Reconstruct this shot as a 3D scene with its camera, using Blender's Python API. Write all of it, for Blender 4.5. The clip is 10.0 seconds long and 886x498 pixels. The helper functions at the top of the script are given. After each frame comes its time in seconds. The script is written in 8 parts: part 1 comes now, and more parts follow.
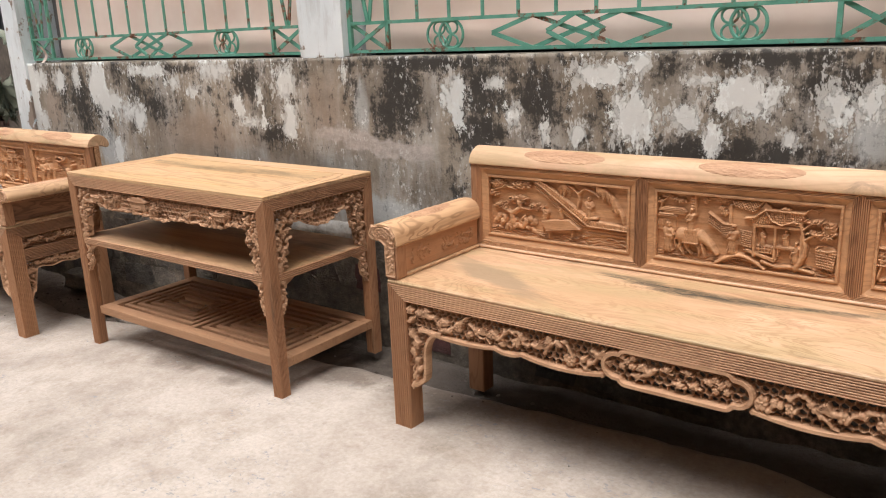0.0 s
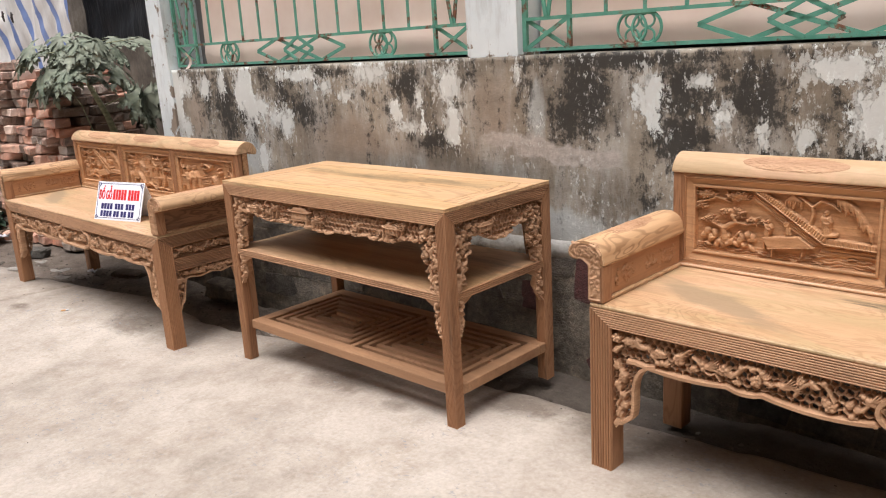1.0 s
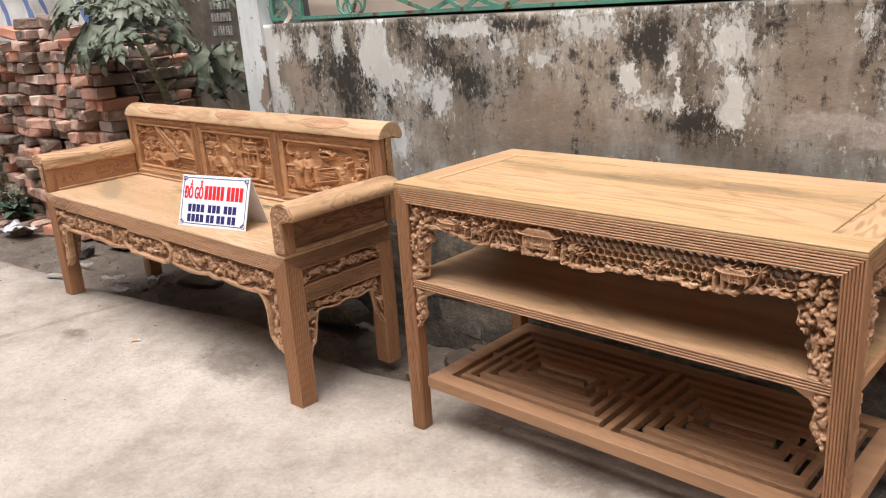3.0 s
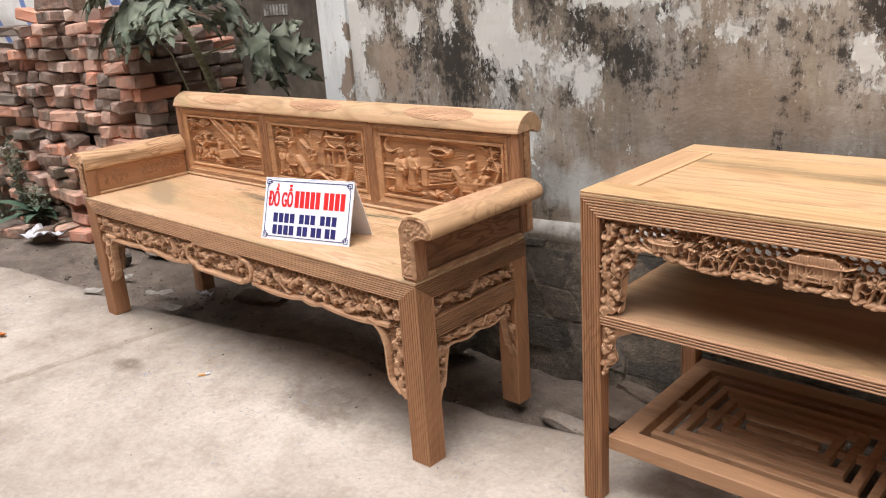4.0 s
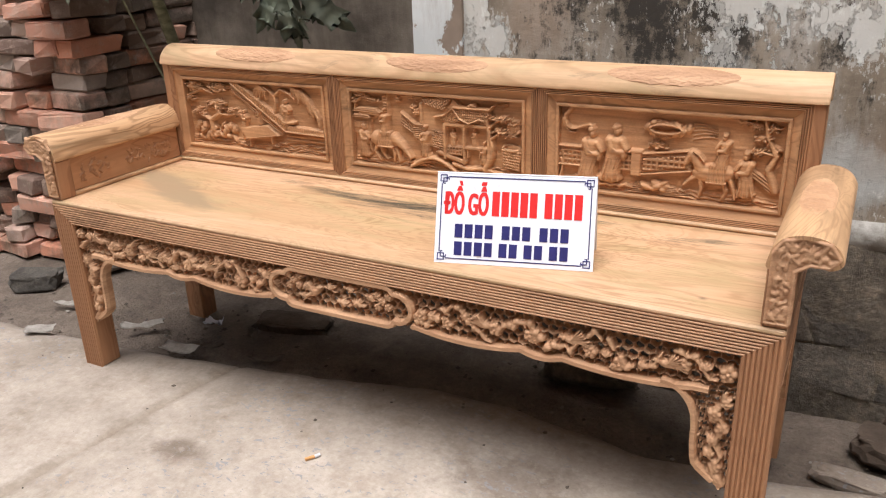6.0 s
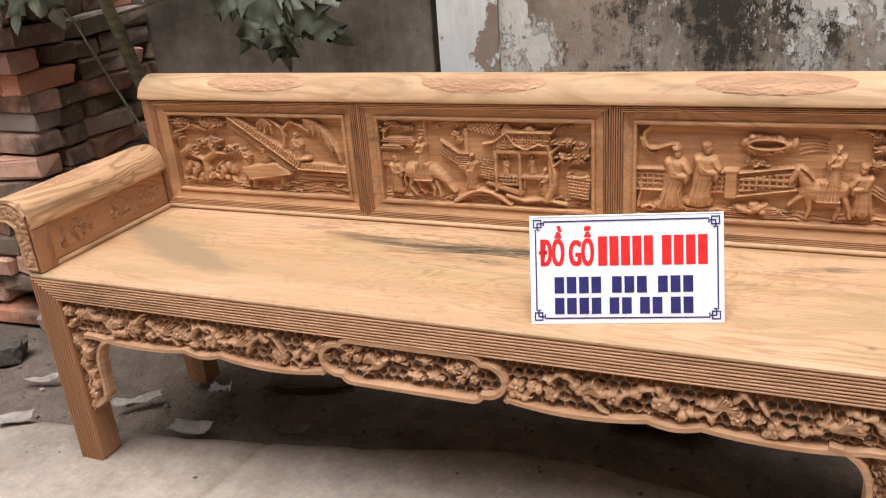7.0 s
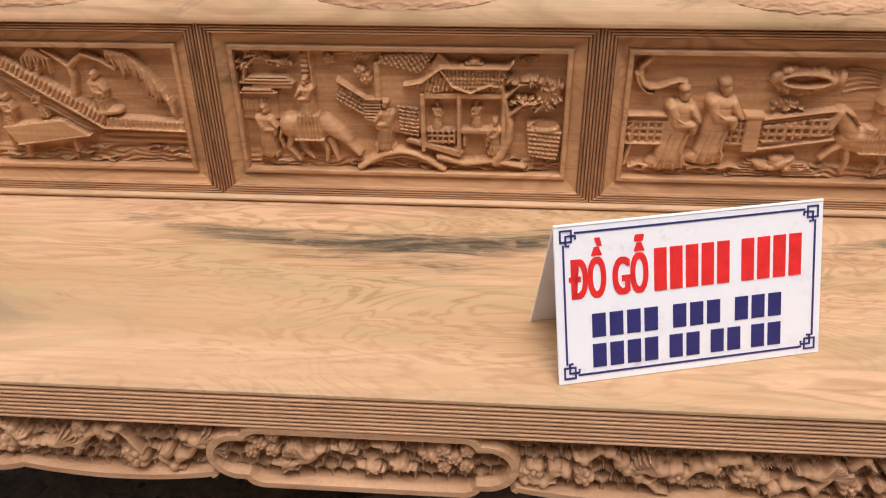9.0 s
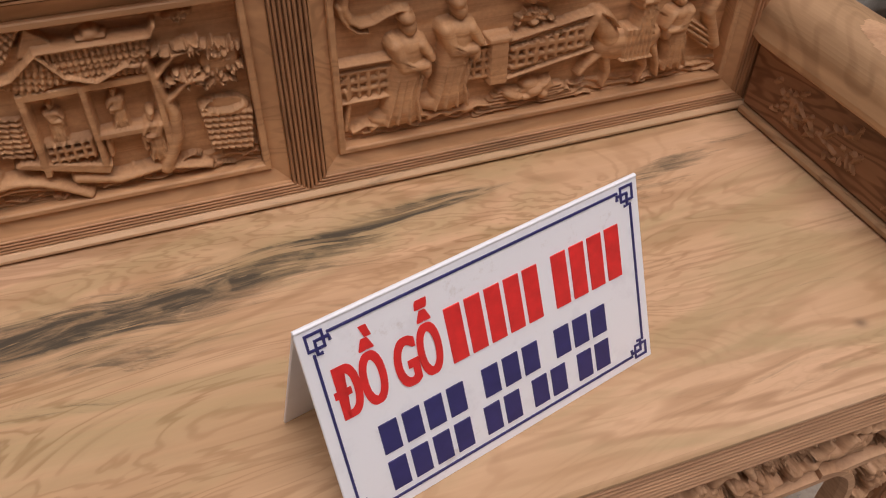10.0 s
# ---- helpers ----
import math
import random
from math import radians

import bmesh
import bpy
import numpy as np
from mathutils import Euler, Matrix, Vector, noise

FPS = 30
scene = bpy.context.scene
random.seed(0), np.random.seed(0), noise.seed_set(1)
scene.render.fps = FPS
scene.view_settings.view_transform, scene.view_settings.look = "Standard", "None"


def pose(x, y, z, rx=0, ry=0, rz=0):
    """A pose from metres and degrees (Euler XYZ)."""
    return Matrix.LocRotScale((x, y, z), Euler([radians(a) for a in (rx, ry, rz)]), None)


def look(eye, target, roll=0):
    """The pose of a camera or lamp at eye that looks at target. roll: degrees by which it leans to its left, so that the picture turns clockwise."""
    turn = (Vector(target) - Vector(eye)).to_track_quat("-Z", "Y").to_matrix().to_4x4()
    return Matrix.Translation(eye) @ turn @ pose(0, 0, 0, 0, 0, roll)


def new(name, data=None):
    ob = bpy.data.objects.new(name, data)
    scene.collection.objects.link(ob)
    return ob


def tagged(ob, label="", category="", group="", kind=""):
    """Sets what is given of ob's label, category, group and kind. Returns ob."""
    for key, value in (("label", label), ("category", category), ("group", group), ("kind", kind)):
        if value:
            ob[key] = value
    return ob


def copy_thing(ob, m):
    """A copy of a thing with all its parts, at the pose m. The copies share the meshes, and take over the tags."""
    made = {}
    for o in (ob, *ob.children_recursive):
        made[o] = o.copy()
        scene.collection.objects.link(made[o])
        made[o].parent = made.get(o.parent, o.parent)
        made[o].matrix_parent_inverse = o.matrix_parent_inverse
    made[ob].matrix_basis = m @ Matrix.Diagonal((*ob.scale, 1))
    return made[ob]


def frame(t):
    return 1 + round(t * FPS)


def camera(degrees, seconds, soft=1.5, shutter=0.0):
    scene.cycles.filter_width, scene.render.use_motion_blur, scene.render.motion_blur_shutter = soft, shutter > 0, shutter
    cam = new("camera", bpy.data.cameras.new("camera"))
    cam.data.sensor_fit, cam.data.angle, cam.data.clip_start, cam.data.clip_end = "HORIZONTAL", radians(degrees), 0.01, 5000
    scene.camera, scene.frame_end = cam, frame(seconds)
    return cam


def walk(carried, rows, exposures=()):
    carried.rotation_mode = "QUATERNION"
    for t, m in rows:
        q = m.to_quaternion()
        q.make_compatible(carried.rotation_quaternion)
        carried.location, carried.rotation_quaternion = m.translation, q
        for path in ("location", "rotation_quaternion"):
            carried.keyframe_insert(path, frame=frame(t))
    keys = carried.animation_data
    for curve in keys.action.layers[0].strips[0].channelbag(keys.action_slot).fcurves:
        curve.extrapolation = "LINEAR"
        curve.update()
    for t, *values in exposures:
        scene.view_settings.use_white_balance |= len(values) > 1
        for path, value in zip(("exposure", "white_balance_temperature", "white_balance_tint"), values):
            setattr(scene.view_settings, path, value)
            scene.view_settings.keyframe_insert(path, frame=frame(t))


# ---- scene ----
cam = camera(57.8, 10.0, soft=1.1)
PATH = [
    (0, (0.787, 1.063, 1.232), (-0.385, 2.595, 0.705), -2.4),
    (0.5, (0.612, 1.015, 1.24), (-0.653, 2.476, 0.726), -3.5),
    (1, (0.383, 1.066, 1.213), (-0.962, 2.459, 0.711), -3.5),
    (1.5, (0.098, 1.14, 1.204), (-1.343, 2.439, 0.721), -4.0),
    (2, (-0.226, 1.146, 1.189), (-1.629, 2.481, 0.692), -3.9),
    (2.2, (-0.34, 1.155, 1.181), (-1.698, 2.528, 0.659), -3.9),
    (3.5, (-1.154, 1.334, 1.209), (-2.474, 2.707, 0.598), -4.0),
    (4, (-1.486, 1.347, 1.153), (-2.797, 2.726, 0.537), -4.1),
    (4.5, (-1.823, 1.335, 1.145), (-3.125, 2.714, 0.511), -2.4),
    (5, (-2.146, 1.282, 1.143), (-3.303, 2.765, 0.465), -3.2),
    (5.5, (-2.426, 1.359, 1.127), (-3.505, 2.884, 0.412), -1.4),
    (5.7, (-2.572, 1.335, 1.104), (-3.574, 2.91, 0.386), -0.9),
    (6.8, (-3.02, 1.422, 1.123), (-3.754, 3.113, 0.348), -5.0),
    (7, (-3.124, 1.476, 1.133), (-3.848, 3.177, 0.37), -4.5),
    (7.5, (-3.348, 1.552, 1.135), (-4.07, 3.245, 0.354), -3.9),
    (8, (-3.571, 1.597, 1.139), (-4.145, 3.341, 0.346), -3.7),
    (8.5, (-3.594, 1.735, 1.113), (-4.041, 3.473, 0.23), -3.2),
    (8.6, (-3.611, 1.787, 1.131), (-3.966, 3.512, 0.183), -2.9),
    (9, (-3.541, 1.955, 1.093), (-3.684, 3.645, 0.032), -0.8),
    (9.3, (-3.542, 2.062, 1.07), (-3.435, 3.689, -0.089), -1.0),
    (9.5, (-3.555, 2.165, 1.068), (-3.287, 3.719, -0.162), -0.3),
    (10, (-3.514, 2.338, 1.061), (-3.006, 3.718, -0.294), 0.5),
]
walk(cam, [(t, look(eye, target, roll)) for t, eye, target, roll in PATH], [(0, 0.22, 6230, 11.5), (5.5, 0.20, 6250, 11.5), (7.5, 0.06, 6420, 13), (8.5, -0.05, 6540, 13.5), (9, -0.18, 6630, 15), (9.5, -0.65, 6750, 17), (10, -0.84, 6750, 18.5)])

# ---- light: overcast daylight over an open lane ----
world = bpy.data.worlds.new("sky")
scene.world = world
world.use_nodes = True
wn = world.node_tree.nodes
sky = wn.new("ShaderNodeTexSky")
sky.sky_type, sky.sun_disc = "NISHITA", False
sky.sun_elevation, sky.sun_rotation = radians(73), radians(172)
sky.air_density, sky.dust_density, sky.ozone_density = 1.0, 6.0, 0.6
soften = wn.new("ShaderNodeHueSaturation")
soften.inputs["Saturation"].default_value = 0.35
world.node_tree.links.new(sky.outputs[0], soften.inputs["Color"])
world.node_tree.links.new(soften.outputs[0], wn["Background"].inputs[0])
wn["Background"].inputs[1].default_value = 0.135
sun = new("sun", bpy.data.lights.new("sun", "SUN"))
sun.data.energy, sun.data.angle, sun.data.color = 2.9, radians(48), (1.0, 0.95, 0.90)
sun.matrix_world = look((0.10, -0.55, 2.3), (0, 0, 0))


# ---- materials ----
class Nodes:
    """A node material with a few short ways to wire it."""

    def __init__(self, name, rough=0.6, metal=0.0):
        self.mat = bpy.data.materials.new(name)
        self.mat.use_nodes = True
        self.tree = self.mat.node_tree
        self.out = self.tree.nodes["Principled BSDF"]
        self.out.inputs["Roughness"].default_value = rough
        self.out.inputs["Metallic"].default_value = metal

    def wire(self, a, b):
        self.tree.links.new(a, b)

    def node(self, kind, **values):
        n = self.tree.nodes.new(kind)
        for k, v in values.items():
            n.inputs[k].default_value = v
        return n

    def coords(self, scale=(1, 1, 1), spread=0.0, world_space=False):
        src = self.node("ShaderNodeNewGeometry").outputs["Position"] if world_space else self.node("ShaderNodeTexCoord").outputs["Object"]
        if spread:
            rnd = self.node("ShaderNodeObjectInfo").outputs["Random"]
            mul = self.tree.nodes.new("ShaderNodeMath")
            mul.operation = "MULTIPLY"
            self.wire(rnd, mul.inputs[0])
            mul.inputs[1].default_value = spread
            add = self.tree.nodes.new("ShaderNodeVectorMath")
            self.wire(src, add.inputs[0])
            self.wire(mul.outputs[0], add.inputs[1])
            src = add.outputs[0]
        mp = self.node("ShaderNodeMapping")
        mp.inputs["Scale"].default_value = scale
        self.wire(src, mp.inputs["Vector"])
        return mp.outputs[0]

    def noise(self, vec, scale, detail=4.0, rough=0.55, twist=0.0):
        n = self.node("ShaderNodeTexNoise", Scale=scale, Detail=detail, Roughness=rough, Distortion=twist)
        self.wire(vec, n.inputs["Vector"])
        return n.outputs["Fac"]

    def ramp(self, fac, *stops):
        r = self.tree.nodes.new("ShaderNodeValToRGB")
        els = r.color_ramp.elements
        while len(els) < len(stops):
            els.new(0.5)
        for e, (p, c) in zip(els, stops):
            e.position = p
            e.color = (*c, 1) if isinstance(c, tuple) else (c, c, c, 1)
        self.wire(fac, r.inputs[0])
        return r.outputs[0]

    def mix(self, fac, a, b, how="MIX"):
        m = self.tree.nodes.new("ShaderNodeMix")
        m.data_type, m.blend_type = "RGBA", how
        for v, s in ((fac, 0), (a, 6), (b, 7)):
            if isinstance(v, tuple):
                m.inputs[s].default_value = (*v, 1)
            elif isinstance(v, float):
                m.inputs[s].default_value = v
            else:
                self.wire(v, m.inputs[s])
        return m.outputs[2]

    def math(self, op, a, b=0.0, c=0.0):
        m = self.tree.nodes.new("ShaderNodeMath")
        m.operation = op
        for i, v in enumerate((a, b, c)):
            if isinstance(v, (int, float)):
                m.inputs[i].default_value = v
            else:
                self.wire(v, m.inputs[i])
        return m.outputs[0]

    def color(self, c):
        if isinstance(c, tuple):
            self.out.inputs["Base Color"].default_value = (*c, 1)
        else:
            self.wire(c, self.out.inputs["Base Color"])
        return self

    def rough(self, r):
        self.wire(r, self.out.inputs["Roughness"])
        return self

    def bump(self, height, strength=0.3, dist=0.002):
        b = self.node("ShaderNodeBump", Strength=strength, Distance=dist)
        self.wire(height, b.inputs["Height"])
        self.wire(b.outputs[0], self.out.inputs["Normal"])
        return self


def wood(name, axis, light, mid, streak=0.0, dark=(0.16, 0.10, 0.055), rough=0.62, figure=0.0, flame=0.0, seat=False):
    """Raw planed hardwood with its grain along one axis (0, 1, 2)."""
    n = Nodes(name, rough)
    light, mid = ((c[0], c[1] * 0.985, c[2] * 0.985) for c in (light, mid))
    along = [14.0, 14.0, 14.0]
    along[axis] = 0.9
    v = n.coords(tuple(along), spread=7.0)
    broad = n.noise(v, 0.36, 5, 0.55, 1.3)
    col = n.ramp(broad, (0.30, mid), (0.50, light), (0.72, mid))
    fine = [130.0, 130.0, 130.0]
    fine[axis] = 5.0
    v2 = n.coords(tuple(fine), spread=7.0)
    pores = n.noise(v2, 1.0, 3, 0.6)
    col = n.mix(0.4, col, n.ramp(pores, (0.3, (0.80, 0.76, 0.72)), (0.65, (1.06, 1.04, 1.02))), "MULTIPLY")
    if streak:
        w = [7.5, 7.5, 7.5]
        w[axis] = 1.15
        v3 = n.coords(tuple(w), spread=7.0)
        vein = n.ramp(n.noise(v3, 1.0, 6, 0.66, 1.4), (0.55, 0.0), (0.70, 1.0))
        hair = n.ramp(n.noise(v2, 0.8, 2), (0.35, 0.25), (0.6, 1.0))
        col = n.mix(n.math("MULTIPLY", n.math("MULTIPLY", vein, hair), streak), col, dark)
    if flame:
        # arched growth lines and broad brown heartwood bands
        fl = [6.0, 6.0, 6.0]
        fl[axis] = 1.5
        vl = n.coords(tuple(fl), spread=9.0)
        arcs = n.math("SINE", n.math("MULTIPLY", n.noise(vl, 0.9, 3, 0.5, 1.2), 120.0))
        lines = n.ramp(n.math("MULTIPLY_ADD", arcs, 0.5, 0.5), (0.05, (0.50, 0.42, 0.35)), (0.5, (1.0, 1.0, 1.0)))
        here = n.ramp(n.noise(vl, 0.45, 3, 0.6), (0.40, 0.15), (0.60, 1.0))
        col = n.mix(n.math("MULTIPLY", here, flame), col, lines, "MULTIPLY")
        heart = n.ramp(n.noise(n.coords(tuple(0.6 * q for q in fl), spread=3.0), 1.0, 5, 0.6, 0.8), (0.50, 0.0), (0.66, 1.0))
        col = n.mix(n.math("MULTIPLY", heart, 0.75 * flame), col, n.mix(0.55, col, (0.11, 0.055, 0.026)))
    if figure:
        # soft clouds of grey-green and pink, flowing lines, and a belt of dark feathered veins
        f = [5.0, 5.0, 5.0]
        f[axis] = 0.8
        vf = n.coords(tuple(f), spread=7.0)
        warp = n.noise(vf, 0.8, 3, 0.5, 1.5)
        bands = n.math("SINE", n.math("MULTIPLY", warp, 75.0))
        where = n.ramp(n.noise(vf, 0.5, 3, 0.6), (0.40, 0.1), (0.58, 0.95))
        lines = n.ramp(n.math("MULTIPLY_ADD", bands, 0.5, 0.5), (0.0, (0.70, 0.64, 0.57)), (0.5, (1.02, 1.01, 1.0)))
        col = n.mix(where, col, lines, "MULTIPLY")
        pink = n.ramp(n.noise(vf, 0.7, 4, 0.6), (0.42, 0.0), (0.62, 1.0))
        col = n.mix(n.math("MULTIPLY", pink, 0.28 if seat else 0.45), col, (0.68, 0.43, 0.285))
        tone = n.ramp(n.noise(n.coords((1.0, 2.6, 1), spread=13.0), 1.0, 3, 0.55, 0.8), (0.42, 0.0), (0.60, 1.0))
        col = n.mix(n.math("MULTIPLY", tone, 0.95 * figure), col, n.mix(0.6, col, (0.38, 0.23, 0.095)))
        cloud = n.ramp(n.noise(n.coords((1.5, 6.0, 1), spread=11.0), 1.0, 6, 0.62, 1.6), (0.48, 0.0), (0.62, 1.0))
        col = n.mix(n.math("MULTIPLY", cloud, 0.95 * figure), col, (0.43, 0.315, 0.165))
        sep = n.node("ShaderNodeSeparateXYZ")
        n.wire(n.node("ShaderNodeTexCoord").outputs["Object"], sep.inputs[0])

        def bell(value, centre, width):
            off = n.math("DIVIDE", n.math("SUBTRACT", value, centre), width)
            return n.math("POWER", 2.718, n.math("MULTIPLY", n.math("MULTIPLY", off, off), -1.0))
        if seat:
            # ringed growth lines, drawn close towards one end of the plank
            vs = n.coords((2.6, 8.5, 1), spread=4.0)
            rings = n.math("MULTIPLY_ADD", n.math("SINE", n.math("MULTIPLY", n.noise(vs, 0.9, 4, 0.5, 1.8), 85.0)), 0.5, 0.5)
            spread_out = n.math("MULTIPLY", bell(sep.outputs[0], 1.42, 0.26), bell(sep.outputs[1], 0.27, 0.13))
            much = n.math("MAXIMUM", spread_out, n.ramp(n.noise(vs, 0.6, 3, 0.6), (0.42, 0.12), (0.62, 0.8)))
            col = n.mix(much, col, n.ramp(rings, (0.0, (0.74, 0.66, 0.56)), (0.35, (1.0, 0.99, 0.97)), (0.85, (1.05, 1.04, 1.02))), "MULTIPLY")
            gold = n.ramp(n.noise(n.coords((1.4, 7.5, 1), spread=6.0), 1.0, 5, 0.6, 1.2), (0.46, 0.0), (0.64, 1.0))
            col = n.mix(n.math("MULTIPLY", gold, 0.36), col, (0.48, 0.295, 0.155))
            # one sagging belt of veins along the plank, a grey cloud running off at its end, and a knot
            dx = n.math("SUBTRACT", sep.outputs[0], 0.90)
            drift = n.math("MULTIPLY_ADD", n.math("MULTIPLY", dx, dx), 0.42, 0.318)
            belt = n.math("MULTIPLY", bell(sep.outputs[1], drift, 0.036), bell(sep.outputs[0], 0.86, 0.48))
            smoke = n.math("MULTIPLY", bell(sep.outputs[1], n.math("MULTIPLY_ADD", sep.outputs[0], -0.44, 0.305), 0.05), bell(sep.outputs[0], 0.25, 0.20))
            haze = n.ramp(n.math("MULTIPLY_ADD", n.noise(n.coords((3.5, 13, 1), spread=2.0), 1.0, 6, 0.65, 1.2), 0.9, n.math("MULTIPLY", smoke, 0.66)), (0.56, 0.0), (0.82, 1.0))
            col = n.mix(n.math("MULTIPLY", haze, 0.74), col, (0.29, 0.208, 0.128))
            rest = n.math("MULTIPLY", bell(sep.outputs[1], n.math("MULTIPLY_ADD", sep.outputs[0], 0.24, -0.028), 0.022), bell(sep.outputs[0], 1.60, 0.13))
            belt = n.math("MAXIMUM", belt, n.math("MULTIPLY", rest, 0.7))
            dot = n.math("MULTIPLY", bell(sep.outputs[0], 1.652, 0.007), bell(sep.outputs[1], 0.074, 0.0055))
            col = n.mix(n.math("MULTIPLY", dot, 0.8), col, (0.17, 0.105, 0.06))
        else:
            drift = n.math("MULTIPLY_ADD", n.noise(n.coords((1.3, 0, 0), spread=7.0), 1.0, 2), 0.18, 0.25)
            belt = bell(sep.outputs[1], drift, 0.045)
        sway = n.math("MULTIPLY_ADD", n.noise(n.coords((2.6, 7, 1), spread=5.0), 1.0, 3, 0.5), 0.10, -0.05)
        bent = n.node("ShaderNodeCombineXYZ")
        n.wire(sep.outputs[0], bent.inputs[0])
        n.wire(n.math("ADD", sep.outputs[1], sway), bent.inputs[1])
        n.wire(n.node("ShaderNodeObjectInfo").outputs["Random"], bent.inputs[2])

        def stretched(sx, sy):
            mp = n.node("ShaderNodeMapping")
            mp.inputs["Scale"].default_value = (sx, sy, 9.0)
            n.wire(bent.outputs[0], mp.inputs["Vector"])
            return mp.outputs[0]
        feather = n.noise(stretched(2.2, 22), 1.0, 8, 0.72, 1.0)
        soft = n.ramp(n.math("ADD", n.math("MULTIPLY", belt, 0.30 if seat else 0.20), feather), (0.60 if seat else 0.54, 0.0), (0.80 if seat else 0.74, 1.0))
        col = n.mix(n.math("MULTIPLY", soft, 0.8 * figure), col, (0.33, 0.24, 0.125))
        vein = n.ramp(n.math("ADD", n.math("MULTIPLY", belt, 0.17), n.noise(stretched(5.5, 70), 1.0, 7, 0.7, 0.8)), (0.51, 0.0), (0.57, 1.0))
        ticks = n.ramp(n.noise(stretched(17, 40), 1.0, 4, 0.6, 0.6), (0.38, 0.45), (0.48, 1.0))
        col = n.mix(n.math("MULTIPLY", n.math("MULTIPLY", n.math("MULTIPLY", vein, ticks), soft), min(1.0, 1.3 * figure)), col, (0.055, 0.046, 0.032))
    n.color(col)
    return n.bump(pores, 0.25, 0.0006).mat


LIGHT, MID = (0.74, 0.50, 0.31), (0.62, 0.39, 0.225)
wood_x = wood("wood grain along", 0, LIGHT, MID, 0.45, (0.32, 0.22, 0.115), 0.62, 0.6, 0.2)
wood_y = wood("wood grain across", 1, (0.64, 0.41, 0.225), (0.42, 0.25, 0.125), 0.85, (0.20, 0.135, 0.07), 0.6, 0.0, 0.8)
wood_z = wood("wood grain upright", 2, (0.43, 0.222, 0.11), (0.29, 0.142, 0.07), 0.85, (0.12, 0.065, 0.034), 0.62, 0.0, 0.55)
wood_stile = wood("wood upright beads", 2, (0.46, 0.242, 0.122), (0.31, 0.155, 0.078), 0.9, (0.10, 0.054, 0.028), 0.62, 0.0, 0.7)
wood_dark = wood("wood right arm board", 1, (0.34, 0.17, 0.085), (0.20, 0.098, 0.049), 0.8, (0.08, 0.042, 0.022), 0.62, 0.0, 0.8)
wood_seat = wood("wood seat plank", 0, (0.66, 0.44, 0.28), (0.54, 0.34, 0.20), 0.25, (0.24, 0.165, 0.10), 0.58, 0.75, 0.0, True)
wood_top = wood("wood table board", 0, (0.65, 0.42, 0.215), (0.54, 0.33, 0.16), 0.35, (0.2, 0.13, 0.055), 0.55, 0.35, 0.12)
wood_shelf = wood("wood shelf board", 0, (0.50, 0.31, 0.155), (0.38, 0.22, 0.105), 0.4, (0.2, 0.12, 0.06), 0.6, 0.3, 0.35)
wood_back = wood("wood back frame", 0, (0.62, 0.358, 0.182), (0.445, 0.242, 0.118), 0.8, (0.17, 0.098, 0.047), 0.62, 0.0, 0.5)
wood_rail = wood("wood rail", 0, (0.60, 0.36, 0.205), (0.43, 0.242, 0.13), 0.9, (0.16, 0.092, 0.05), 0.62, 0.0, 0.45)
wood_end = wood("wood end rail", 1, (0.48, 0.262, 0.134), (0.34, 0.175, 0.088), 0.7, (0.14, 0.08, 0.042), 0.62, 0.0, 0.7)
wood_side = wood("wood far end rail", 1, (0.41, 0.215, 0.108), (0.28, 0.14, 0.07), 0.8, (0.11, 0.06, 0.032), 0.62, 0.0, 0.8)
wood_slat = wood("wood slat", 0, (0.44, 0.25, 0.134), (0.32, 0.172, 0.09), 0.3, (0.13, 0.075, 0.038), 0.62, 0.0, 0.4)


def carved(name, light, mid):
    n = Nodes(name, 0.66)
    v = n.coords((5, 9, 42), spread=5.0)
    col = n.ramp(n.noise(v, 1.0, 5, 0.62, 1.0), (0.34, mid), (0.60, light))
    band = n.ramp(n.noise(n.coords((2.2, 6, 95), spread=3.0), 1.0, 4, 0.6, 0.6), (0.40, (0.62, 0.55, 0.48)), (0.56, (1.0, 1.0, 1.0)))
    col = n.mix(0.45, col, band, "MULTIPLY")
    fine = n.noise(n.coords((220, 220, 220), spread=5.0), 1.0, 3)
    col = n.mix(0.5, col, n.ramp(fine, (0.3, (0.82, 0.78, 0.74)), (0.65, (1.04, 1.03, 1.0))), "MULTIPLY")
    return n.color(col).bump(fine, 0.35, 0.0008).mat


wood_carved = carved("carved wood", (0.60, 0.365, 0.215), (0.44, 0.245, 0.135))
wood_relief = carved("carved wood panel", (0.63, 0.355, 0.18), (0.44, 0.23, 0.112))


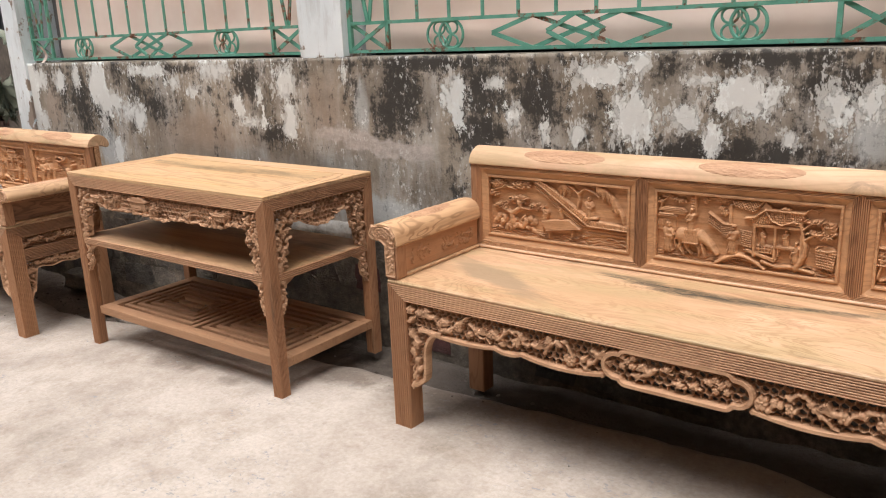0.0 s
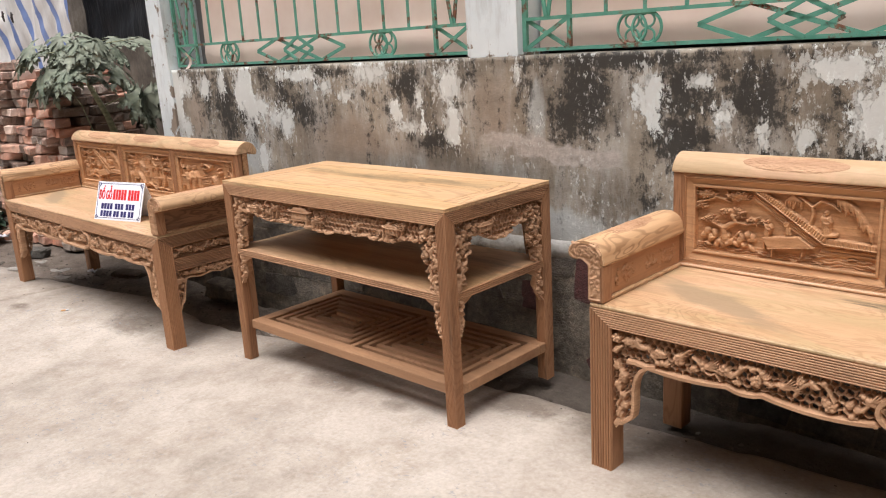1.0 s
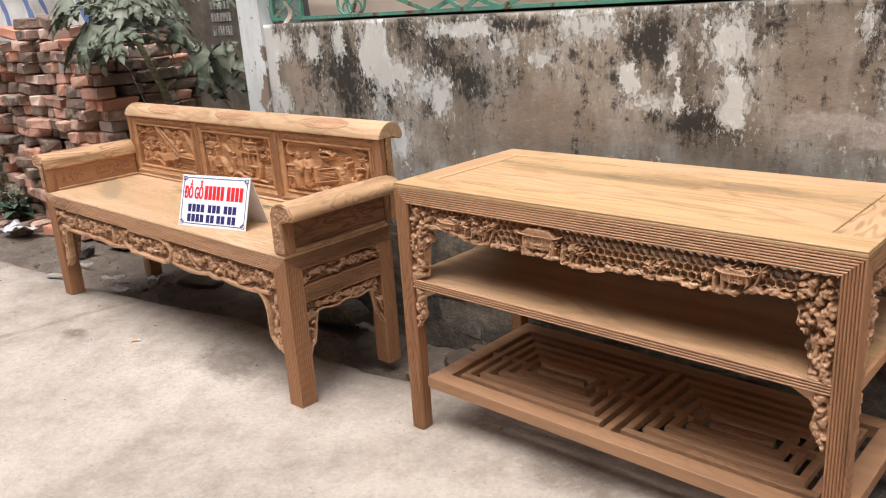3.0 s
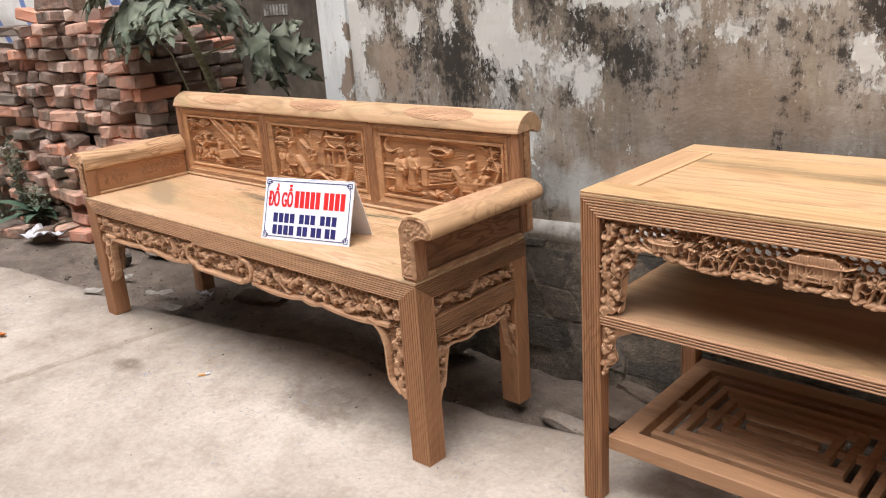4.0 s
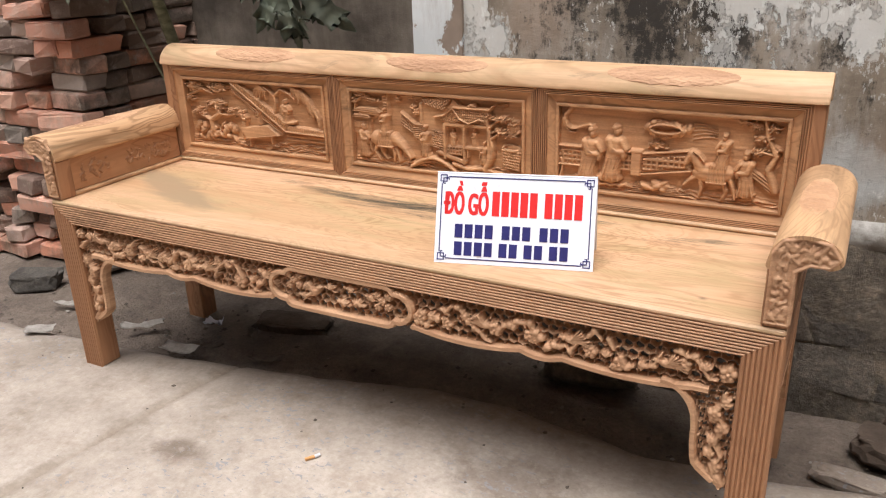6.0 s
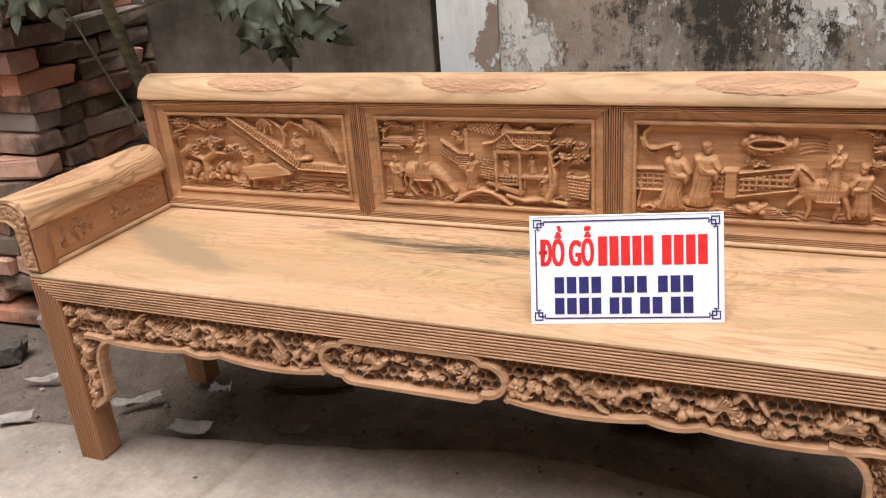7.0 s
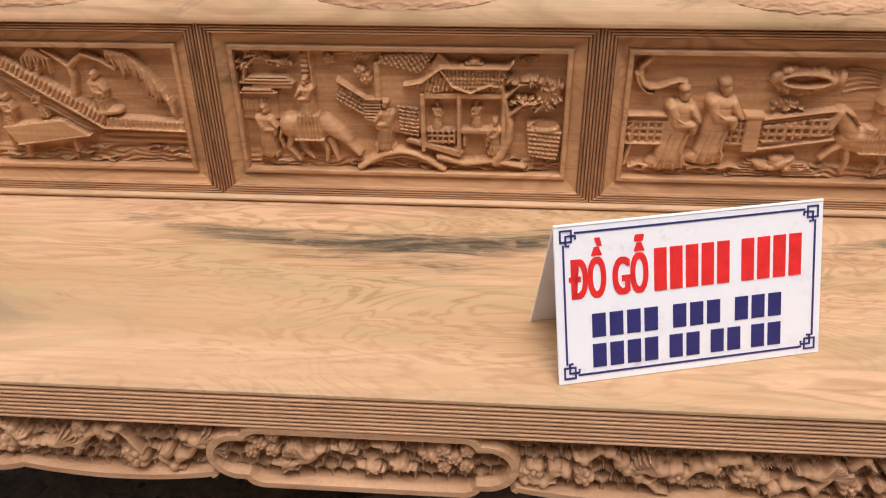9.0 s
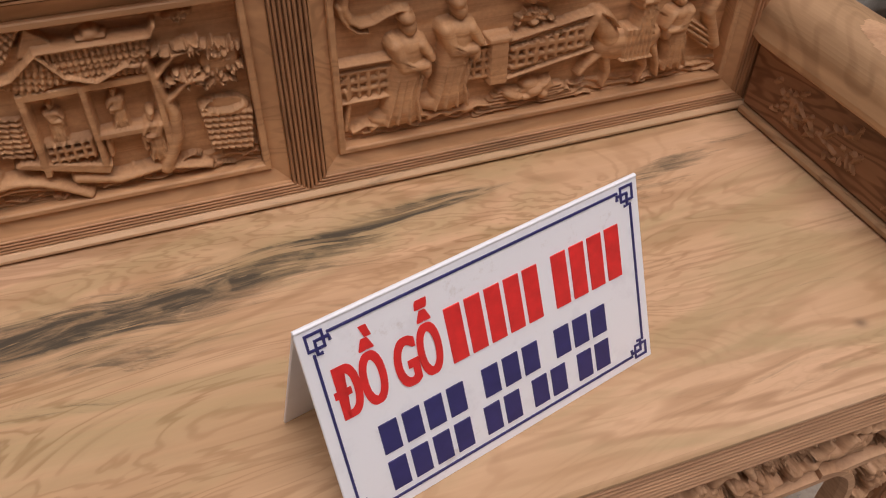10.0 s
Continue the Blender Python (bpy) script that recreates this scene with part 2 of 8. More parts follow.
# ---- geometry ----
class Geo:
    """Vertices and faces gathered for one mesh."""

    def __init__(self):
        self.v, self.f = [], []

    def add(self, verts, faces):
        k = len(self.v)
        self.v += [tuple(p) for p in verts]
        self.f += [tuple(i + k for i in f) for f in faces]
        return self

    def box(self, x0, y0, z0, x1, y1, z1, c=0.002):
        """A box with chamfered edges."""
        lo, hi = (x0, y0, z0), (x1, y1, z1)
        c = min(c, 0.45 * min(h - l for l, h in zip(lo, hi)))
        vs, at = [], {}
        for i in (0, 1):
            for j in (0, 1):
                for k in (0, 1):
                    s = (i, j, k)
                    for ax in range(3):
                        p = [(hi if s[a] else lo)[a] + (0 if a == ax else (-c if s[a] else c)) for a in range(3)]
                        at[s, ax] = len(vs)
                        vs.append(p)
        fs = []
        for ax in range(3):
            a, b = [q for q in range(3) if q != ax]
            for side in (0, 1):
                ring = []
                for i, j in ((0, 0), (1, 0), (1, 1), (0, 1)):
                    s = [0, 0, 0]
                    s[ax], s[a], s[b] = side, i, j
                    ring.append(at[tuple(s), ax])
                fs.append(ring if (side == 1) == (ax != 1) else ring[::-1])
        for ax in range(3):
            a, b = [q for q in range(3) if q != ax]
            for i in (0, 1):
                for j in (0, 1):
                    s0, s1 = [0, 0, 0], [0, 0, 0]
                    s0[ax], s1[ax] = 0, 1
                    s0[a] = s1[a] = i
                    s0[b] = s1[b] = j
                    s0, s1 = tuple(s0), tuple(s1)
                    fs.append([at[s0, a], at[s1, a], at[s1, b], at[s0, b]])
        for i in (0, 1):
            for j in (0, 1):
                for k in (0, 1):
                    fs.append([at[(i, j, k), 0], at[(i, j, k), 1], at[(i, j, k), 2]])
        return self.add(vs, fs)

    def beads(self, origin, along, across, out, length, width, count, m0=0.0, m1=0.0, deep=0.0040):
        """A strip of parallel rounded beads; m0, m1 slant its ends for mitres."""
        o, s, w, n = (Vector(q) for q in (origin, along, across, out))
        prof = [(0.0, -deep)]
        p = width / count
        for i in range(count):
            prof += [(p * (i + 0.03), -deep), (p * (i + 0.10), -0.0014), (p * (i + 0.28), 0.0), (p * (i + 0.58), 0.0), (p * (i + 0.78), -0.0014), (p * (i + 0.86), -deep)]
        prof.append((width, -deep))
        vs = []
        for q, d in prof:
            vs += [o + s * (m0 * q) + w * q + n * d, o + s * (length - m1 * q) + w * q + n * d]
        fs = [(2 * i, 2 * i + 1, 2 * i + 3, 2 * i + 2) for i in range(len(prof) - 1)]
        return self.add(vs, fs)

    def sweep(self, path, profile, side, closed=False, caps=True):
        """A profile of (across, out) carried along a path; side is the fixed out direction."""
        n, m = len(path), len(profile)
        path = [Vector(p) for p in path]
        side = Vector(side).normalized()
        vs = []
        for i, p in enumerate(path):
            a = path[i - 1] if (i or closed) else p
            b = path[(i + 1) % n] if (i < n - 1 or closed) else p
            t = (b - a).normalized()
            x = t.cross(side).normalized()
            vs += [p + x * q + side * r for q, r in profile]
        fs = []
        for i in range(n if closed else n - 1):
            for j in range(m):
                k = (i + 1) % n
                fs.append((i * m + j, k * m + j, k * m + (j + 1) % m, i * m + (j + 1) % m))
        if caps and not closed:
            fs += [tuple(range(m)), tuple(range((n - 1) * m, n * m))[::-1]]
        return self.add(vs, fs)

    def tube(self, path, radii, sides=8):
        path = [Vector(p) for p in path]
        if not isinstance(radii, (list, tuple)):
            radii = [radii] * len(path)
        vs, up = [], Vector((0.31, 0.17, 0.93))
        for i, p in enumerate(path):
            t = (path[min(i + 1, len(path) - 1)] - path[max(i - 1, 0)]).normalized()
            x = t.cross(up if abs(t.dot(up)) < 0.95 else Vector((1, 0, 0))).normalized()
            y = t.cross(x)
            vs += [p + (x * math.cos(k * math.tau / sides) + y * math.sin(k * math.tau / sides)) * radii[i] for k in range(sides)]
        fs = [(i * sides + j, i * sides + (j + 1) % sides, (i + 1) * sides + (j + 1) % sides, (i + 1) * sides + j) for i in range(len(path) - 1) for j in range(sides)]
        fs += [tuple(range(sides))[::-1], tuple(range((len(path) - 1) * sides, len(path) * sides))]
        return self.add(vs, fs)

    def ring(self, centre, rx, rz, thick, n=28, sides=6):
        """A closed round hoop in an upright plane."""
        cx, cy, cz = centre
        path = [(cx + rx * math.cos(k * math.tau / n), cy, cz + rz * math.sin(k * math.tau / n)) for k in range(n)]
        prof = [(thick * math.cos(k * math.tau / sides), thick * math.sin(k * math.tau / sides)) for k in range(sides)]
        return self.sweep(path, prof, (0, -1, 0), closed=True)

    def moved(self, fn):
        self.v = [tuple(fn(*p)) for p in self.v]
        return self


def to_mesh(name, verts, faces, smooth=False):
    me = bpy.data.meshes.new(name)
    me.from_pydata(verts, [], faces)
    if smooth:
        me.polygons.foreach_set("use_smooth", [True] * len(me.polygons))
    me.update()
    return me


def part(name, geo, material, parent=None, label="", smooth=False):
    """One mesh object under a thing or a part."""
    me = geo if isinstance(geo, bpy.types.Mesh) else to_mesh(name, geo.v, geo.f, smooth)
    if not me.materials:
        me.materials.append(material)
    ob = new(name, me)
    ob.parent = parent
    if label:
        tagged(ob, label)
    return ob


def thing(name, label, category, group="", m=None):
    ob = new(name)
    ob.empty_display_size = 0.1
    tagged(ob, label, category, group)
    if m is not None:
        ob.matrix_basis = m
    return ob


def smooth01(t):
    t = np.clip(t, 0, 1)
    return t * t * (3 - 2 * t)


def noise2(x, y, scale, seed=0, octaves=3):
    """Value noise on arrays, about -1 to 1."""
    total, amp, norm = 0, 1.0, 0
    for o in range(octaves):
        u, v = x * scale * 2 ** o + 17.3 * seed, y * scale * 2 ** o + 9.1 * seed
        i, j = np.floor(u), np.floor(v)
        fu, fv = smooth01(u - i), smooth01(v - j)

        def cell(a, b):
            s = np.sin(a * 127.1 + b * 311.7 + seed * 74.7 + o * 13.7) * 43758.5453
            return (s - np.floor(s)) * 2 - 1
        total = total + amp * ((cell(i, j) * (1 - fu) + cell(i + 1, j) * fu) * (1 - fv) + (cell(i, j + 1) * (1 - fu) + cell(i + 1, j + 1) * fu) * fv)
        norm += amp
        amp *= 0.5
    return total / norm


# ---- carving: heights over a plane, piece by piece ----
class Carving:
    def __init__(self, x, z, floor=0.0):
        self.x, self.z = x, z
        self.h = np.zeros_like(x) + floor
        self.power = 0.5

    def top(self, h):
        self.h = np.maximum(self.h, h)

    def dome(self, cx, cz, rx, rz, h, turn=0.0, base=0.0):
        c, s = math.cos(turn), math.sin(turn)
        dx, dz = self.x - cx, self.z - cz
        u, v = (dx * c + dz * s) / rx, (-dx * s + dz * c) / rz
        r = 1 - u * u - v * v
        self.top(np.where(r > 0, base + h * np.clip(r, 0, 1) ** self.power, -1))

    def stick(self, x0, z0, x1, z1, r, h, r1=None):
        dx, dz = x1 - x0, z1 - z0
        t = np.clip(((self.x - x0) * dx + (self.z - z0) * dz) / (dx * dx + dz * dz + 1e-12), 0, 1)
        d = np.hypot(self.x - x0 - t * dx, self.z - z0 - t * dz)
        rr = r + ((r1 if r1 is not None else r) - r) * t
        q = 1 - (d / rr) ** 2
        self.top(np.where(q > 0, h * np.clip(q, 0, 1) ** self.power, -1))

    def branch(self, pts, r, h, r1=None):
        for i in range(len(pts) - 1):
            a = r + ((r1 or r) - r) * i / (len(pts) - 1)
            b = r + ((r1 or r) - r) * (i + 1) / (len(pts) - 1)
            self.stick(*pts[i], *pts[i + 1], a, h, b)

    def blossom(self, cx, cz, r, h, turn=0.0, petals=5):
        for k in range(petals):
            a = turn + k * math.tau / petals
            self.dome(cx + 0.58 * r * math.cos(a), cz + 0.58 * r * math.sin(a), 0.46 * r, 0.46 * r, h * 0.8)
        self.dome(cx, cz, 0.3 * r, 0.3 * r, h)

    def slab(self, pts, h, ribs=0.0, direction=(1, 0), rows=0.0):
        """A convex flat piece (corners in order), with optional ribs across it."""
        inside = np.full(self.x.shape, 1.0)
        n = len(pts)
        area = sum(pts[i][0] * pts[(i + 1) % n][1] - pts[(i + 1) % n][0] * pts[i][1] for i in range(n))
        sign = 1 if area > 0 else -1
        for i in range(n):
            (x0, z0), (x1, z1) = pts[i], pts[(i + 1) % n]
            d = sign * ((x1 - x0) * (self.z - z0) - (z1 - z0) * (self.x - x0)) / (math.hypot(x1 - x0, z1 - z0) + 1e-9)
            inside = np.minimum(inside, d)
        hh = np.full(self.x.shape, h)
        if ribs:
            p = (self.x * direction[0] + self.z * direction[1]) / ribs
            hh = hh - 0.0034 * (np.abs((p % 1) - 0.5) * 2) ** 2
            if rows:
                q = (self.z * direction[0] - self.x * direction[1]) / rows
                hh = hh - 0.0022 * (q % 1)
        self.top(np.where(inside > 0, hh * smooth01(inside / 0.0015 + 0.2), -1))

    def lattice(self, pts, h, step):
        a, b = (self.x % step) / step, (self.z % step) / step
        c = Carving(self.x, self.z)
        c.slab(pts, h)
        hole = (np.abs(a - 0.5) < 0.3) & (np.abs(b - 0.5) < 0.3)
        self.top(np.where(hole, c.h - 0.0045, c.h) * (c.h > 0))

    def waves(self, z0, h, seed):
        c = (self.z - z0) + 0.005 * noise2(self.x, self.z * 0 + seed, 30, seed, 2)
        ridge = np.sin(self.z * 760 + 7 * noise2(self.x, self.z, 34, seed + 3, 3) + self.x * 25)
        self.top(np.where(c < 0, h * (0.6 + 0.3 * ridge) * smooth01(-c / 0.008), -1))


def honeycomb(x, z, a=0.0145, deep=0.0045):
    """Pierced six-sided cells."""
    best = np.full(x.shape, 9.0)
    for o in (0.0, 0.5):
        dx = np.abs((x / a + o) % 1 - 0.5) * a
        dz = np.abs((z / (a * math.sqrt(3)) + o) % 1 - 0.5) * a * math.sqrt(3)
        best = np.minimum(best, np.maximum(dx, dx / 2 + dz * math.sqrt(3) / 2))
    return -deep * smooth01((0.45 * a - best) / 0.0016 + 0.5)


def relief_geo(x, z, h, y, thick=0.0, cut=None):
    """Carved sheet: the face with its pierced cells, and a back sheet behind it."""
    nx, nz = x.shape
    idx = np.arange(nx * nz).reshape(nx, nz)
    q = np.stack([idx[:-1, :-1], idx[1:, :-1], idx[1:, 1:], idx[:-1, 1:]], -1).reshape(-1, 4)
    v = np.stack([x, y - h, z], -1).reshape(-1, 3)
    if cut is not None:
        keep = h.reshape(-1)[q].max(1) > cut
        q = q[keep]
    g = Geo()
    g.v, g.f = v.tolist(), q.tolist()
    if thick:
        vb = v.copy()
        vb[:, 1] = y + thick
        k = len(g.v)
        g.v += vb.tolist()
        g.f += (q[:, ::-1] + k).tolist()
        rim = np.concatenate([idx[:, 0], idx[-1, 1:], idx[::-1, -1][1:], idx[0, ::-1][1:]])
        g.f += [(int(a), int(b), int(b) + k, int(a) + k) for a, b in zip(rim[:-1], rim[1:])]
    return g


# ---- carved benches ----
BL, SEAT = 1.80, 0.48


def upright(c, x, z, tall, r, h):
    """A plain draped upright mass with folds and a small knob."""
    c.stick(x, z, x, z + tall * 0.58, r, h, r * 0.60)
    c.dome(x, z + tall * 0.60, r * 0.82, tall * 0.20, h * 0.98)
    c.dome(x, z + tall * 0.86, r * 0.42, tall * 0.115, h * 0.95)
    for k in (-1.0, 0.0, 1.0):
        c.stick(x + k * r * 0.6, z, x + k * r * 0.16, z + tall * 0.52, r * 0.20, h * 1.10, r * 0.09)


def songbird(c, x, z, s, t, way=1):
    """A small bird in relief: body, head, beak, fanned wing and tail."""
    co, si = math.cos(t) * way, math.sin(t)
    c.dome(x, z, 0.017 * s, 0.0078 * s, 0.0125, t * way)
    c.dome(x + 0.016 * s * co, z + 0.016 * s * si + 0.003 * s, 0.0062 * s, 0.0055 * s, 0.0130)
    c.stick(x + 0.021 * s * co, z + 0.020 * s * si + 0.003 * s, x + 0.028 * s * co, z + 0.024 * s * si, 0.0018 * s, 0.011, 0.0008)
    for w in range(5):
        b = 2.0 + 0.24 * w
        c.stick(x, z + 0.003 * s, x + way * 0.026 * s * math.cos(b), z + 0.022 * s * math.sin(b), 0.0030 * s, 0.0142 - 0.0006 * w, 0.0016)
    for w in range(3):
        c.stick(x - 0.012 * s * co, z - 0.012 * s * si, x - 0.033 * s * co, z - (0.030 * s * si) + (0.006 * w - 0.007) * s, 0.0030 * s, 0.0112, 0.0016)


def spray(c, x, z, s, rng, n=5):
    """A fan of pointed leaves."""
    a0 = rng.uniform(0, math.tau)
    for k in range(n):
        a = a0 + (k - n / 2) * 0.52
        c.stick(x, z, x + 0.0125 * s * math.cos(a), z + 0.0105 * s * math.sin(a), 0.0062 * s, rng.uniform(0.0095, 0.0135), 0.0024)


def scroll_carving(x, z, rng, density, size=1.0, calm=None, cell=0.0205):
    """Gnarled plum branches, blossoms, leaves and birds over a pierced honeycomb; calm is a stretch kept nearly free of them."""
    c = Carving(x, z, -1.0)
    c.power = 0.36
    x0, x1, z1 = float(x.min()), float(x.max()), float(z.max())
    low = x[:, 0], z[:, 0]

    def free(q):
        return calm is None or not calm[0] < q < calm[1]

    def level(q, t):
        zl = float(np.interp(q, *low)) + 0.004
        return zl + (z1 - 0.003 - zl) * t
    # the branch, knotted and broken, with side twigs
    px, phase, last = x0, rng.uniform(0, 6), None
    while px < x1:
        t = 0.5 + 0.30 * math.sin(px * 42 + phase) + rng.uniform(-0.12, 0.12)
        here = (px, level(px, t))
        if last and rng.random() > 0.30 and free(px):
            r = rng.uniform(0.0042, 0.0070) * size
            c.stick(*last, *here, r, rng.uniform(0.0085, 0.0115), r * 0.8)
            if rng.random() < 0.5:
                c.dome(*here, 0.0105 * size, 0.0085 * size, 0.0125, rng.uniform(0, 3))
            if rng.random() < 0.6:
                a = rng.uniform(0, math.tau)
                c.stick(*here, here[0] + 0.016 * size * math.cos(a), here[1] + 0.013 * size * math.sin(a), 0.0042 * size, 0.009, 0.0022)
        last = here
        px += rng.uniform(0.011, 0.017) * size
    n = max(2, int((x1 - x0) / (0.042 * size) * density))
    for k in range(n):
        bx = x0 + (k + rng.uniform(0.25, 0.75)) * (x1 - x0) / n
        if not free(bx):
            continue
        bz, kind = level(bx, rng.uniform(0.18, 0.86)), k % 5
        if kind in (0, 3):
            c.blossom(bx, bz, rng.uniform(0.0145, 0.0190) * size, rng.uniform(0.0125, 0.0148), rng.uniform(0, 2))
            if rng.random() < 0.6:
                a = rng.uniform(0, math.tau)
                c.blossom(bx + 0.018 * size * math.cos(a), bz + 0.013 * size * math.sin(a), 0.0105 * size, 0.0118, rng.uniform(0, 2))
        elif kind == 2:
            songbird(c, bx, level(bx, rng.uniform(0.4, 0.6)), 1.25 * size, rng.uniform(-0.4, 0.4), rng.choice((-1, 1)))
        else:
            spray(c, bx, bz, size, rng, 5)
    if calm:
        m = (calm[0] + calm[1]) / 2
        for dx, dz in ((-0.122, 0.012), (0.112, 0.002)):
            for i, j in ((0, 0), (-0.012, -0.015), (0.014, -0.012), (0.016, 0.012), (-0.013, 0.011)):
                c.blossom(m + dx + i, level(m, 0.5) + dz + j, 0.0098, 0.0125 if i else 0.0142, i * 90)
        songbird(c, m - 0.066, level(m, 0.40), 1.15, 0.55)
        for q, t in ((-0.02, 0.62), (0.03, 0.72), (0.05, 0.35), (0.01, 0.28), (-0.095, 0.25), (0.085, 0.6)):
            spray(c, m + q, level(m, t), 0.95, rng, 4)
            c.stick(m + q - 0.014, level(m, t), m + q + 0.016, level(m, t - 0.1), 0.0036, 0.009, 0.002)
    base = honeycomb(x, z, cell, 0.0165) + 0.0035
    return np.where(c.h > 0.0, c.h + 0.0012, base)


def apron_low(s):
    """Lower edge of the bench apron at the distance s from the nearer end: scallops that meet in cusps."""
    z = np.full_like(s, 0.336)
    for a, b, dip in ((0.14, 0.385, 0.010), (0.385, 0.47, 0.009), (0.47, 0.715, 0.013)):
        t = np.clip((s - a) / (b - a), 0, 1)
        z = z - np.where((s >= a) & (s < b), dip * np.sin(np.pi * t) ** 0.8, 0)
    return np.where(s >= 0.715, 0.330, z)


def bracket_edge(z, top=0.336, low=0.135):
    """How far a corner bracket reaches from its leg at the height z."""
    t = np.clip((z - low) / (top - low), 0, 1)
    arc = np.clip((t - 0.55) / 0.45, 0, 1)
    return 0.014 + 0.040 * smooth01(t / 0.25) + 0.012 * np.sin(np.pi * np.clip(t, 0, 1)) + 0.078 * (1 - np.sqrt(np.maximum(0.0, 1 - arc * arc)))


def bead_profile(w, h):
    return [(-w, -h), (-w, 0.3 * h), (-0.6 * w, h), (0.6 * w, h), (w, 0.3 * h), (w, -h)]


def bracket_pair(rng_seed, top, low, leg, y, a=0.0165, rim=True):
    """A carved corner bracket under an apron, growing from x = leg to larger x; returns its carving and rim."""
    rows = low + (top - low) * np.sin(0.5 * np.pi * np.linspace(0, 1, 90))
    t = np.linspace(0, 1, 34)
    reach = bracket_edge(rows, top, low)
    x = leg + reach[None, :] * t[:, None]
    z = np.repeat(rows[None, :], 34, 0)
    rng = random.Random(rng_seed)
    c = Carving(x, z, -1.0)
    c.power = 0.36
    stem = [(leg + 0.012 + 0.016 * abs(math.sin(k * 1.1)), low + (top - low) * k / 9) for k in range(10)]
    c.branch(stem, 0.0045, 0.009, 0.003)
    for k in range(7):
        zz = low + (top - low) * (k + 0.6) / 7.4
        cx = leg + 0.014 + rng.uniform(0, 0.022)
        c.blossom(cx, zz, rng.uniform(0.0105, 0.0135), 0.0135, rng.uniform(0, 2))
        c.dome(leg + 0.012 + rng.uniform(0, 0.026), zz + 0.014, 0.010, 0.0042, 0.009, rng.uniform(-1.2, 1.2))
        c.stick(cx, zz, cx + rng.uniform(-0.016, 0.016), zz + rng.uniform(-0.02, 0.02), 0.003, 0.007, 0.0015)
    for k in range(5):
        c.dome(leg + 0.010 + 0.004 * k, low + 0.010 + 0.006 * (k % 3), 0.009, 0.008, 0.010, k)
    h = np.where(c.h > 0, c.h + 0.001, honeycomb(x, z, a, 0.0165) + 0.004)
    body = relief_geo(x, z, h, y, 0.0115, -0.0117)
    edge = None
    if rim:
        path = [(leg + float(r), y, float(q)) for q, r in zip(rows, reach)][4::3]
        edge = Geo().sweep(path, bead_profile(0.0066, 0.0135), (0, -1, 0))
    return body, edge


def flip(geo, width):
    geo.v = [(width - x, y, z) for x, y, z in geo.v]
    return geo


def side_turn(geo, x, sign):
    """Lay a carving made facing -y onto an end face at x, facing outward along sign."""
    geo.v = [(x + sign * -py, px, pz) for px, py, pz in geo.v]
    return geo


def panel_grid(w, h):
    return np.meshgrid(np.linspace(0, w, 420), np.linspace(0, h, 166), indexing="ij")


MM = 0.001


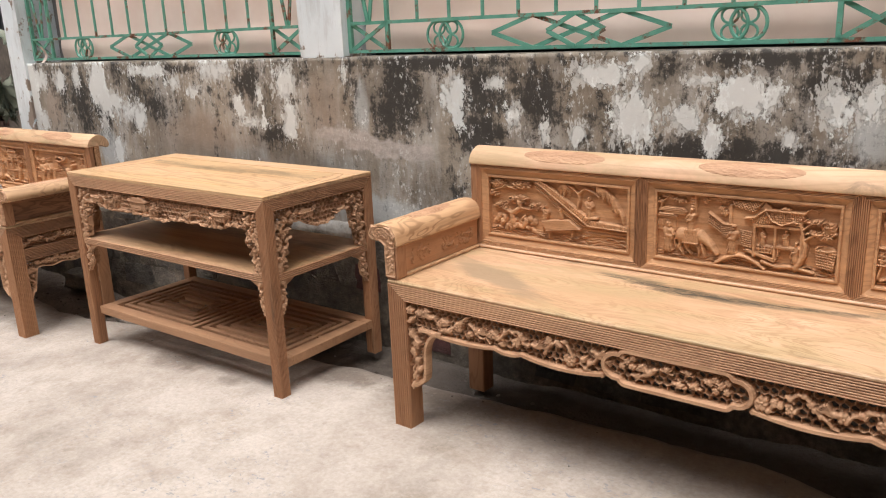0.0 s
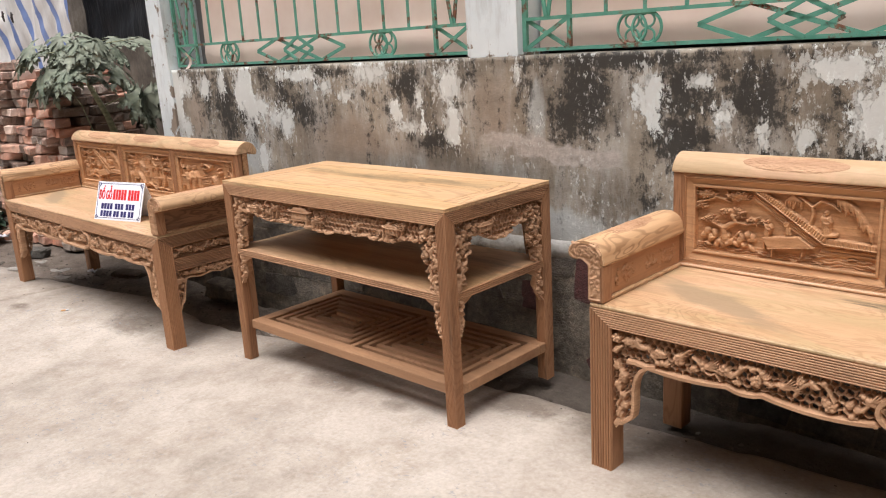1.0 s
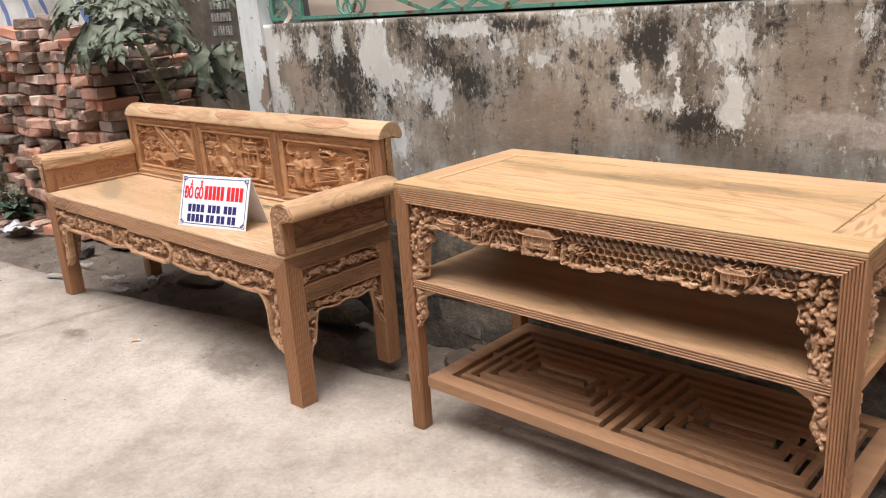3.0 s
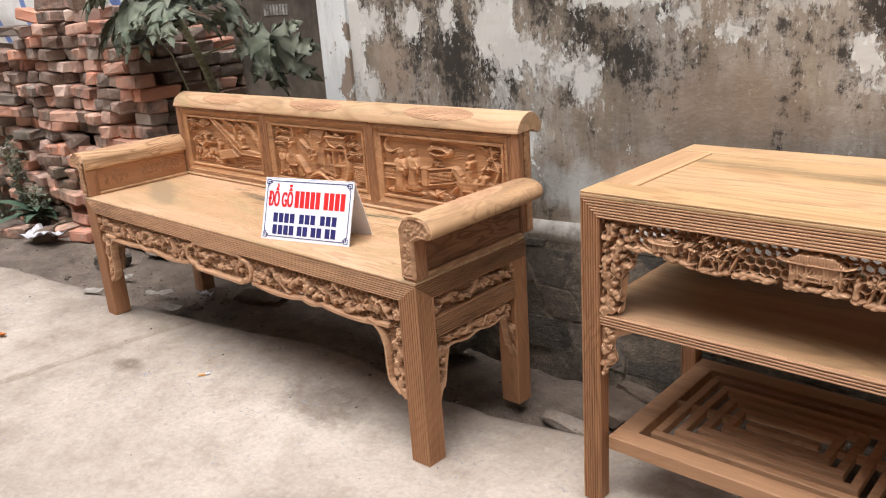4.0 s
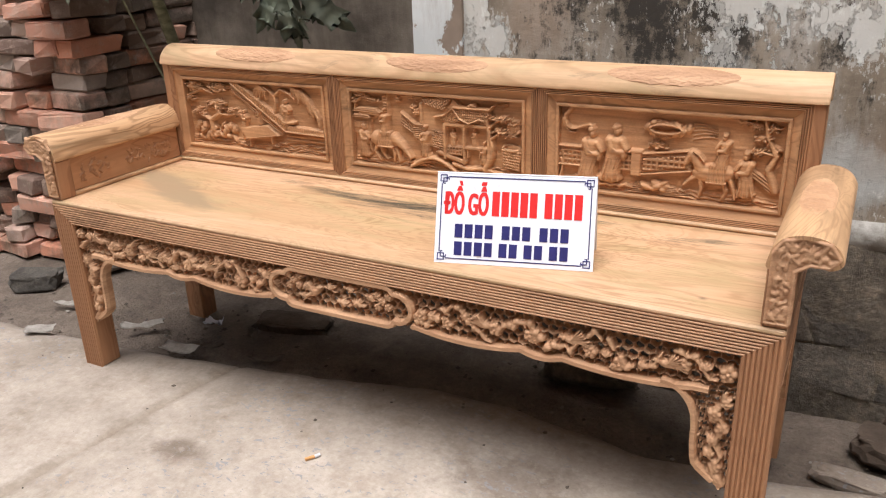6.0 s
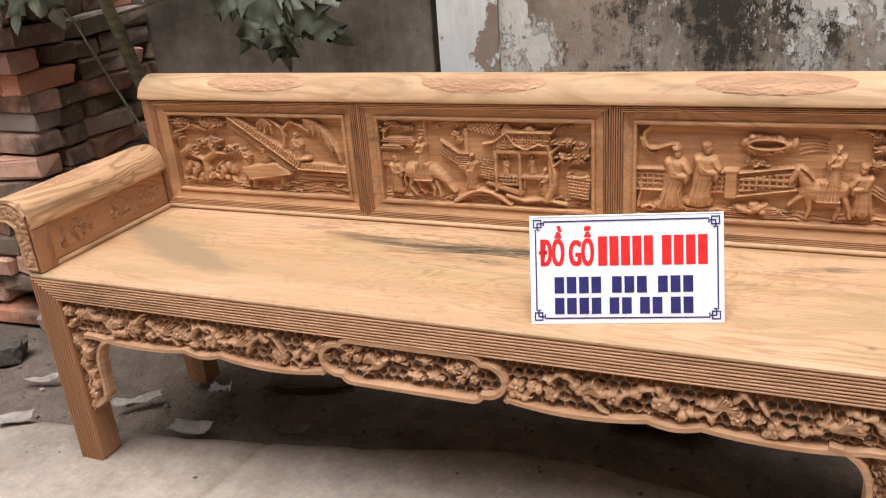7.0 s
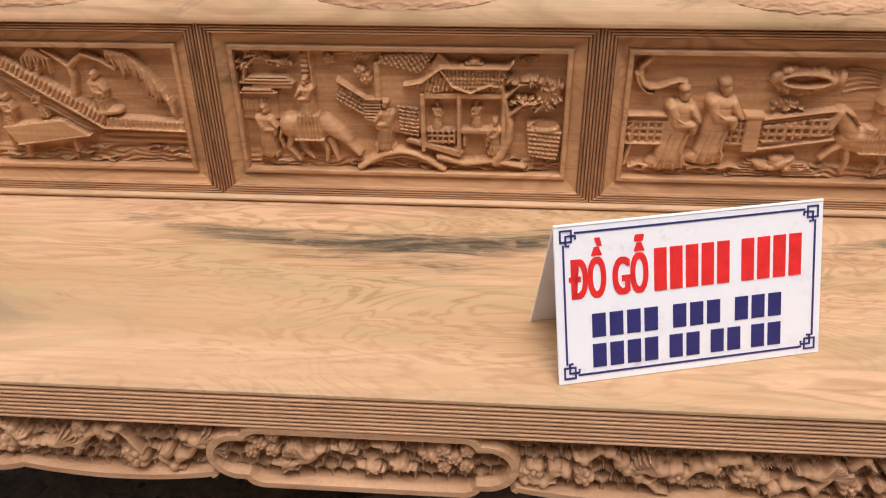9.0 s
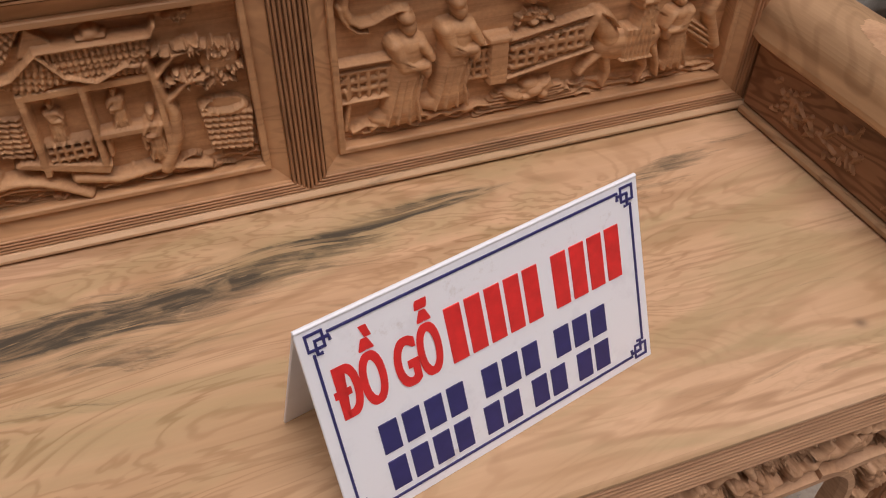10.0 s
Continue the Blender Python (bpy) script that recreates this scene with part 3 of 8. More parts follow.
class Relief(Carving):
    """A deep panel carving, drawn in millimetres: forms with steep sides and rounded tops."""

    def mm(self, *q):
        return [(a * MM, b * MM) for a, b in q]

    def line(self, r, h, *q, r1=None):
        self.branch(self.mm(*q), r * MM, h * MM, r1 * MM if r1 else None)

    def flat(self, h, *q, ribs=0.0, way=(1, 0), rows=0.0):
        self.slab(self.mm(*q), h * MM, ribs * MM, way, rows * MM)

    def blob(self, x, z, rx, rz, h, turn=0.0):
        self.dome(x * MM, z * MM, rx * MM, rz * MM, h * MM, turn)

    def net(self, h, step, *q):
        self.lattice(self.mm(*q), h * MM, step * MM)

    def leaves(self, x, z, rx, rz, h, n=26):
        """A tuft of pointed leaves over a mound."""
        rng = self.rng
        self.blob(x, z, rx * 0.9, rz * 0.85, h * 0.62)
        for _ in range(n):
            a, q = rng.uniform(0, math.tau), math.sqrt(rng.random())
            px, pz, l = x + rx * q * math.cos(a), z + rz * q * math.sin(a), rng.uniform(4, 7)
            b = a + rng.uniform(-0.7, 0.7)
            self.line(2.1, h * rng.uniform(0.75, 1.05), (px, pz), (px + l * math.cos(b), pz + l * 0.7 * math.sin(b)), r1=0.6)

    def robe(self, x, z, tall, h, lean=0.0, reach=1, seat=False):
        """A plain robed mass: skirt, folds, sleeves and a small round knob under a cap."""
        t = tall
        top = x + lean
        self.blob(x, z + 0.07 * t, 0.20 * t, 0.085 * t, h * 0.88)
        self.line(0.165 * t, h * 0.94, (x, z + 0.13 * t), (top, z + 0.62 * t), r1=0.135 * t)
        self.blob(top, z + 0.69 * t, 0.150 * t, 0.105 * t, h * 0.98)
        for k in (-1.3, -0.45, 0.5, 1.3):
            self.line(0.020 * t, h * 1.03, (x + k * 0.11 * t, z + 0.02 * t), (x + k * 0.075 * t + 0.3 * lean, z + 0.22 * t), (top + k * 0.08 * t, z + 0.42 * t), r1=0.008 * t)
        self.line(0.075 * t, h * 1.08, (top - reach * 0.11 * t, z + 0.71 * t), (top - reach * 0.05 * t, z + 0.52 * t), (top + reach * 0.13 * t, z + 0.52 * t), r1=0.060 * t)
        self.blob(top + reach * 0.14 * t, z + 0.47 * t, 0.055 * t, 0.095 * t, h * 1.04)
        self.line(0.055 * t, h * 1.04, (top + reach * 0.10 * t, z + 0.70 * t), (top + reach * 0.18 * t, z + 0.57 * t), r1=0.045 * t)
        for k in (0.0, 1.0):
            self.line(0.012 * t, h * 1.13, (top - reach * (0.10 - 0.05 * k) * t, z + (0.62 - 0.06 * k) * t), (top + reach * 0.06 * t, z + (0.52 - 0.03 * k) * t), r1=0.006 * t)
        if seat:
            self.line(0.085 * t, h, (x - 0.1 * t, z + 0.06 * t), (x + reach * 0.30 * t, z + 0.10 * t))
        self.blob(top + reach * 0.012 * t, z + 0.855 * t, 0.064 * t, 0.082 * t, h)
        self.blob(top - reach * 0.006 * t, z + 0.925 * t, 0.070 * t, 0.055 * t, h * 1.04)

    def ground(self, top, n):
        """Flowing bands of water and earth along the foot of the panel."""
        rng = self.rng
        self.waves(top * MM, 0.0045, int(top))
        for _ in range(n):
            x, z, l = rng.uniform(4, 470), rng.uniform(3, top), rng.uniform(12, 34)
            b = rng.uniform(-0.12, 0.16)
            pts = [(x + l * k / 5, z + l * k / 5 * b + 2.2 * math.sin(k * 0.9 + x)) for k in range(6)]
            self.line(2.0, rng.uniform(6.0, 9.0), *pts, r1=0.7)


def blank_panel(w, h, seed):
    c = Relief(*panel_grid(w, h))
    c.power = 0.30
    c.rng = random.Random(seed)
    c.h += 0.0008 * noise2(c.x, c.z, 45, seed) + 0.0006 * noise2(c.x * 0.3, c.z, 130, seed + 1)
    return c


def relief_garden(w, h):
    """Spreading pines on rocks, a long tiled roof running downhill, a low table and willows."""
    c = blank_panel(w, h, 3)
    rng = c.rng
    c.ground(26, 26)
    c.line(3.6, 10, (3, 142), (30, 150), (63, 163), (102, 152), r1=2.4)
    for q in (((30, 150), (24, 164)), ((63, 163), (52, 172)), ((80, 158), (110, 166))):
        c.line(2.2, 9, *q)
    c.line(10, 13, (88, 44), (84, 74), (118, 96), (108, 114), r1=6)
    c.line(5, 12, (84, 74), (60, 84), (42, 92), r1=3)
    c.line(4, 12, (118, 96), (150, 92), (174, 98), r1=2.4)
    for x, z, rx, rz in ((33, 171, 32, 13), (124, 171, 36, 13), (16, 136, 16, 8), (110, 121, 38, 13), (41, 97, 24, 11), (176, 103, 25, 11)):
        c.leaves(x, z, rx, rz, 14.5, int(rx * 1.3))
    for _ in range(34):
        c.blob(rng.uniform(18, 168), rng.uniform(22, 66), rng.uniform(6, 15), rng.uniform(5, 10), rng.uniform(8, 14), rng.uniform(0, 3))
    # the roof and the bank below it
    c.flat(7.5, (168, 186), (352, 58), (330, 52), (240, 110), (168, 160), ribs=9, way=(0.53, 0.85))
    c.flat(14, (176, 189), (200, 189), (367, 81), (356, 63), ribs=7.2, way=(0.85, -0.53))
    c.line(2.2, 16, (176, 187), (356, 64))
    c.flat(14, (356, 63), (366, 81), (484, 74), (484, 60), ribs=7.2)
    c.line(2.2, 16, (356, 63), (484, 60))
    c.flat(6, (340, 28), (356, 62), (484, 58), (484, 34), ribs=11, way=(0, 1))
    # low table
    c.flat(15, (194, 62), (212, 32), (332, 50), (293, 76))
    c.line(2, 16.5, (212, 32), (332, 50))
    for x, z in ((222, 22), (302, 34), (200, 40)):
        c.line(4, 12, (x, z - 12), (x, z + 12))
    c.robe(206, 58, 56, 14, 3, 1)
    c.robe(262, 74, 50, 11, -2, -1)
    c.robe(361, 82, 72, 14, -4, 1, True)
    # hanging boughs
    for k in range(7):
        x = 254 + 6.5 * k
        c.line(4.2, 11, (272, 188), (x, 170), (x - 2 + rng.uniform(-4, 4), 146 + 5 * (k % 3)), r1=1.2)
    c.line(6, 11, (318, 108), (325, 140), (322, 158), (345, 178), (372, 168), (392, 154), r1=2.6)
    c.line(3.4, 11, (322, 158), (300, 176), (288, 184))
    for k in range(34):
        x = 385 + 2.5 * k
        z = 186 - 0.012 * (x - 385) ** 2
        c.line(3.4, rng.uniform(10, 13.5), (x, z), (x + rng.uniform(0, 7), z - rng.uniform(18, 44)), r1=1.0)
    return c.x, c.z, c.h


def relief_village(w, h):
    """A tiled hall on posts, a humpback bridge, a basin under a tree, and a saddled mass before them."""
    c = blank_panel(w, h, 5)
    c.ground(22, 30)
    # houses behind
    c.flat(5, (-2, 78), (-2, 124), (56, 124), (56, 78))
    c.flat(8, (0, 92), (0, 112), (44, 112), (44, 92), ribs=5.5)
    c.flat(9, (20, 128), (20, 138), (84, 138), (84, 128))
    c.flat(11, (-2, 136), (18, 148), (74, 148), (88, 136), ribs=5, way=(0, 1))
    c.flat(12, (-2, 121), (6, 132), (46, 132), (62, 121), ribs=5, way=(0, 1))
    c.line(3.0, 10, (8, 138), (12, 160), (30, 176), (52, 172), (76, 168), r1=1.6)
    for x, z in ((20, 184), (34, 182), (8, 164), (48, 175), (62, 170), (76, 169)):
        c.leaves(x, z, 9, 6, 12, 9)
    # banner
    c.line(2.4, 11, (111, 190), (113, 128))
    c.flat(9, (96, 138), (96, 184), (109, 187), (109, 136), ribs=8, way=(0, 1))
    # saddled mass
    for q in (((72, 56), (66, 34), (82, 14)), ((86, 48), (92, 30), (104, 18)), ((118, 50), (126, 30), (124, 14)), ((132, 48), (138, 30), (142, 14))):
        c.line(6.5, 11, *q, r1=3.4)
    c.blob(98, 68, 40, 23, 16, -0.06)
    c.blob(72, 70, 18, 20, 16)
    c.line(15, 15, (126, 74), (146, 60), (160, 48), r1=9)
    c.line(8.5, 15, (158, 50), (176, 28), r1=5)
    c.line(4, 12, (62, 74), (54, 52), (58, 34), r1=2)
    c.flat(17.5, (80, 50), (84, 92), (120, 92), (124, 50), ribs=5.5)
    c.line(2, 19, (80, 52), (124, 52))
    c.robe(102, 78, 76, 18, 0, -1)
    c.robe(34, 18, 90, 14, 0, 1)
    # garden wall
    c.flat(11, (150, 144), (194, 115), (192, 82), (145, 114), ribs=6, way=(0.5, 0.85), rows=7)
    c.flat(12, (184, 116), (214, 116), (214, 77), (188, 82), ribs=5, way=(0, 1))
    c.line(2.4, 13.5, (150, 144), (192, 116), (214, 116))
    c.line(2.6, 9, (150, 184), (176, 186), (204, 184))
    for x, z in ((184, 156), (176, 182), (192, 183), (140, 176), (192, 146)):
        c.blossom(x * MM, z * MM, 0.010, 0.012, x)
    # the hall
    c.flat(6, (206, 60), (206, 172), (330, 172), (330, 60))
    c.flat(11, (205, 117), (205, 172), (215, 172), (215, 117))
    c.flat(11.5, (236, 106), (270, 102), (270, 54), (240, 62), ribs=6, way=(0.15, 1), rows=9)
    c.flat(13, (214, 184), (300, 191), (274, 155), (212, 170), ribs=6.5, way=(0.86, 0.5), rows=6.5)
    c.flat(9, (300, 190), (322, 168), (284, 158))
    c.flat(15, (255, 138), (300, 163), (326, 132), (282, 126), ribs=5.6, way=(0.9, -0.2), rows=6.5)
    c.flat(15.5, (304, 166), (400, 166), (392, 130), (326, 132), ribs=5.6, rows=6.5)
    c.line(3, 17.5, (302, 167), (402, 167), (408, 176), r1=2.2)
    c.line(2.6, 18, (250, 140), (276, 145), (303, 166))
    c.line(2.6, 18, (303, 164), (320, 140), (346, 130), (374, 142), (386, 140), r1=2)
    c.blob(352, 174, 9, 6, 14)
    c.line(2.2, 13, (340, 172), (364, 172))
    for x in (272, 326, 392):
        c.flat(14, (x, 34), (x, 128), (x + 8, 128), (x + 8, 34))
    c.flat(13, (272, 118), (272, 128), (398, 130), (398, 120))
    c.h = np.where((c.x > 0.281) & (c.x < 0.325) & (c.z > 0.07) & (c.z < 0.117), np.minimum(c.h, 0.001), c.h)
    c.h = np.where((c.x > 0.335) & (c.x < 0.391) & (c.z > 0.07) & (c.z < 0.117), np.minimum(c.h, 0.001), c.h)
    c.robe(297, 66, 48, 9, 0, 1)
    c.robe(356, 70, 48, 10, 0, -1)
    c.net(12, 8.5, (281, 46), (281, 68), (325, 68), (325, 46))
    c.flat(13, (332, 64), (332, 73), (380, 73), (380, 64))
    for x in (338, 372):
        c.line(3.4, 11, (x, 44), (x, 64))
    c.flat(13, (246, 50), (256, 56), (338, 36), (332, 24))
    c.robe(384, 28, 62, 14, 0, -1)
    # bridge and bank
    for r, z in ((5.5, 31), (3.0, 22)):
        c.line(r, 15 if z > 25 else 12, *[(176 + 13 * t, 4 + (z - 2) * math.sin(math.pi * t / 10)) for t in range(11)])
    c.robe(217, 33, 86, 15, 3, -1)
    c.line(7, 13, (300, 24), (340, 14), (380, 20), (430, 10), r1=4)
    # tree, basin
    c.line(9, 15, (386, 18), (404, 52), (406, 80), (398, 112), (392, 140), r1=4)
    c.line(4.5, 15, (404, 96), (424, 112), (446, 116), r1=2.6)
    c.line(3.6, 14, (398, 122), (418, 142), (440, 146), r1=2)
    for x, z, rx, rz in ((460, 128, 22, 22), (424, 114, 16, 10), (392, 146, 20, 10), (434, 148, 14, 7), (452, 108, 18, 9)):
        c.leaves(x, z, rx, rz, 16, int(rx * 1.2))
    c.leaves(432, 178, 14, 6, 10, 10)
    c.flat(14, (434, 30), (430, 80), (484, 70), (478, 22), ribs=7, way=(0.1, 1), rows=7)
    c.blob(456, 76, 26, 9, 15, -0.15)
    hollow = ((c.x - 0.456) / 0.019) ** 2 + ((c.z - 0.079) / 0.006) ** 2 < 1
    c.h = np.where(hollow, 0.006, c.h)
    return c.x, c.z, c.h


def relief_fence(w, h):
    """A fretted garden fence with clouds, rocks, two robed masses and a saddled one."""
    c = blank_panel(w, h, 9)
    rng = c.rng
    c.ground(24, 24)
    # fence
    c.flat(6, (0, 52), (0, 100), (90, 100), (90, 52))
    c.net(9, 11, (0, 56), (0, 90), (80, 90), (80, 56))
    c.net(9, 11, (140, 52), (140, 92), (172, 92), (172, 52))
    c.flat(8, (192, 46), (192, 96), (300, 112), (300, 64), ribs=7, way=(-0.15, 1))
    c.net(11, 12, (196, 56), (196, 86), (296, 102), (296, 72))
    for q in (((0, 98), (84, 98)), ((136, 96), (172, 96)), ((194, 95), (300, 111)), ((194, 48), (300, 66)), ((0, 54), (84, 54))):
        c.line(2.6, 12, *q)
    c.flat(14, (170, 44), (170, 102), (193, 102), (193, 44))
    c.flat(15, (167, 96), (167, 104), (196, 104), (196, 96))
    c.flat(9, (392, 92), (400, 100), (476, 52), (464, 34), ribs=6, way=(0.55, 0.83))
    # clouds
    c.line(6, 11, (28, 188), (22, 178), (14, 170), (13, 158), (18, 146), (28, 139), (42, 140), (56, 146), (68, 150), (80, 149), r1=2.2)
    c.line(4, 10, (8, 160), (10, 150), (16, 140), (24, 132), (36, 130), r1=1.6)
    for k in range(26):
        a = k * math.tau / 26
        w = 1 + 0.16 * math.sin(3 * a + 1) + 0.10 * math.sin(7 * a)
        c.blob(242 + 40 * w * math.cos(a), 153 + 14 * w * math.sin(a), rng.uniform(6, 12), rng.uniform(5, 8), 9 + 3 * math.sin(k * 2.3), a + 1.2)
    ring = [(242 + 34 * math.cos(k * 0.35), 154 + 10 * math.sin(k * 0.35)) for k in range(19)]
    c.line(3, 14, *ring)
    c.leaves(226, 116, 22, 9, 9, 22)
    for k in range(5):
        pts = [(300 + 12 * t, 134 + 7 * k + 8 * math.sin(0.5 * t + 0.3 * k)) for t in range(5)]
        c.line(2.0, 2.6, *pts, r1=1.0)
    # robed masses
    for x, z, t, lean, way in ((68, 17, 134, 10, 1), (124, 26, 134, 10, 1)):
        c.blob(x - 4, z + 6, 32, 12, 13)
        c.robe(x, z, t, 17, lean, way)
    for k in range(7):
        x = 12 + 22 * k
        c.line(4, 10, (x, 14), (x + 14, 20 + 3 * math.sin(k)), (x + 32, 15), r1=1.6)
    c.leaves(8, 70, 10, 16, 10, 12)
    c.line(4, 11, (4, 20), (10, 50), (6, 68), r1=2.6)
    # rock in the stream
    for _ in range(12):
        c.blob(222 + rng.uniform(-22, 24), 24 + rng.uniform(-7, 9), rng.uniform(7, 14), rng.uniform(4, 8), rng.uniform(10, 14), rng.uniform(-0.5, 0.5))
    for k in range(6):
        c.line(1.8, 8, (160 + 5 * k, 6 + 4.4 * k), (212, 5 + 4.4 * k))
        c.line(1.8, 8, (240, 5 + 3.6 * k), (292 - 5 * k, 6 + 3.6 * k))
    # saddled mass
    for q in (((322, 52), (326, 30), (322, 12)), ((312, 56), (296, 44), (288, 34)), ((368, 52), (376, 30), (370, 10)), ((384, 54), (392, 34), (396, 14))):
        c.line(6.5, 11, *q, r1=3.4)
    c.blob(348, 66, 46, 22, 16, 0.05)
    c.line(14, 15, (322, 76), (310, 94), (300, 106), r1=9)
    c.line(8, 15, (300, 108), (290, 84), r1=5)
    c.line(3, 16.5, (306, 112), (318, 104), (328, 92))
    c.flat(17.5, (336, 46), (338, 88), (372, 88), (376, 46), ribs=5.5)
    c.line(2, 19, (336, 48), (376, 48))
    c.robe(362, 76, 82, 18, 4, -1)
    c.robe(416, 20, 104, 15, -4, -1)
    # tree at the side
    c.line(8, 12, (474, 40), (456, 84), (470, 116), (450, 150), (442, 186), r1=4)
    c.line(4, 12, (470, 116), (440, 122), (424, 114), r1=2)
    for x, z in ((430, 118), (462, 130), (424, 176), (456, 172), (402, 182), (440, 150)):
        c.leaves(x, z, 15, 9, 13, 16)
    return c.x, c.z, c.h


def crest_point(t):
    """Cross-section of the rolled top rail: (y, z) as t runs from its lower front edge over the top to its lip behind."""
    pts = [(0.435, 0.766), (0.4355, 0.774), (0.442, 0.789), (0.453, 0.802), (0.468, 0.812), (0.487, 0.819), (0.508, 0.817), (0.530, 0.804), (0.545, 0.782), (0.546, 0.766), (0.538, 0.756), (0.526, 0.758)]
    f = min(max(t, 0.0), 0.9999) * (len(pts) - 1)
    i = int(f)
    a, b = pts[i], pts[i + 1]
    p, q = pts[max(i - 1, 0)], pts[min(i + 2, len(pts) - 1)]
    u = f - i
    out = []
    for k in (0, 1):
        out.append(0.5 * (2 * a[k] + (b[k] - p[k]) * u + (2 * p[k] - 5 * a[k] + 4 * b[k] - q[k]) * u * u + (3 * a[k] - p[k] - 3 * b[k] + q[k]) * u ** 3))
    return out


def bench_back(root):
    """Three framed relief panels under a rolled crest rail."""
    y = 0.440
    frame_top, frame_low = 0.766, SEAT
    xs = [0.012, 0.615, 1.192, 1.788]
    core = Geo().box(0.006, y + 0.0285, SEAT + 0.002, BL - 0.006, y + 0.055, 0.768, 0.002)
    part("back_board", core, wood_back, root)
    for a, b in ((0.006, 0.034), (BL - 0.034, BL - 0.006)):
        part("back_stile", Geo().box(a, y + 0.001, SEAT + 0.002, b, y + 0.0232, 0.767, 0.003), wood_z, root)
    crest = Geo()
    prof = [crest_point(k / 30) for k in range(31)] + [(0.505, 0.770), (0.470, 0.767)]
    m = len(prof)
    ends = (0.004, 0.008, BL - 0.008, BL - 0.004)
    vs, fs = [], []
    cy, cz = 0.49, 0.785
    for i, xx in enumerate(ends):
        k = 0.965 if i in (0, 3) else 1.0
        vs += [(xx, cy + (py - cy) * k, cz + (pz - cz) * k) for py, pz in prof]
    for i in range(3):
        fs += [(i * m + j, (i + 1) * m + j, (i + 1) * m + (j + 1) % m, i * m + (j + 1) % m) for j in range(m)]
    fs += [tuple(range(m)), tuple(range(3 * m, 4 * m))[::-1]]
    crest.add(vs, fs)
    crest_ob = part("crest_rail", crest, wood_x, root, "pale rolled crest rail")
    # oval shallow carvings on the crest
    rng = random.Random(21)
    for cx in (0.35, 0.915, 1.485):
        u, t = np.meshgrid(np.linspace(-1, 1, 90), np.linspace(-1, 1, 34), indexing="ij")
        ex = cx + u * 0.142
        r = 1 - u * u - t * t * (0.85 + 0.15 * u * u)
        c = Carving(ex, 0.5 + t * 0.03, 0.0)
        for _ in range(190):
            a, q = rng.uniform(0, math.tau), math.sqrt(rng.random()) * 0.93
            px, pz = cx + 0.142 * q * math.cos(a), 0.5 + 0.03 * q * math.sin(a)
            c.stick(px, pz, px + rng.uniform(-0.02, 0.02), pz + rng.uniform(-0.012, 0.012), 0.0021, 0.0017, 0.0010)
        h = np.where(r > 0, c.h, -0.002)
        h = np.where((r > 0) & (r < 0.04), 0.0002, h)
        vs = []
        for i in range(90):
            for j in range(34):
                s = 0.30 + 0.135 * t[i, j]
                py, pz = crest_point(s)
                ny, nz = py - 0.49, pz - 0.775
                l = math.hypot(ny, nz)
                d = float(h[i, j]) + 0.0004
                vs.append((float(ex[i, j]), py + ny / l * d, pz + nz / l * d))
        fs = [(i * 34 + j, (i + 1) * 34 + j, (i + 1) * 34 + j + 1, i * 34 + j + 1) for i in range(89) for j in range(33) if max(r[i, j], r[i + 1, j + 1], r[i + 1, j], r[i, j + 1]) > 0]
        g = Geo()
        g.add(vs, fs)
        part("oval_carving", g, wood_carved, crest_ob, "shallow oval carving", True)
    reliefs = (relief_garden, relief_village, relief_fence)
    for k in range(3):
        x0, x1 = xs[k] + (0.016 if k == 0 else 0), xs[k + 1] - (0.016 if k == 2 else 0)
        z0, z1 = frame_low + 0.012, frame_top
        wside, wtop = 0.020, 0.016
        fr = Geo()
        m = wside / wtop
        fr.beads((x0, y, z1), (1, 0, 0), (0, 0, -1), (0, -1, 0), x1 - x0, wtop, 4, m, m, 0.0055)
        fr.beads((x0, y, z0), (1, 0, 0), (0, 0, 1), (0, -1, 0), x1 - x0, wtop, 4, m, m, 0.0055)
        sides = [Geo().beads((q, y, z0), (0, 0, 1), (d, 0, 0), (0, -1, 0), z1 - z0, wside, 4, 1 / m, 1 / m, 0.0055) for q, d in ((x0, 1), (x1, -1))]
        # sloping band and inner bead
        a0, a1, b0, b1 = x0 + wside, x1 - wside, z0 + wtop, z1 - wtop

        def loop(ins, d):
            return [(a0 + ins, y + d, b0 + ins), (a1 - ins, y + d, b0 + ins), (a1 - ins, y + d, b1 - ins), (a0 + ins, y + d, b1 - ins)]
        rings = [loop(0, 0.002), loop(0.0005, 0.006), loop(0.018, 0.013), loop(0.0185, 0.008), loop(0.020, 0.0065), loop(0.0245, 0.0065), loop(0.026, 0.008), loop(0.0262, 0.030)]
        vs = [p for r in rings for p in r]
        fs = [(i * 4 + j, i * 4 + (j + 1) % 4, (i + 1) * 4 + (j + 1) % 4, (i + 1) * 4 + j) for i in range(len(rings) - 1) for j in range(4)]
        fr.add(vs, fs)
        pf = part("panel_frame", fr, wood_back, root, "grooved wooden panel frame")
        for side in sides:
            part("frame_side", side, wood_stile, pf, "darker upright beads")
        ins = 0.0255
        pw, ph = (a1 - a0) - 2 * ins, (b1 - b0) - 2 * ins
        px, pz, hh = reliefs[k](0.485, 0.19)
        px, pz = px / 0.485 * pw + a0 + ins, pz / 0.19 * ph + b0 + ins
        part("relief_panel", relief_geo(px, pz, 1.32 * hh + 0.0005 * noise2(px, pz, 170, 4, 2), y + 0.0265), wood_relief, pf, "deeply carved landscape relief panel", True)
    rail = Geo().box(0.02, y - 0.006, SEAT + 0.0005, BL - 0.02, y + 0.022, SEAT + 0.0115, 0.004)
    part("back_foot_rail", rail, wood_x, root)


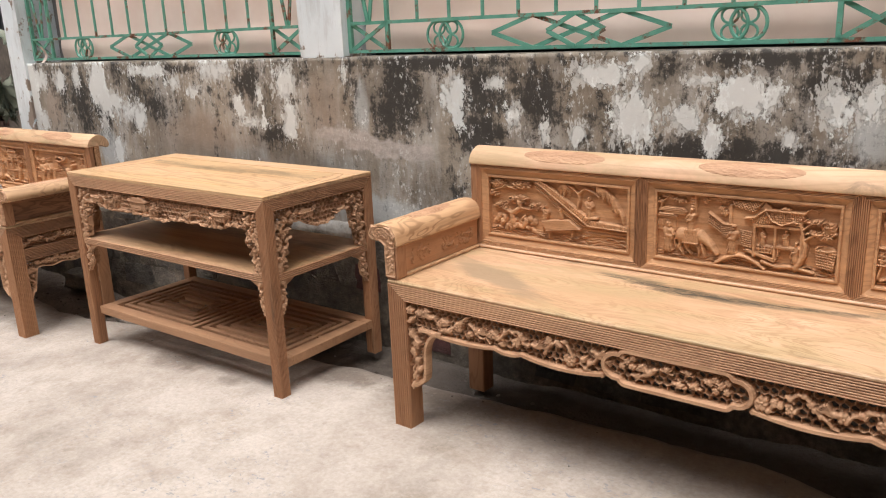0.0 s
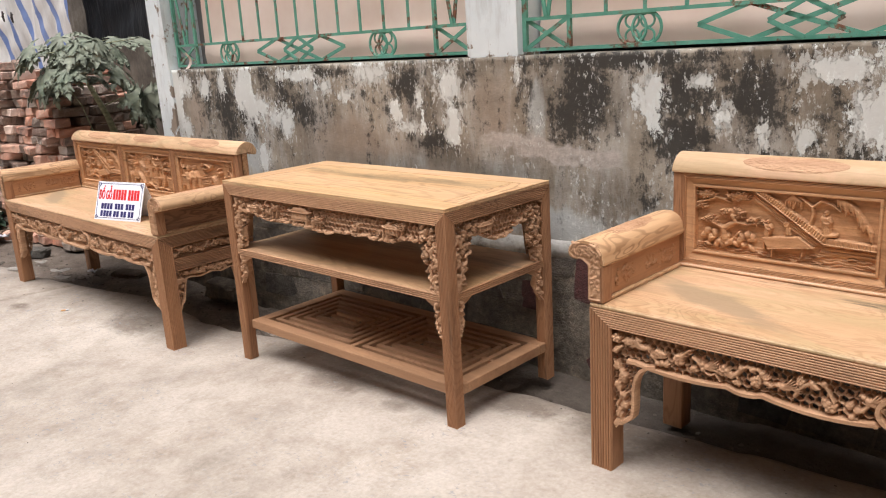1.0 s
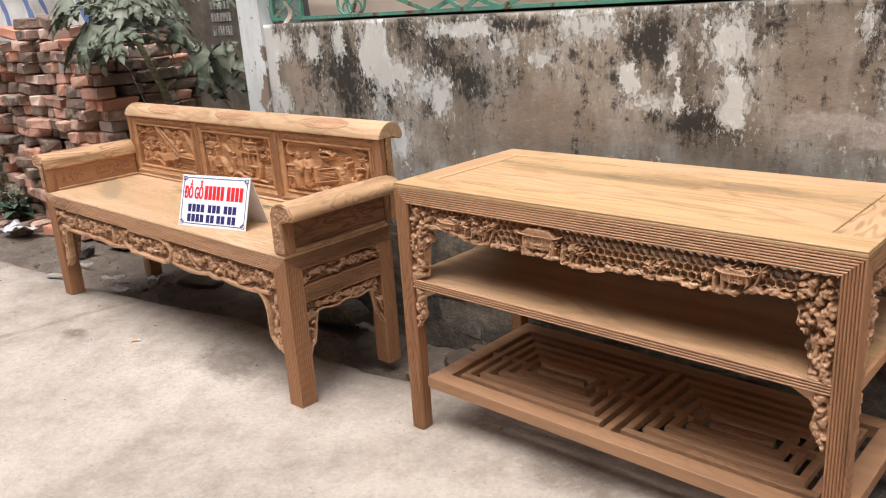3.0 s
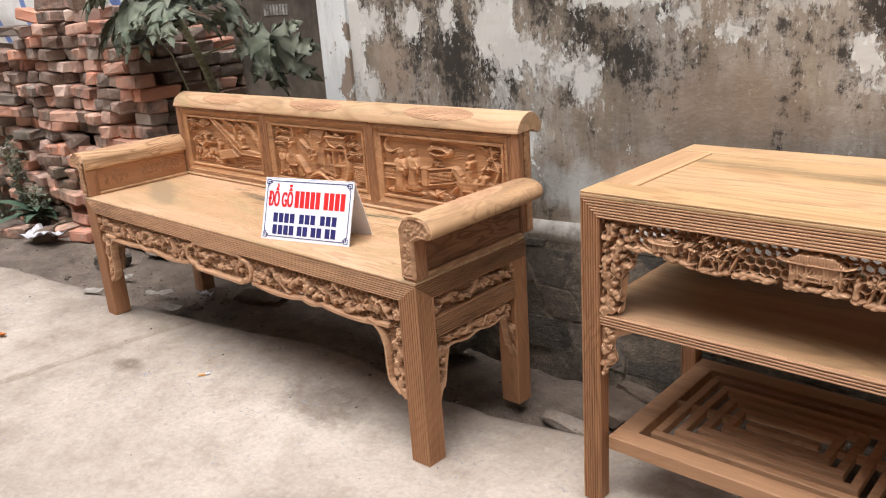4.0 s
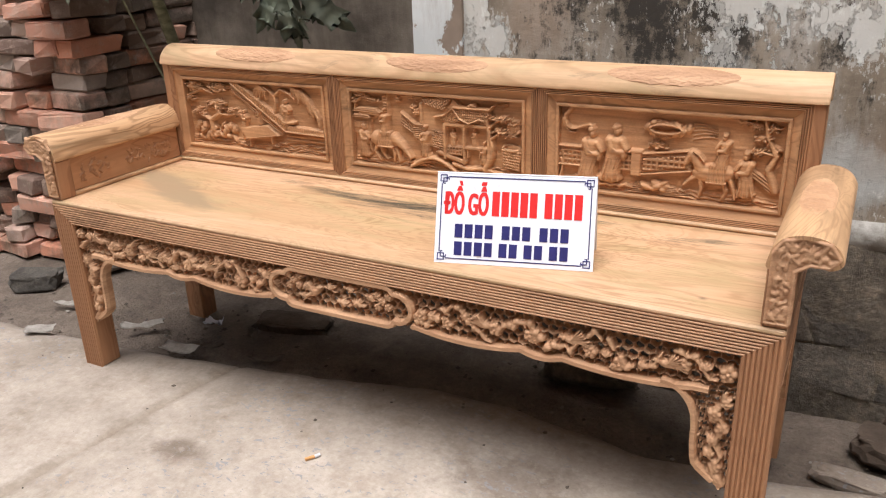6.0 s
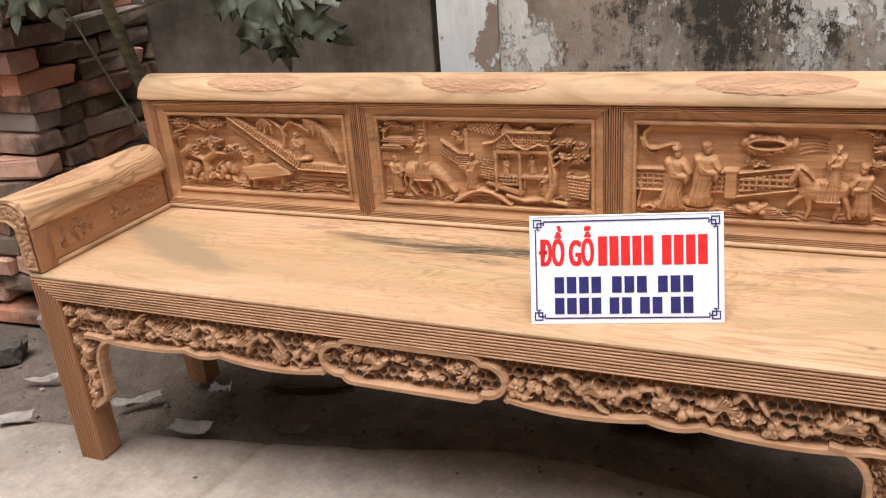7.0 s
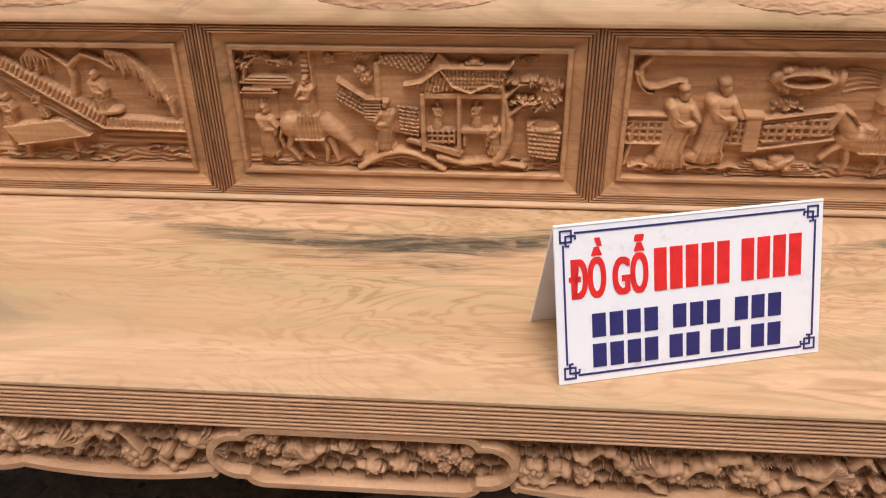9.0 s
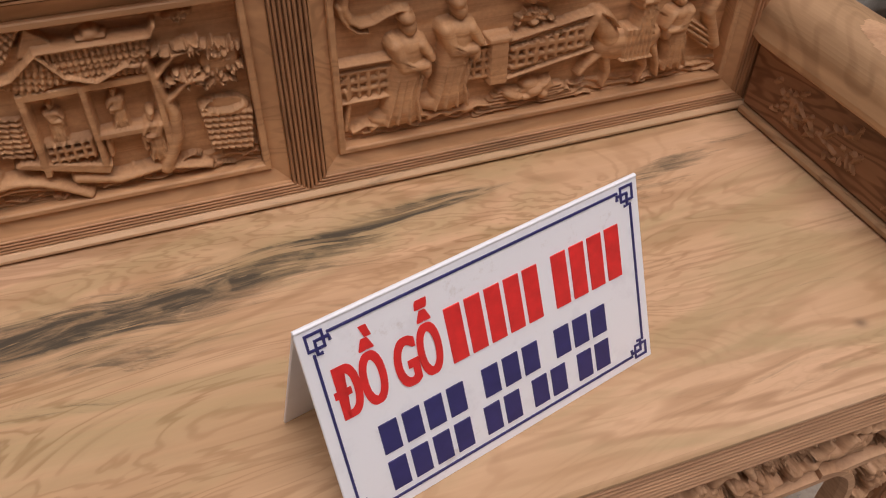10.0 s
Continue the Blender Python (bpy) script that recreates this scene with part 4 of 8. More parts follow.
def arm(root, left):
    """A rolled arm over a carved board, standing on the seat end."""
    def place(q, y, z):
        return (0.042 - q, y, z) if left else (BL - 0.042 + q, y, z)
    prof = [(0.0, 0.582), (0.0, 0.606), (0.005, 0.624), (0.017, 0.638), (0.034, 0.6455), (0.055, 0.648), (0.078, 0.645), (0.096, 0.636), (0.107, 0.623), (0.110, 0.609), (0.104, 0.598), (0.091, 0.593), (0.076, 0.597), (0.060, 0.594), (0.046, 0.583)]
    fine = []
    for k in range(len(prof)):
        p0, p1, p2, p3 = (prof[(k + d) % len(prof)] for d in (-1, 0, 1, 2))
        for f in (0.0, 0.25, 0.5, 0.75):
            fine.append(tuple(0.5 * (2 * p1[i] + (p2[i] - p0[i]) * f + (2 * p0[i] - 5 * p1[i] + 4 * p2[i] - p3[i]) * f * f + (3 * p1[i] - p0[i] - 3 * p2[i] + p3[i]) * f ** 3) for i in (0, 1)))
    prof = fine
    m = len(prof)
    cq, cz = 0.052, 0.612
    ys = [(0.004, 0.965), (0.007, 1.0), (0.12, 1.0), (0.24, 0.985), (0.36, 1.0), (0.425, 1.0), (0.448, 0.94), (0.462, 0.80), (0.468, 0.55)]
    vs, fs = [], []
    for yy, k in ys:
        vs += [place(cq + (q - cq) * k, yy, cz + (z - cz) * k) for q, z in prof]
    for i in range(len(ys) - 1):
        fs += [(i * m + j, (i + 1) * m + j, (i + 1) * m + (j + 1) % m, i * m + (j + 1) % m) for j in range(m)]
    fs += [tuple(range(m)), tuple(range((len(ys) - 1) * m, len(ys) * m))[::-1]]
    a = part("armrest", Geo().add(vs, fs), wood_y, root, "rolled wooden armrest")
    g = Geo().box(0.0, 0.003, SEAT + 0.0005, 0.044, 0.05, 0.5825, 0.003)
    part("arm_post", g.moved(place), wood_z, a)
    g = Geo().box(0.009, 0.048, SEAT + 0.012, 0.034, 0.435, 0.59, 0.002)
    # the right-hand board is darker than the left
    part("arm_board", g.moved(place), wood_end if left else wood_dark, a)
    g = Geo().box(0.001, 0.050, SEAT + 0.0005, 0.043, 0.434, SEAT + 0.0115, 0.003)
    part("arm_foot_rail", g.moved(place), wood_y, a)
    # shallow sprigs on the inner board
    rng = random.Random(31 if left else 32)
    u, t = np.meshgrid(np.linspace(0.075, 0.40, 150), np.linspace(0.505, 0.575, 40), indexing="ij")
    c = Carving(u, t, -0.0005)
    for cx in (0.11, 0.15, 0.27, 0.34, 0.375):
        for _ in range(18):
            px, pz = cx + rng.uniform(-0.035, 0.035), 0.535 + rng.uniform(-0.022, 0.022)
            c.stick(px, pz, px + rng.uniform(-0.014, 0.014), pz + rng.uniform(-0.016, 0.016), 0.0030, 0.0044, 0.0012)
    g = relief_geo(u, t, c.h, 0.0)
    g.v = [place(0.0088 + py, px, pz) for px, py, pz in g.v]
    part("sprig_carving", g, wood_end, a, "", True)
    # shallow carving on the crown of the roll
    u, t = np.meshgrid(np.linspace(-1, 1, 70), np.linspace(-1, 1, 30), indexing="ij")
    r = 1 - u * u - t * t
    yy, qq = 0.22 + 0.115 * u, 0.052 + 0.030 * t
    c = Carving(yy, qq, 0.0003)
    for _ in range(80):
        b, k = rng.uniform(0, math.tau), math.sqrt(rng.random()) * 0.85
        px, pz = 0.22 + 0.115 * k * math.cos(b), 0.052 + 0.03 * k * math.sin(b)
        c.stick(px, pz, px + rng.uniform(-0.02, 0.02), pz + rng.uniform(-0.012, 0.012), 0.0024, 0.0019, 0.0012)
    h = np.where(r > 0.05, c.h, 0.0002)
    zz = np.interp(qq, [0.0, 0.017, 0.034, 0.055, 0.078, 0.096, 0.107], [0.606, 0.638, 0.6455, 0.648, 0.645, 0.636, 0.623]) - 0.0006 * np.cos(yy * 13)
    g = Geo()
    g.v = [place(float(q), float(v), float(w) + float(k)) for q, v, w, k in zip(qq.ravel(), yy.ravel(), zz.ravel(), h.ravel())]
    g.f = [(i * 30 + j, (i + 1) * 30 + j, (i + 1) * 30 + j + 1, i * 30 + j + 1) for i in range(69) for j in range(29) if max(r[i, j], r[i + 1, j], r[i, j + 1], r[i + 1, j + 1]) > 0]
    part("oval_carving", g, wood_carved, a, "shallow oval carving", True)
    # carved front end of the roll and its post
    q, z = np.meshgrid(np.linspace(0.004, 0.106, 60), np.linspace(0.487, 0.642, 80), indexing="ij")
    c = Carving(q, z, -0.004)
    rim = [(0.004, 0.49), (0.004, 0.61), (0.02, 0.635), (0.052, 0.643), (0.088, 0.636), (0.103, 0.614), (0.09, 0.599), (0.062, 0.599), (0.041, 0.585), (0.041, 0.49), (0.004, 0.49)]
    inside = np.zeros(q.shape, bool)
    for (ax, az), (bx, bz) in zip(rim[:-1], rim[1:]):
        cross = (az > z) != (bz > z)
        with np.errstate(divide="ignore", invalid="ignore"):
            inside ^= cross & (q < (bx - ax) * (z - az) / (bz - az) + ax)
    for k in range(95):
        px, pz = (rng.uniform(0.012, 0.09), rng.uniform(0.606, 0.634)) if rng.random() < 0.6 else (rng.uniform(0.012, 0.034), rng.uniform(0.50, 0.60))
        c.stick(px, pz, px + rng.uniform(-0.012, 0.012), pz + rng.uniform(-0.014, 0.014), 0.0038, rng.uniform(0.0030, 0.0058), 0.0018)
        if k % 4 == 0:
            c.dome(px, pz, 0.0062, 0.0045, 0.0062, rng.uniform(0, 3))
    c.branch(rim, 0.0028, 0.0055)
    g = relief_geo(q, z, np.where(inside, np.maximum(c.h, 0.0005), c.h), 0.003, cut=-0.0039)
    g.v = [place(px, py, pz) for px, py, pz in g.v]
    part("end_carving", g, wood_carved, a, "carved scroll end", True)


def bench(m, label):
    root = thing("carved_bench", label, "bench", "matching carved benches", m)
    leg, rz, rl = 0.066, 0.468, 0.418
    part("seat", Geo().box(0, 0, rz, BL, 0.446, SEAT, 0.004), wood_seat, root, "smooth plank seat with dark streaks in the grain")
    # front rail and legs, mitred bead by bead
    g = Geo().box(0.004, 0.006, rl, BL - 0.004, 0.036, rz, 0.001)
    g.beads((0, 0, rz), (1, 0, 0), (0, 0, -1), (0, -1, 0), BL, rz - rl, 8, leg / (rz - rl), leg / (rz - rl))
    part("front_rail", g, wood_rail, root, "grooved front rail")
    for left in (True, False):
        foot = -0.008 if left else -0.039
        g = Geo().box(0.0045, 0.0045, foot, leg, leg, rz - 0.001, 0.003)
        g.beads((0, 0, foot), (0, 0, 1), (1, 0, 0), (0, -1, 0), rz - foot, leg, 8, 0, (rz - rl) / leg)
        g.beads((0, 0, foot), (0, 0, 1), (0, 1, 0), (-1, 0, 0), rz - foot, leg, 8, 0, (rz - rl) / leg)
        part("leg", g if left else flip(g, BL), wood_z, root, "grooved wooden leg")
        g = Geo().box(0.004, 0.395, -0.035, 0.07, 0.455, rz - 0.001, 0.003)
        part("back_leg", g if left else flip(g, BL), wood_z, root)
        g = Geo().box(0.006, 0.03, rl, 0.03, 0.40, rz - 0.001, 0.001)
        g.beads((0, 0, rz), (0, 1, 0), (0, 0, -1), (-1, 0, 0), 0.446, rz - rl, 8, leg / (rz - rl), 0)
        # rails at the right-hand end are darker than at the left
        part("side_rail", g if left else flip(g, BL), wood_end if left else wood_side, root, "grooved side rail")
        g = Geo().box(0.008, 0.06, 0.306, 0.036, 0.398, 0.362, 0.001)
        g.beads((0.003, 0.062, 0.362), (0, 1, 0), (0, 0, -1), (-1, 0, 0), 0.334, 0.056, 8)
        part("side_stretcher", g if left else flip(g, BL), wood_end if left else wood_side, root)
        x, z = np.meshgrid(np.linspace(0.064, 0.398, 190), np.linspace(0.361, 0.419, 36), indexing="ij")
        h = scroll_carving(x, z, random.Random(41), 1.3, 0.62, None, 0.0125)
        g = side_turn(relief_geo(x, z, h, 0.0, 0.0135), 0.018, -1)
        part("side_panel", g if left else flip(g, BL), wood_carved, root, "carved side panel", True)
        ny = 190
        u = np.linspace(0.064, 0.398, ny)
        s = np.minimum(u - 0.064, 0.398 - u)
        low = 0.262 - 0.10 * (1 - smooth01((s - 0.022) / 0.03)) - 0.035 * (1 - smooth01(s / 0.02)) + 0.004 * np.sin(u * 60)
        t = np.linspace(0, 1, 64)
        x = np.repeat(u[:, None], 64, 1)
        z = low[:, None] + (0.307 - low[:, None]) * t[None, :]
        h = scroll_carving(x, z, random.Random(43), 2.0, 0.74, None, 0.0145)
        h = np.where(t[None, :] < 0.09, 0.012, h)
        g = side_turn(relief_geo(x, z, h, 0.0, 0.0125, -0.0127), 0.018, -1)
        part("side_apron", g if left else flip(g, BL), wood_carved, root, "pierced carved side apron", True)
        b, e = bracket_pair(51, 0.337, 0.135, leg, 0.016)
        if not left:
            flip(b, BL), flip(e, BL)
        ob = part("corner_bracket", b, wood_carved, root, "pierced carved corner bracket", True)
        part("rim", e, wood_carved, ob)
    g = Geo().box(0.068, 0.40, rl, BL - 0.068, 0.44, rz - 0.001, 0.001)
    part("back_rail", g, wood_x, root)
    # front apron
    nx, nz = 1200, 58
    u = np.linspace(leg, BL - leg, nx)
    s = np.minimum(u, BL - u)
    low = apron_low(s)
    t = np.linspace(0, 1, nz)
    x = np.repeat(u[:, None], nz, 1)
    z = low[:, None] + (rl + 0.001 - low[:, None]) * t[None, :]
    h = scroll_carving(x, z, random.Random(47), 1.0, 0.86, (BL / 2 - 0.175, BL / 2 + 0.175))
    ap = part("front_apron", relief_geo(x, z, h, 0.016, 0.0125, -0.0127), wood_carved, root, "pierced front apron carved with blossoms and birds", True)
    for a, b in ((0.112, 0.716), (BL - 0.716, BL - 0.112)):
        uu = np.linspace(a, b, 150)
        zz = apron_low(np.minimum(uu, BL - uu))
        part("edge_moulding", Geo().sweep([(float(p), 0.0165, float(q)) for p, q in zip(uu, zz)], bead_profile(0.0070, 0.0135), (0, -1, 0)), wood_carved, ap)
    # lobed oval: a long body with a rounder, narrower lobe at each end
    quarter = [(0.012 * k, 0.0455) for k in range(11)] + [(0.120 + 0.020 * math.sin(k * 0.26), 0.0455 - 0.013 * (1 - math.cos(k * 0.26))) for k in range(1, 7)]
    quarter += [(0.146 + 0.038 * math.cos(q), 0.0335 * math.sin(q)) for q in (1.25 - 0.25 * k for k in range(6))]
    loop = [(px, pz) for px, pz in quarter if pz > 0] + [(px, -pz) for px, pz in quarter[::-1]]
    loop += [(-px, pz) for px, pz in loop[::-1]]
    path = []
    for p in loop:
        if not path or math.hypot(p[0] - path[-1][0], p[1] - path[-1][1]) > 0.003:
            path.append(p)
    path = [(BL / 2 + px, 0.0150, 0.369 + pz) for px, pz in path[:-1]]
    part("cartouche_rim", Geo().sweep(path, bead_profile(0.0072, 0.0145), (0, -1, 0), closed=True), wood_carved, ap, "lobed oval moulding")
    bench_back(root)
    arm(root, True)
    arm(root, False)
    return root


bench_far = bench(pose(-4.60, 2.62, 0.0), "pale raw wooden bench with carved back panels, holding a folded sign")


# ---- three-tier table ----
def table(m):
    TX, TY, TZ = 1.185, 0.525, 0.712
    root = thing("tiered_table", "pale raw wooden table with carved aprons and two lower shelves", "table", "", m)
    lw, rl, rz = 0.043, 0.658, 0.700
    top = Geo()
    f = 0.085
    top.box(0, 0, rz, TX, TY, TZ - 0.0035, 0.002)
    ft = part("tabletop", top, wood_top, root, "honey-coloured framed board top")
    for x0, y0, x1, y1, mat in ((0, 0, TX, f, wood_top), (0, TY - f, TX, TY, wood_top), (0, f, f, TY - f, wood_y), (TX - f, f, TX, TY - f, wood_y)):
        part("frame_board", Geo().box(x0, y0, TZ - 0.0034, x1, y1, TZ + 0.001, 0.0015), mat, ft)
    part("centre_board", Geo().box(f + 0.004, f + 0.004, TZ - 0.0034, TX - f - 0.004, TY - f - 0.004, TZ + 0.0005, 0.002), wood_top, ft)
    mm = lw / (rz - rl)
    for back in (False, True):
        g = Geo().box(0.004, 0.006, rl, TX - 0.004, 0.030, rz, 0.001)
        g.beads((0, 0, rz), (1, 0, 0), (0, 0, -1), (0, -1, 0), TX, rz - rl, 7, mm, mm)
        if back:
            g.moved(lambda x, y, z: (TX - x, TY - y, z))
        part("long_rail", g, wood_rail, root, "grooved rail")
        g = Geo().box(0.006, 0.030, rl, 0.030, TY - 0.030, rz, 0.001)
        g.beads((0, 0, rz), (0, 1, 0), (0, 0, -1), (-1, 0, 0), TY, rz - rl, 7, mm, mm)
        part("short_rail", flip(g, TX) if back else g, wood_end, root, "grooved rail")
    for fx in (False, True):
        for fy in (False, True):
            foot = 0.0 if fx else -0.029
            g = Geo().box(0.0045, 0.0045, foot, lw, lw, rz - 0.001, 0.003)
            g.beads((0, 0, foot), (0, 0, 1), (1, 0, 0), (0, -1, 0), rz - foot, lw, 7, 0, 1 / mm)
            g.beads((0, 0, foot), (0, 0, 1), (0, 1, 0), (-1, 0, 0), rz - foot, lw, 7, 0, 1 / mm)
            g.moved(lambda x, y, z: (TX - x if fx else x, TY - y if fy else y, z))
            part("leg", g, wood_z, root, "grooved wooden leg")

    def apron(length, seed, n):
        u = np.linspace(lw, length - lw, n)
        s = np.minimum(u, length - u) - lw
        low = 0.580 + 0.006 * noise2(u, u * 0, 22, seed, 3) - 0.012 * smooth01((np.abs(u - length / 2) - 0.12) / -0.1) + 0.02 * np.exp(-((s - 0.11) / 0.045) ** 2)
        low = low - 0.135 * (1 - smooth01((s - 0.034 - 0.006 * np.sin(u * 230)) / 0.048)) - 0.03 * (1 - smooth01(s / 0.022))
        nz = 80
        t = np.linspace(0, 1, nz)
        x = np.repeat(u[:, None], nz, 1)
        z = low[:, None] + (rl + 0.001 - low[:, None]) * t[None, :]
        rng = random.Random(seed)
        c = Carving(x, z, -1.0)
        c.power = 0.36
        k = int(length / 0.021)
        for i in range(k):
            cx = lw + (length - 2 * lw) * (i + rng.random()) / k
            zl = float(np.interp(cx, u, low))
            for _ in range(3):
                c.dome(cx + rng.uniform(-0.014, 0.014), zl + rng.uniform(0.001, 0.009), rng.uniform(0.007, 0.014), rng.uniform(0.003, 0.006), rng.uniform(0.008, 0.013), rng.uniform(-0.5, 0.5))
            pick, share = rng.random(), (cx - lw) / (length - 2 * lw)
            if (0.03 < share < 0.13 or 0.50 < share < 0.63 or 0.70 < share < 0.76 or 0.88 < share < 0.96) and pick < 0.85:
                continue
            zc = zl + (rl - zl) * rng.uniform(0.35, 0.85)
            if pick < 0.08:
                upright(c, cx, zl + 0.010, 0.036, 0.006, 0.012)
            elif pick < 0.55:
                c.stick(cx, zc, cx + rng.uniform(-0.020, 0.020), zl + 0.010, 0.0024, 0.0075, 0.0032)
                for _ in range(20):
                    a, q = rng.uniform(0, math.tau), rng.uniform(0.0, 0.013)
                    px, pz = cx + q * math.cos(a), min(zc + 0.8 * q * math.sin(a), rl - 0.004)
                    c.stick(px, pz, px + 0.007 * math.cos(a), min(pz + 0.006 * math.sin(a), rl - 0.003), 0.0021, rng.uniform(0.008, 0.0152), 0.0007)
            elif pick < 0.75:
                c.blossom(cx, zc, rng.uniform(0.009, 0.012), 0.013, rng.random())
        for e in (lw, length - lw):
            d = 1 if e == lw else -1
            for i in range(60):
                zz = 0.440 + 0.21 * (i + rng.random()) / 60
                wide = 0.014 + 0.045 * min(1.0, max(0.0, (zz - 0.45) / 0.05)) + 0.05 * max(0.0, (zz - 0.59) / 0.06)
                cx = e + d * rng.uniform(0.004, wide)
                if i % 3:
                    spray(c, cx, zz, rng.uniform(0.40, 0.62), rng, 6)
                else:
                    c.dome(cx, zz, rng.uniform(0.005, 0.009), rng.uniform(0.004, 0.007), rng.uniform(0.008, 0.012), rng.uniform(0, 3))
                if i % 5 == 0:
                    c.blossom(e + d * rng.uniform(0.008, wide * 0.7), zz, 0.0095, 0.0135, rng.random())
        for cx, w, zb in ((length * 0.40, 0.042, 0.598), (length * 0.80, 0.026, 0.606), (length * 0.16, 0.022, 0.606)) if length > 1 else ((length * 0.35, 0.026, 0.606),):
            zr = zb + 0.78 * w
            # hall with posts, a lattice front, an eave that curls up at its ends and a ridge
            c.slab([(cx - w, zb), (cx - w, zr), (cx + w, zr), (cx + w, zb)], 0.0105, 0.007)
            c.lattice([(cx - 0.55 * w, zb), (cx - 0.55 * w, zb + 0.4 * w), (cx + 0.55 * w, zb + 0.4 * w), (cx + 0.55 * w, zb)], 0.0135, 0.007)
            for px in (-w, -0.35 * w, 0.35 * w, w):
                c.stick(cx + px, zb, cx + px, zr, 0.0022, 0.0150)
            c.slab([(cx - 1.25 * w, zr), (cx - 0.7 * w, min(zr + 0.42 * w, rl - 0.001)), (cx + 0.7 * w, min(zr + 0.42 * w, rl - 0.001)), (cx + 1.25 * w, zr)], 0.0150, 0.0045)
            for sgn in (-1, 1):
                c.branch([(cx + sgn * 0.6 * w, zr), (cx + sgn * 1.2 * w, zr + 0.001), (cx + sgn * 1.55 * w, zr + 0.006)], 0.0028, 0.0165, 0.0014)
            c.stick(cx - 0.6 * w, zr, cx + 0.6 * w, zr, 0.0028, 0.0165)
        h = np.where(c.h > 0, c.h + 0.0008, honeycomb(x, z, 0.0188, 0.0175) + 0.005)
        return relief_geo(x, z, h, 0.016, 0.0120, -0.0122)
    for back in (False, True):
        g = apron(TX, 61, 420 if back else 900)
        if back:
            g.moved(lambda x, y, z: (TX - x, TY - y, z))
        part("long_apron", g, wood_carved, root, "pierced apron carved with rocks, trees and a pavilion", True)
        g = side_turn(apron(TY, 62, 400 if back else 200), 0.0, -1)
        part("short_apron", flip(g, TX) if back else g, wood_carved, root, "pierced carved end apron", True)
    # middle shelf
    s1 = 0.444
    g = Geo().box(0.012, 0.012, s1 - 0.028, TX - 0.012, TY - 0.012, s1, 0.002)
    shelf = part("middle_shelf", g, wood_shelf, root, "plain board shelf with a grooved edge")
    for back in (False, True):
        g = Geo().beads((lw - 0.006, 0.004, s1 - 0.001), (1, 0, 0), (0, 0, -1), (0, -1, 0), TX - 2 * lw + 0.012, 0.026, 4)
        g.box(lw - 0.006, 0.008, s1 - 0.027, TX - lw + 0.006, 0.016, s1 - 0.001, 0.0005)
        if back:
            g.moved(lambda x, y, z: (TX - x, TY - y, z))
        part("shelf_edge", g, wood_rail, shelf)
        g = Geo().beads((0.004, lw - 0.006, s1 - 0.001), (0, 1, 0), (0, 0, -1), (-1, 0, 0), TY - 2 * lw + 0.012, 0.026, 4)
        g.box(0.008, lw - 0.006, s1 - 0.027, 0.016, TY - lw + 0.006, s1 - 0.001, 0.0005)
        part("shelf_edge", flip(g, TX) if back else g, wood_end, shelf)
    # little brackets under the middle shelf
    def small_bracket(seed):
        rows = np.linspace(0.300, s1 - 0.0275, 60)
        tt = (rows - rows[0]) / (rows[-1] - rows[0])
        reach = 0.010 + 0.026 * smooth01(tt / 0.4) + 0.012 * np.sin(tt * 8) * tt + 0.028 * smooth01((tt - 0.78) / 0.22)
        t = np.linspace(0, 1, 32)
        x = lw + reach[None, :] * t[:, None]
        z = np.repeat(rows[None, :], 32, 0)
        c = Carving(x, z, 0.001)
        rng = random.Random(seed)
        c.power = 0.36
        for i in range(12):
            zz = rows[0] + (rows[-1] - rows[0]) * (i + 0.5) / 12
            spray(c, lw + rng.uniform(0.004, 0.036), zz, 0.8, rng, 5)
            if i % 4 == 1:
                c.dome(lw + rng.uniform(0.008, 0.030), zz, 0.009, 0.007, 0.012, rng.uniform(0, 3))
        hole = np.hypot(x - lw - 0.014, z - 0.392) < 0.006
        return relief_geo(x, z, np.where(hole, -0.0045, c.h), 0.016, 0.0055, -0.0043)
    for fx in (False, True):
        for fy in (False, True):
            for turned in (False, True):
                g = small_bracket(71)
                if turned:
                    g = side_turn(g, 0.0, -1)
                g.moved(lambda x, y, z: (TX - x if fx else x, TY - y if fy else y, z))
                part("small_bracket", g, wood_carved, root, "", True)
    # slatted lower shelf
    s2, th, b = 0.140, 0.034, 0.050
    x0, x1, y0, y1 = 0.052, TX - 0.006, 0.022, TY - 0.022
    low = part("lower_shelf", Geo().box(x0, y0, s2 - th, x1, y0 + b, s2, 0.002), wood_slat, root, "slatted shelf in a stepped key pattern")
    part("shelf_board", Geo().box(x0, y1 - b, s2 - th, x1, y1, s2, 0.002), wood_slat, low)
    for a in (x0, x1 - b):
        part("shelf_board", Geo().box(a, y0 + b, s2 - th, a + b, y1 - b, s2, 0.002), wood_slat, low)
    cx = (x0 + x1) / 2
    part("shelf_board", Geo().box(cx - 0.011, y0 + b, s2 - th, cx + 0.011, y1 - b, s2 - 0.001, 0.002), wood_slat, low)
    w, gap = 0.020, 0.0185
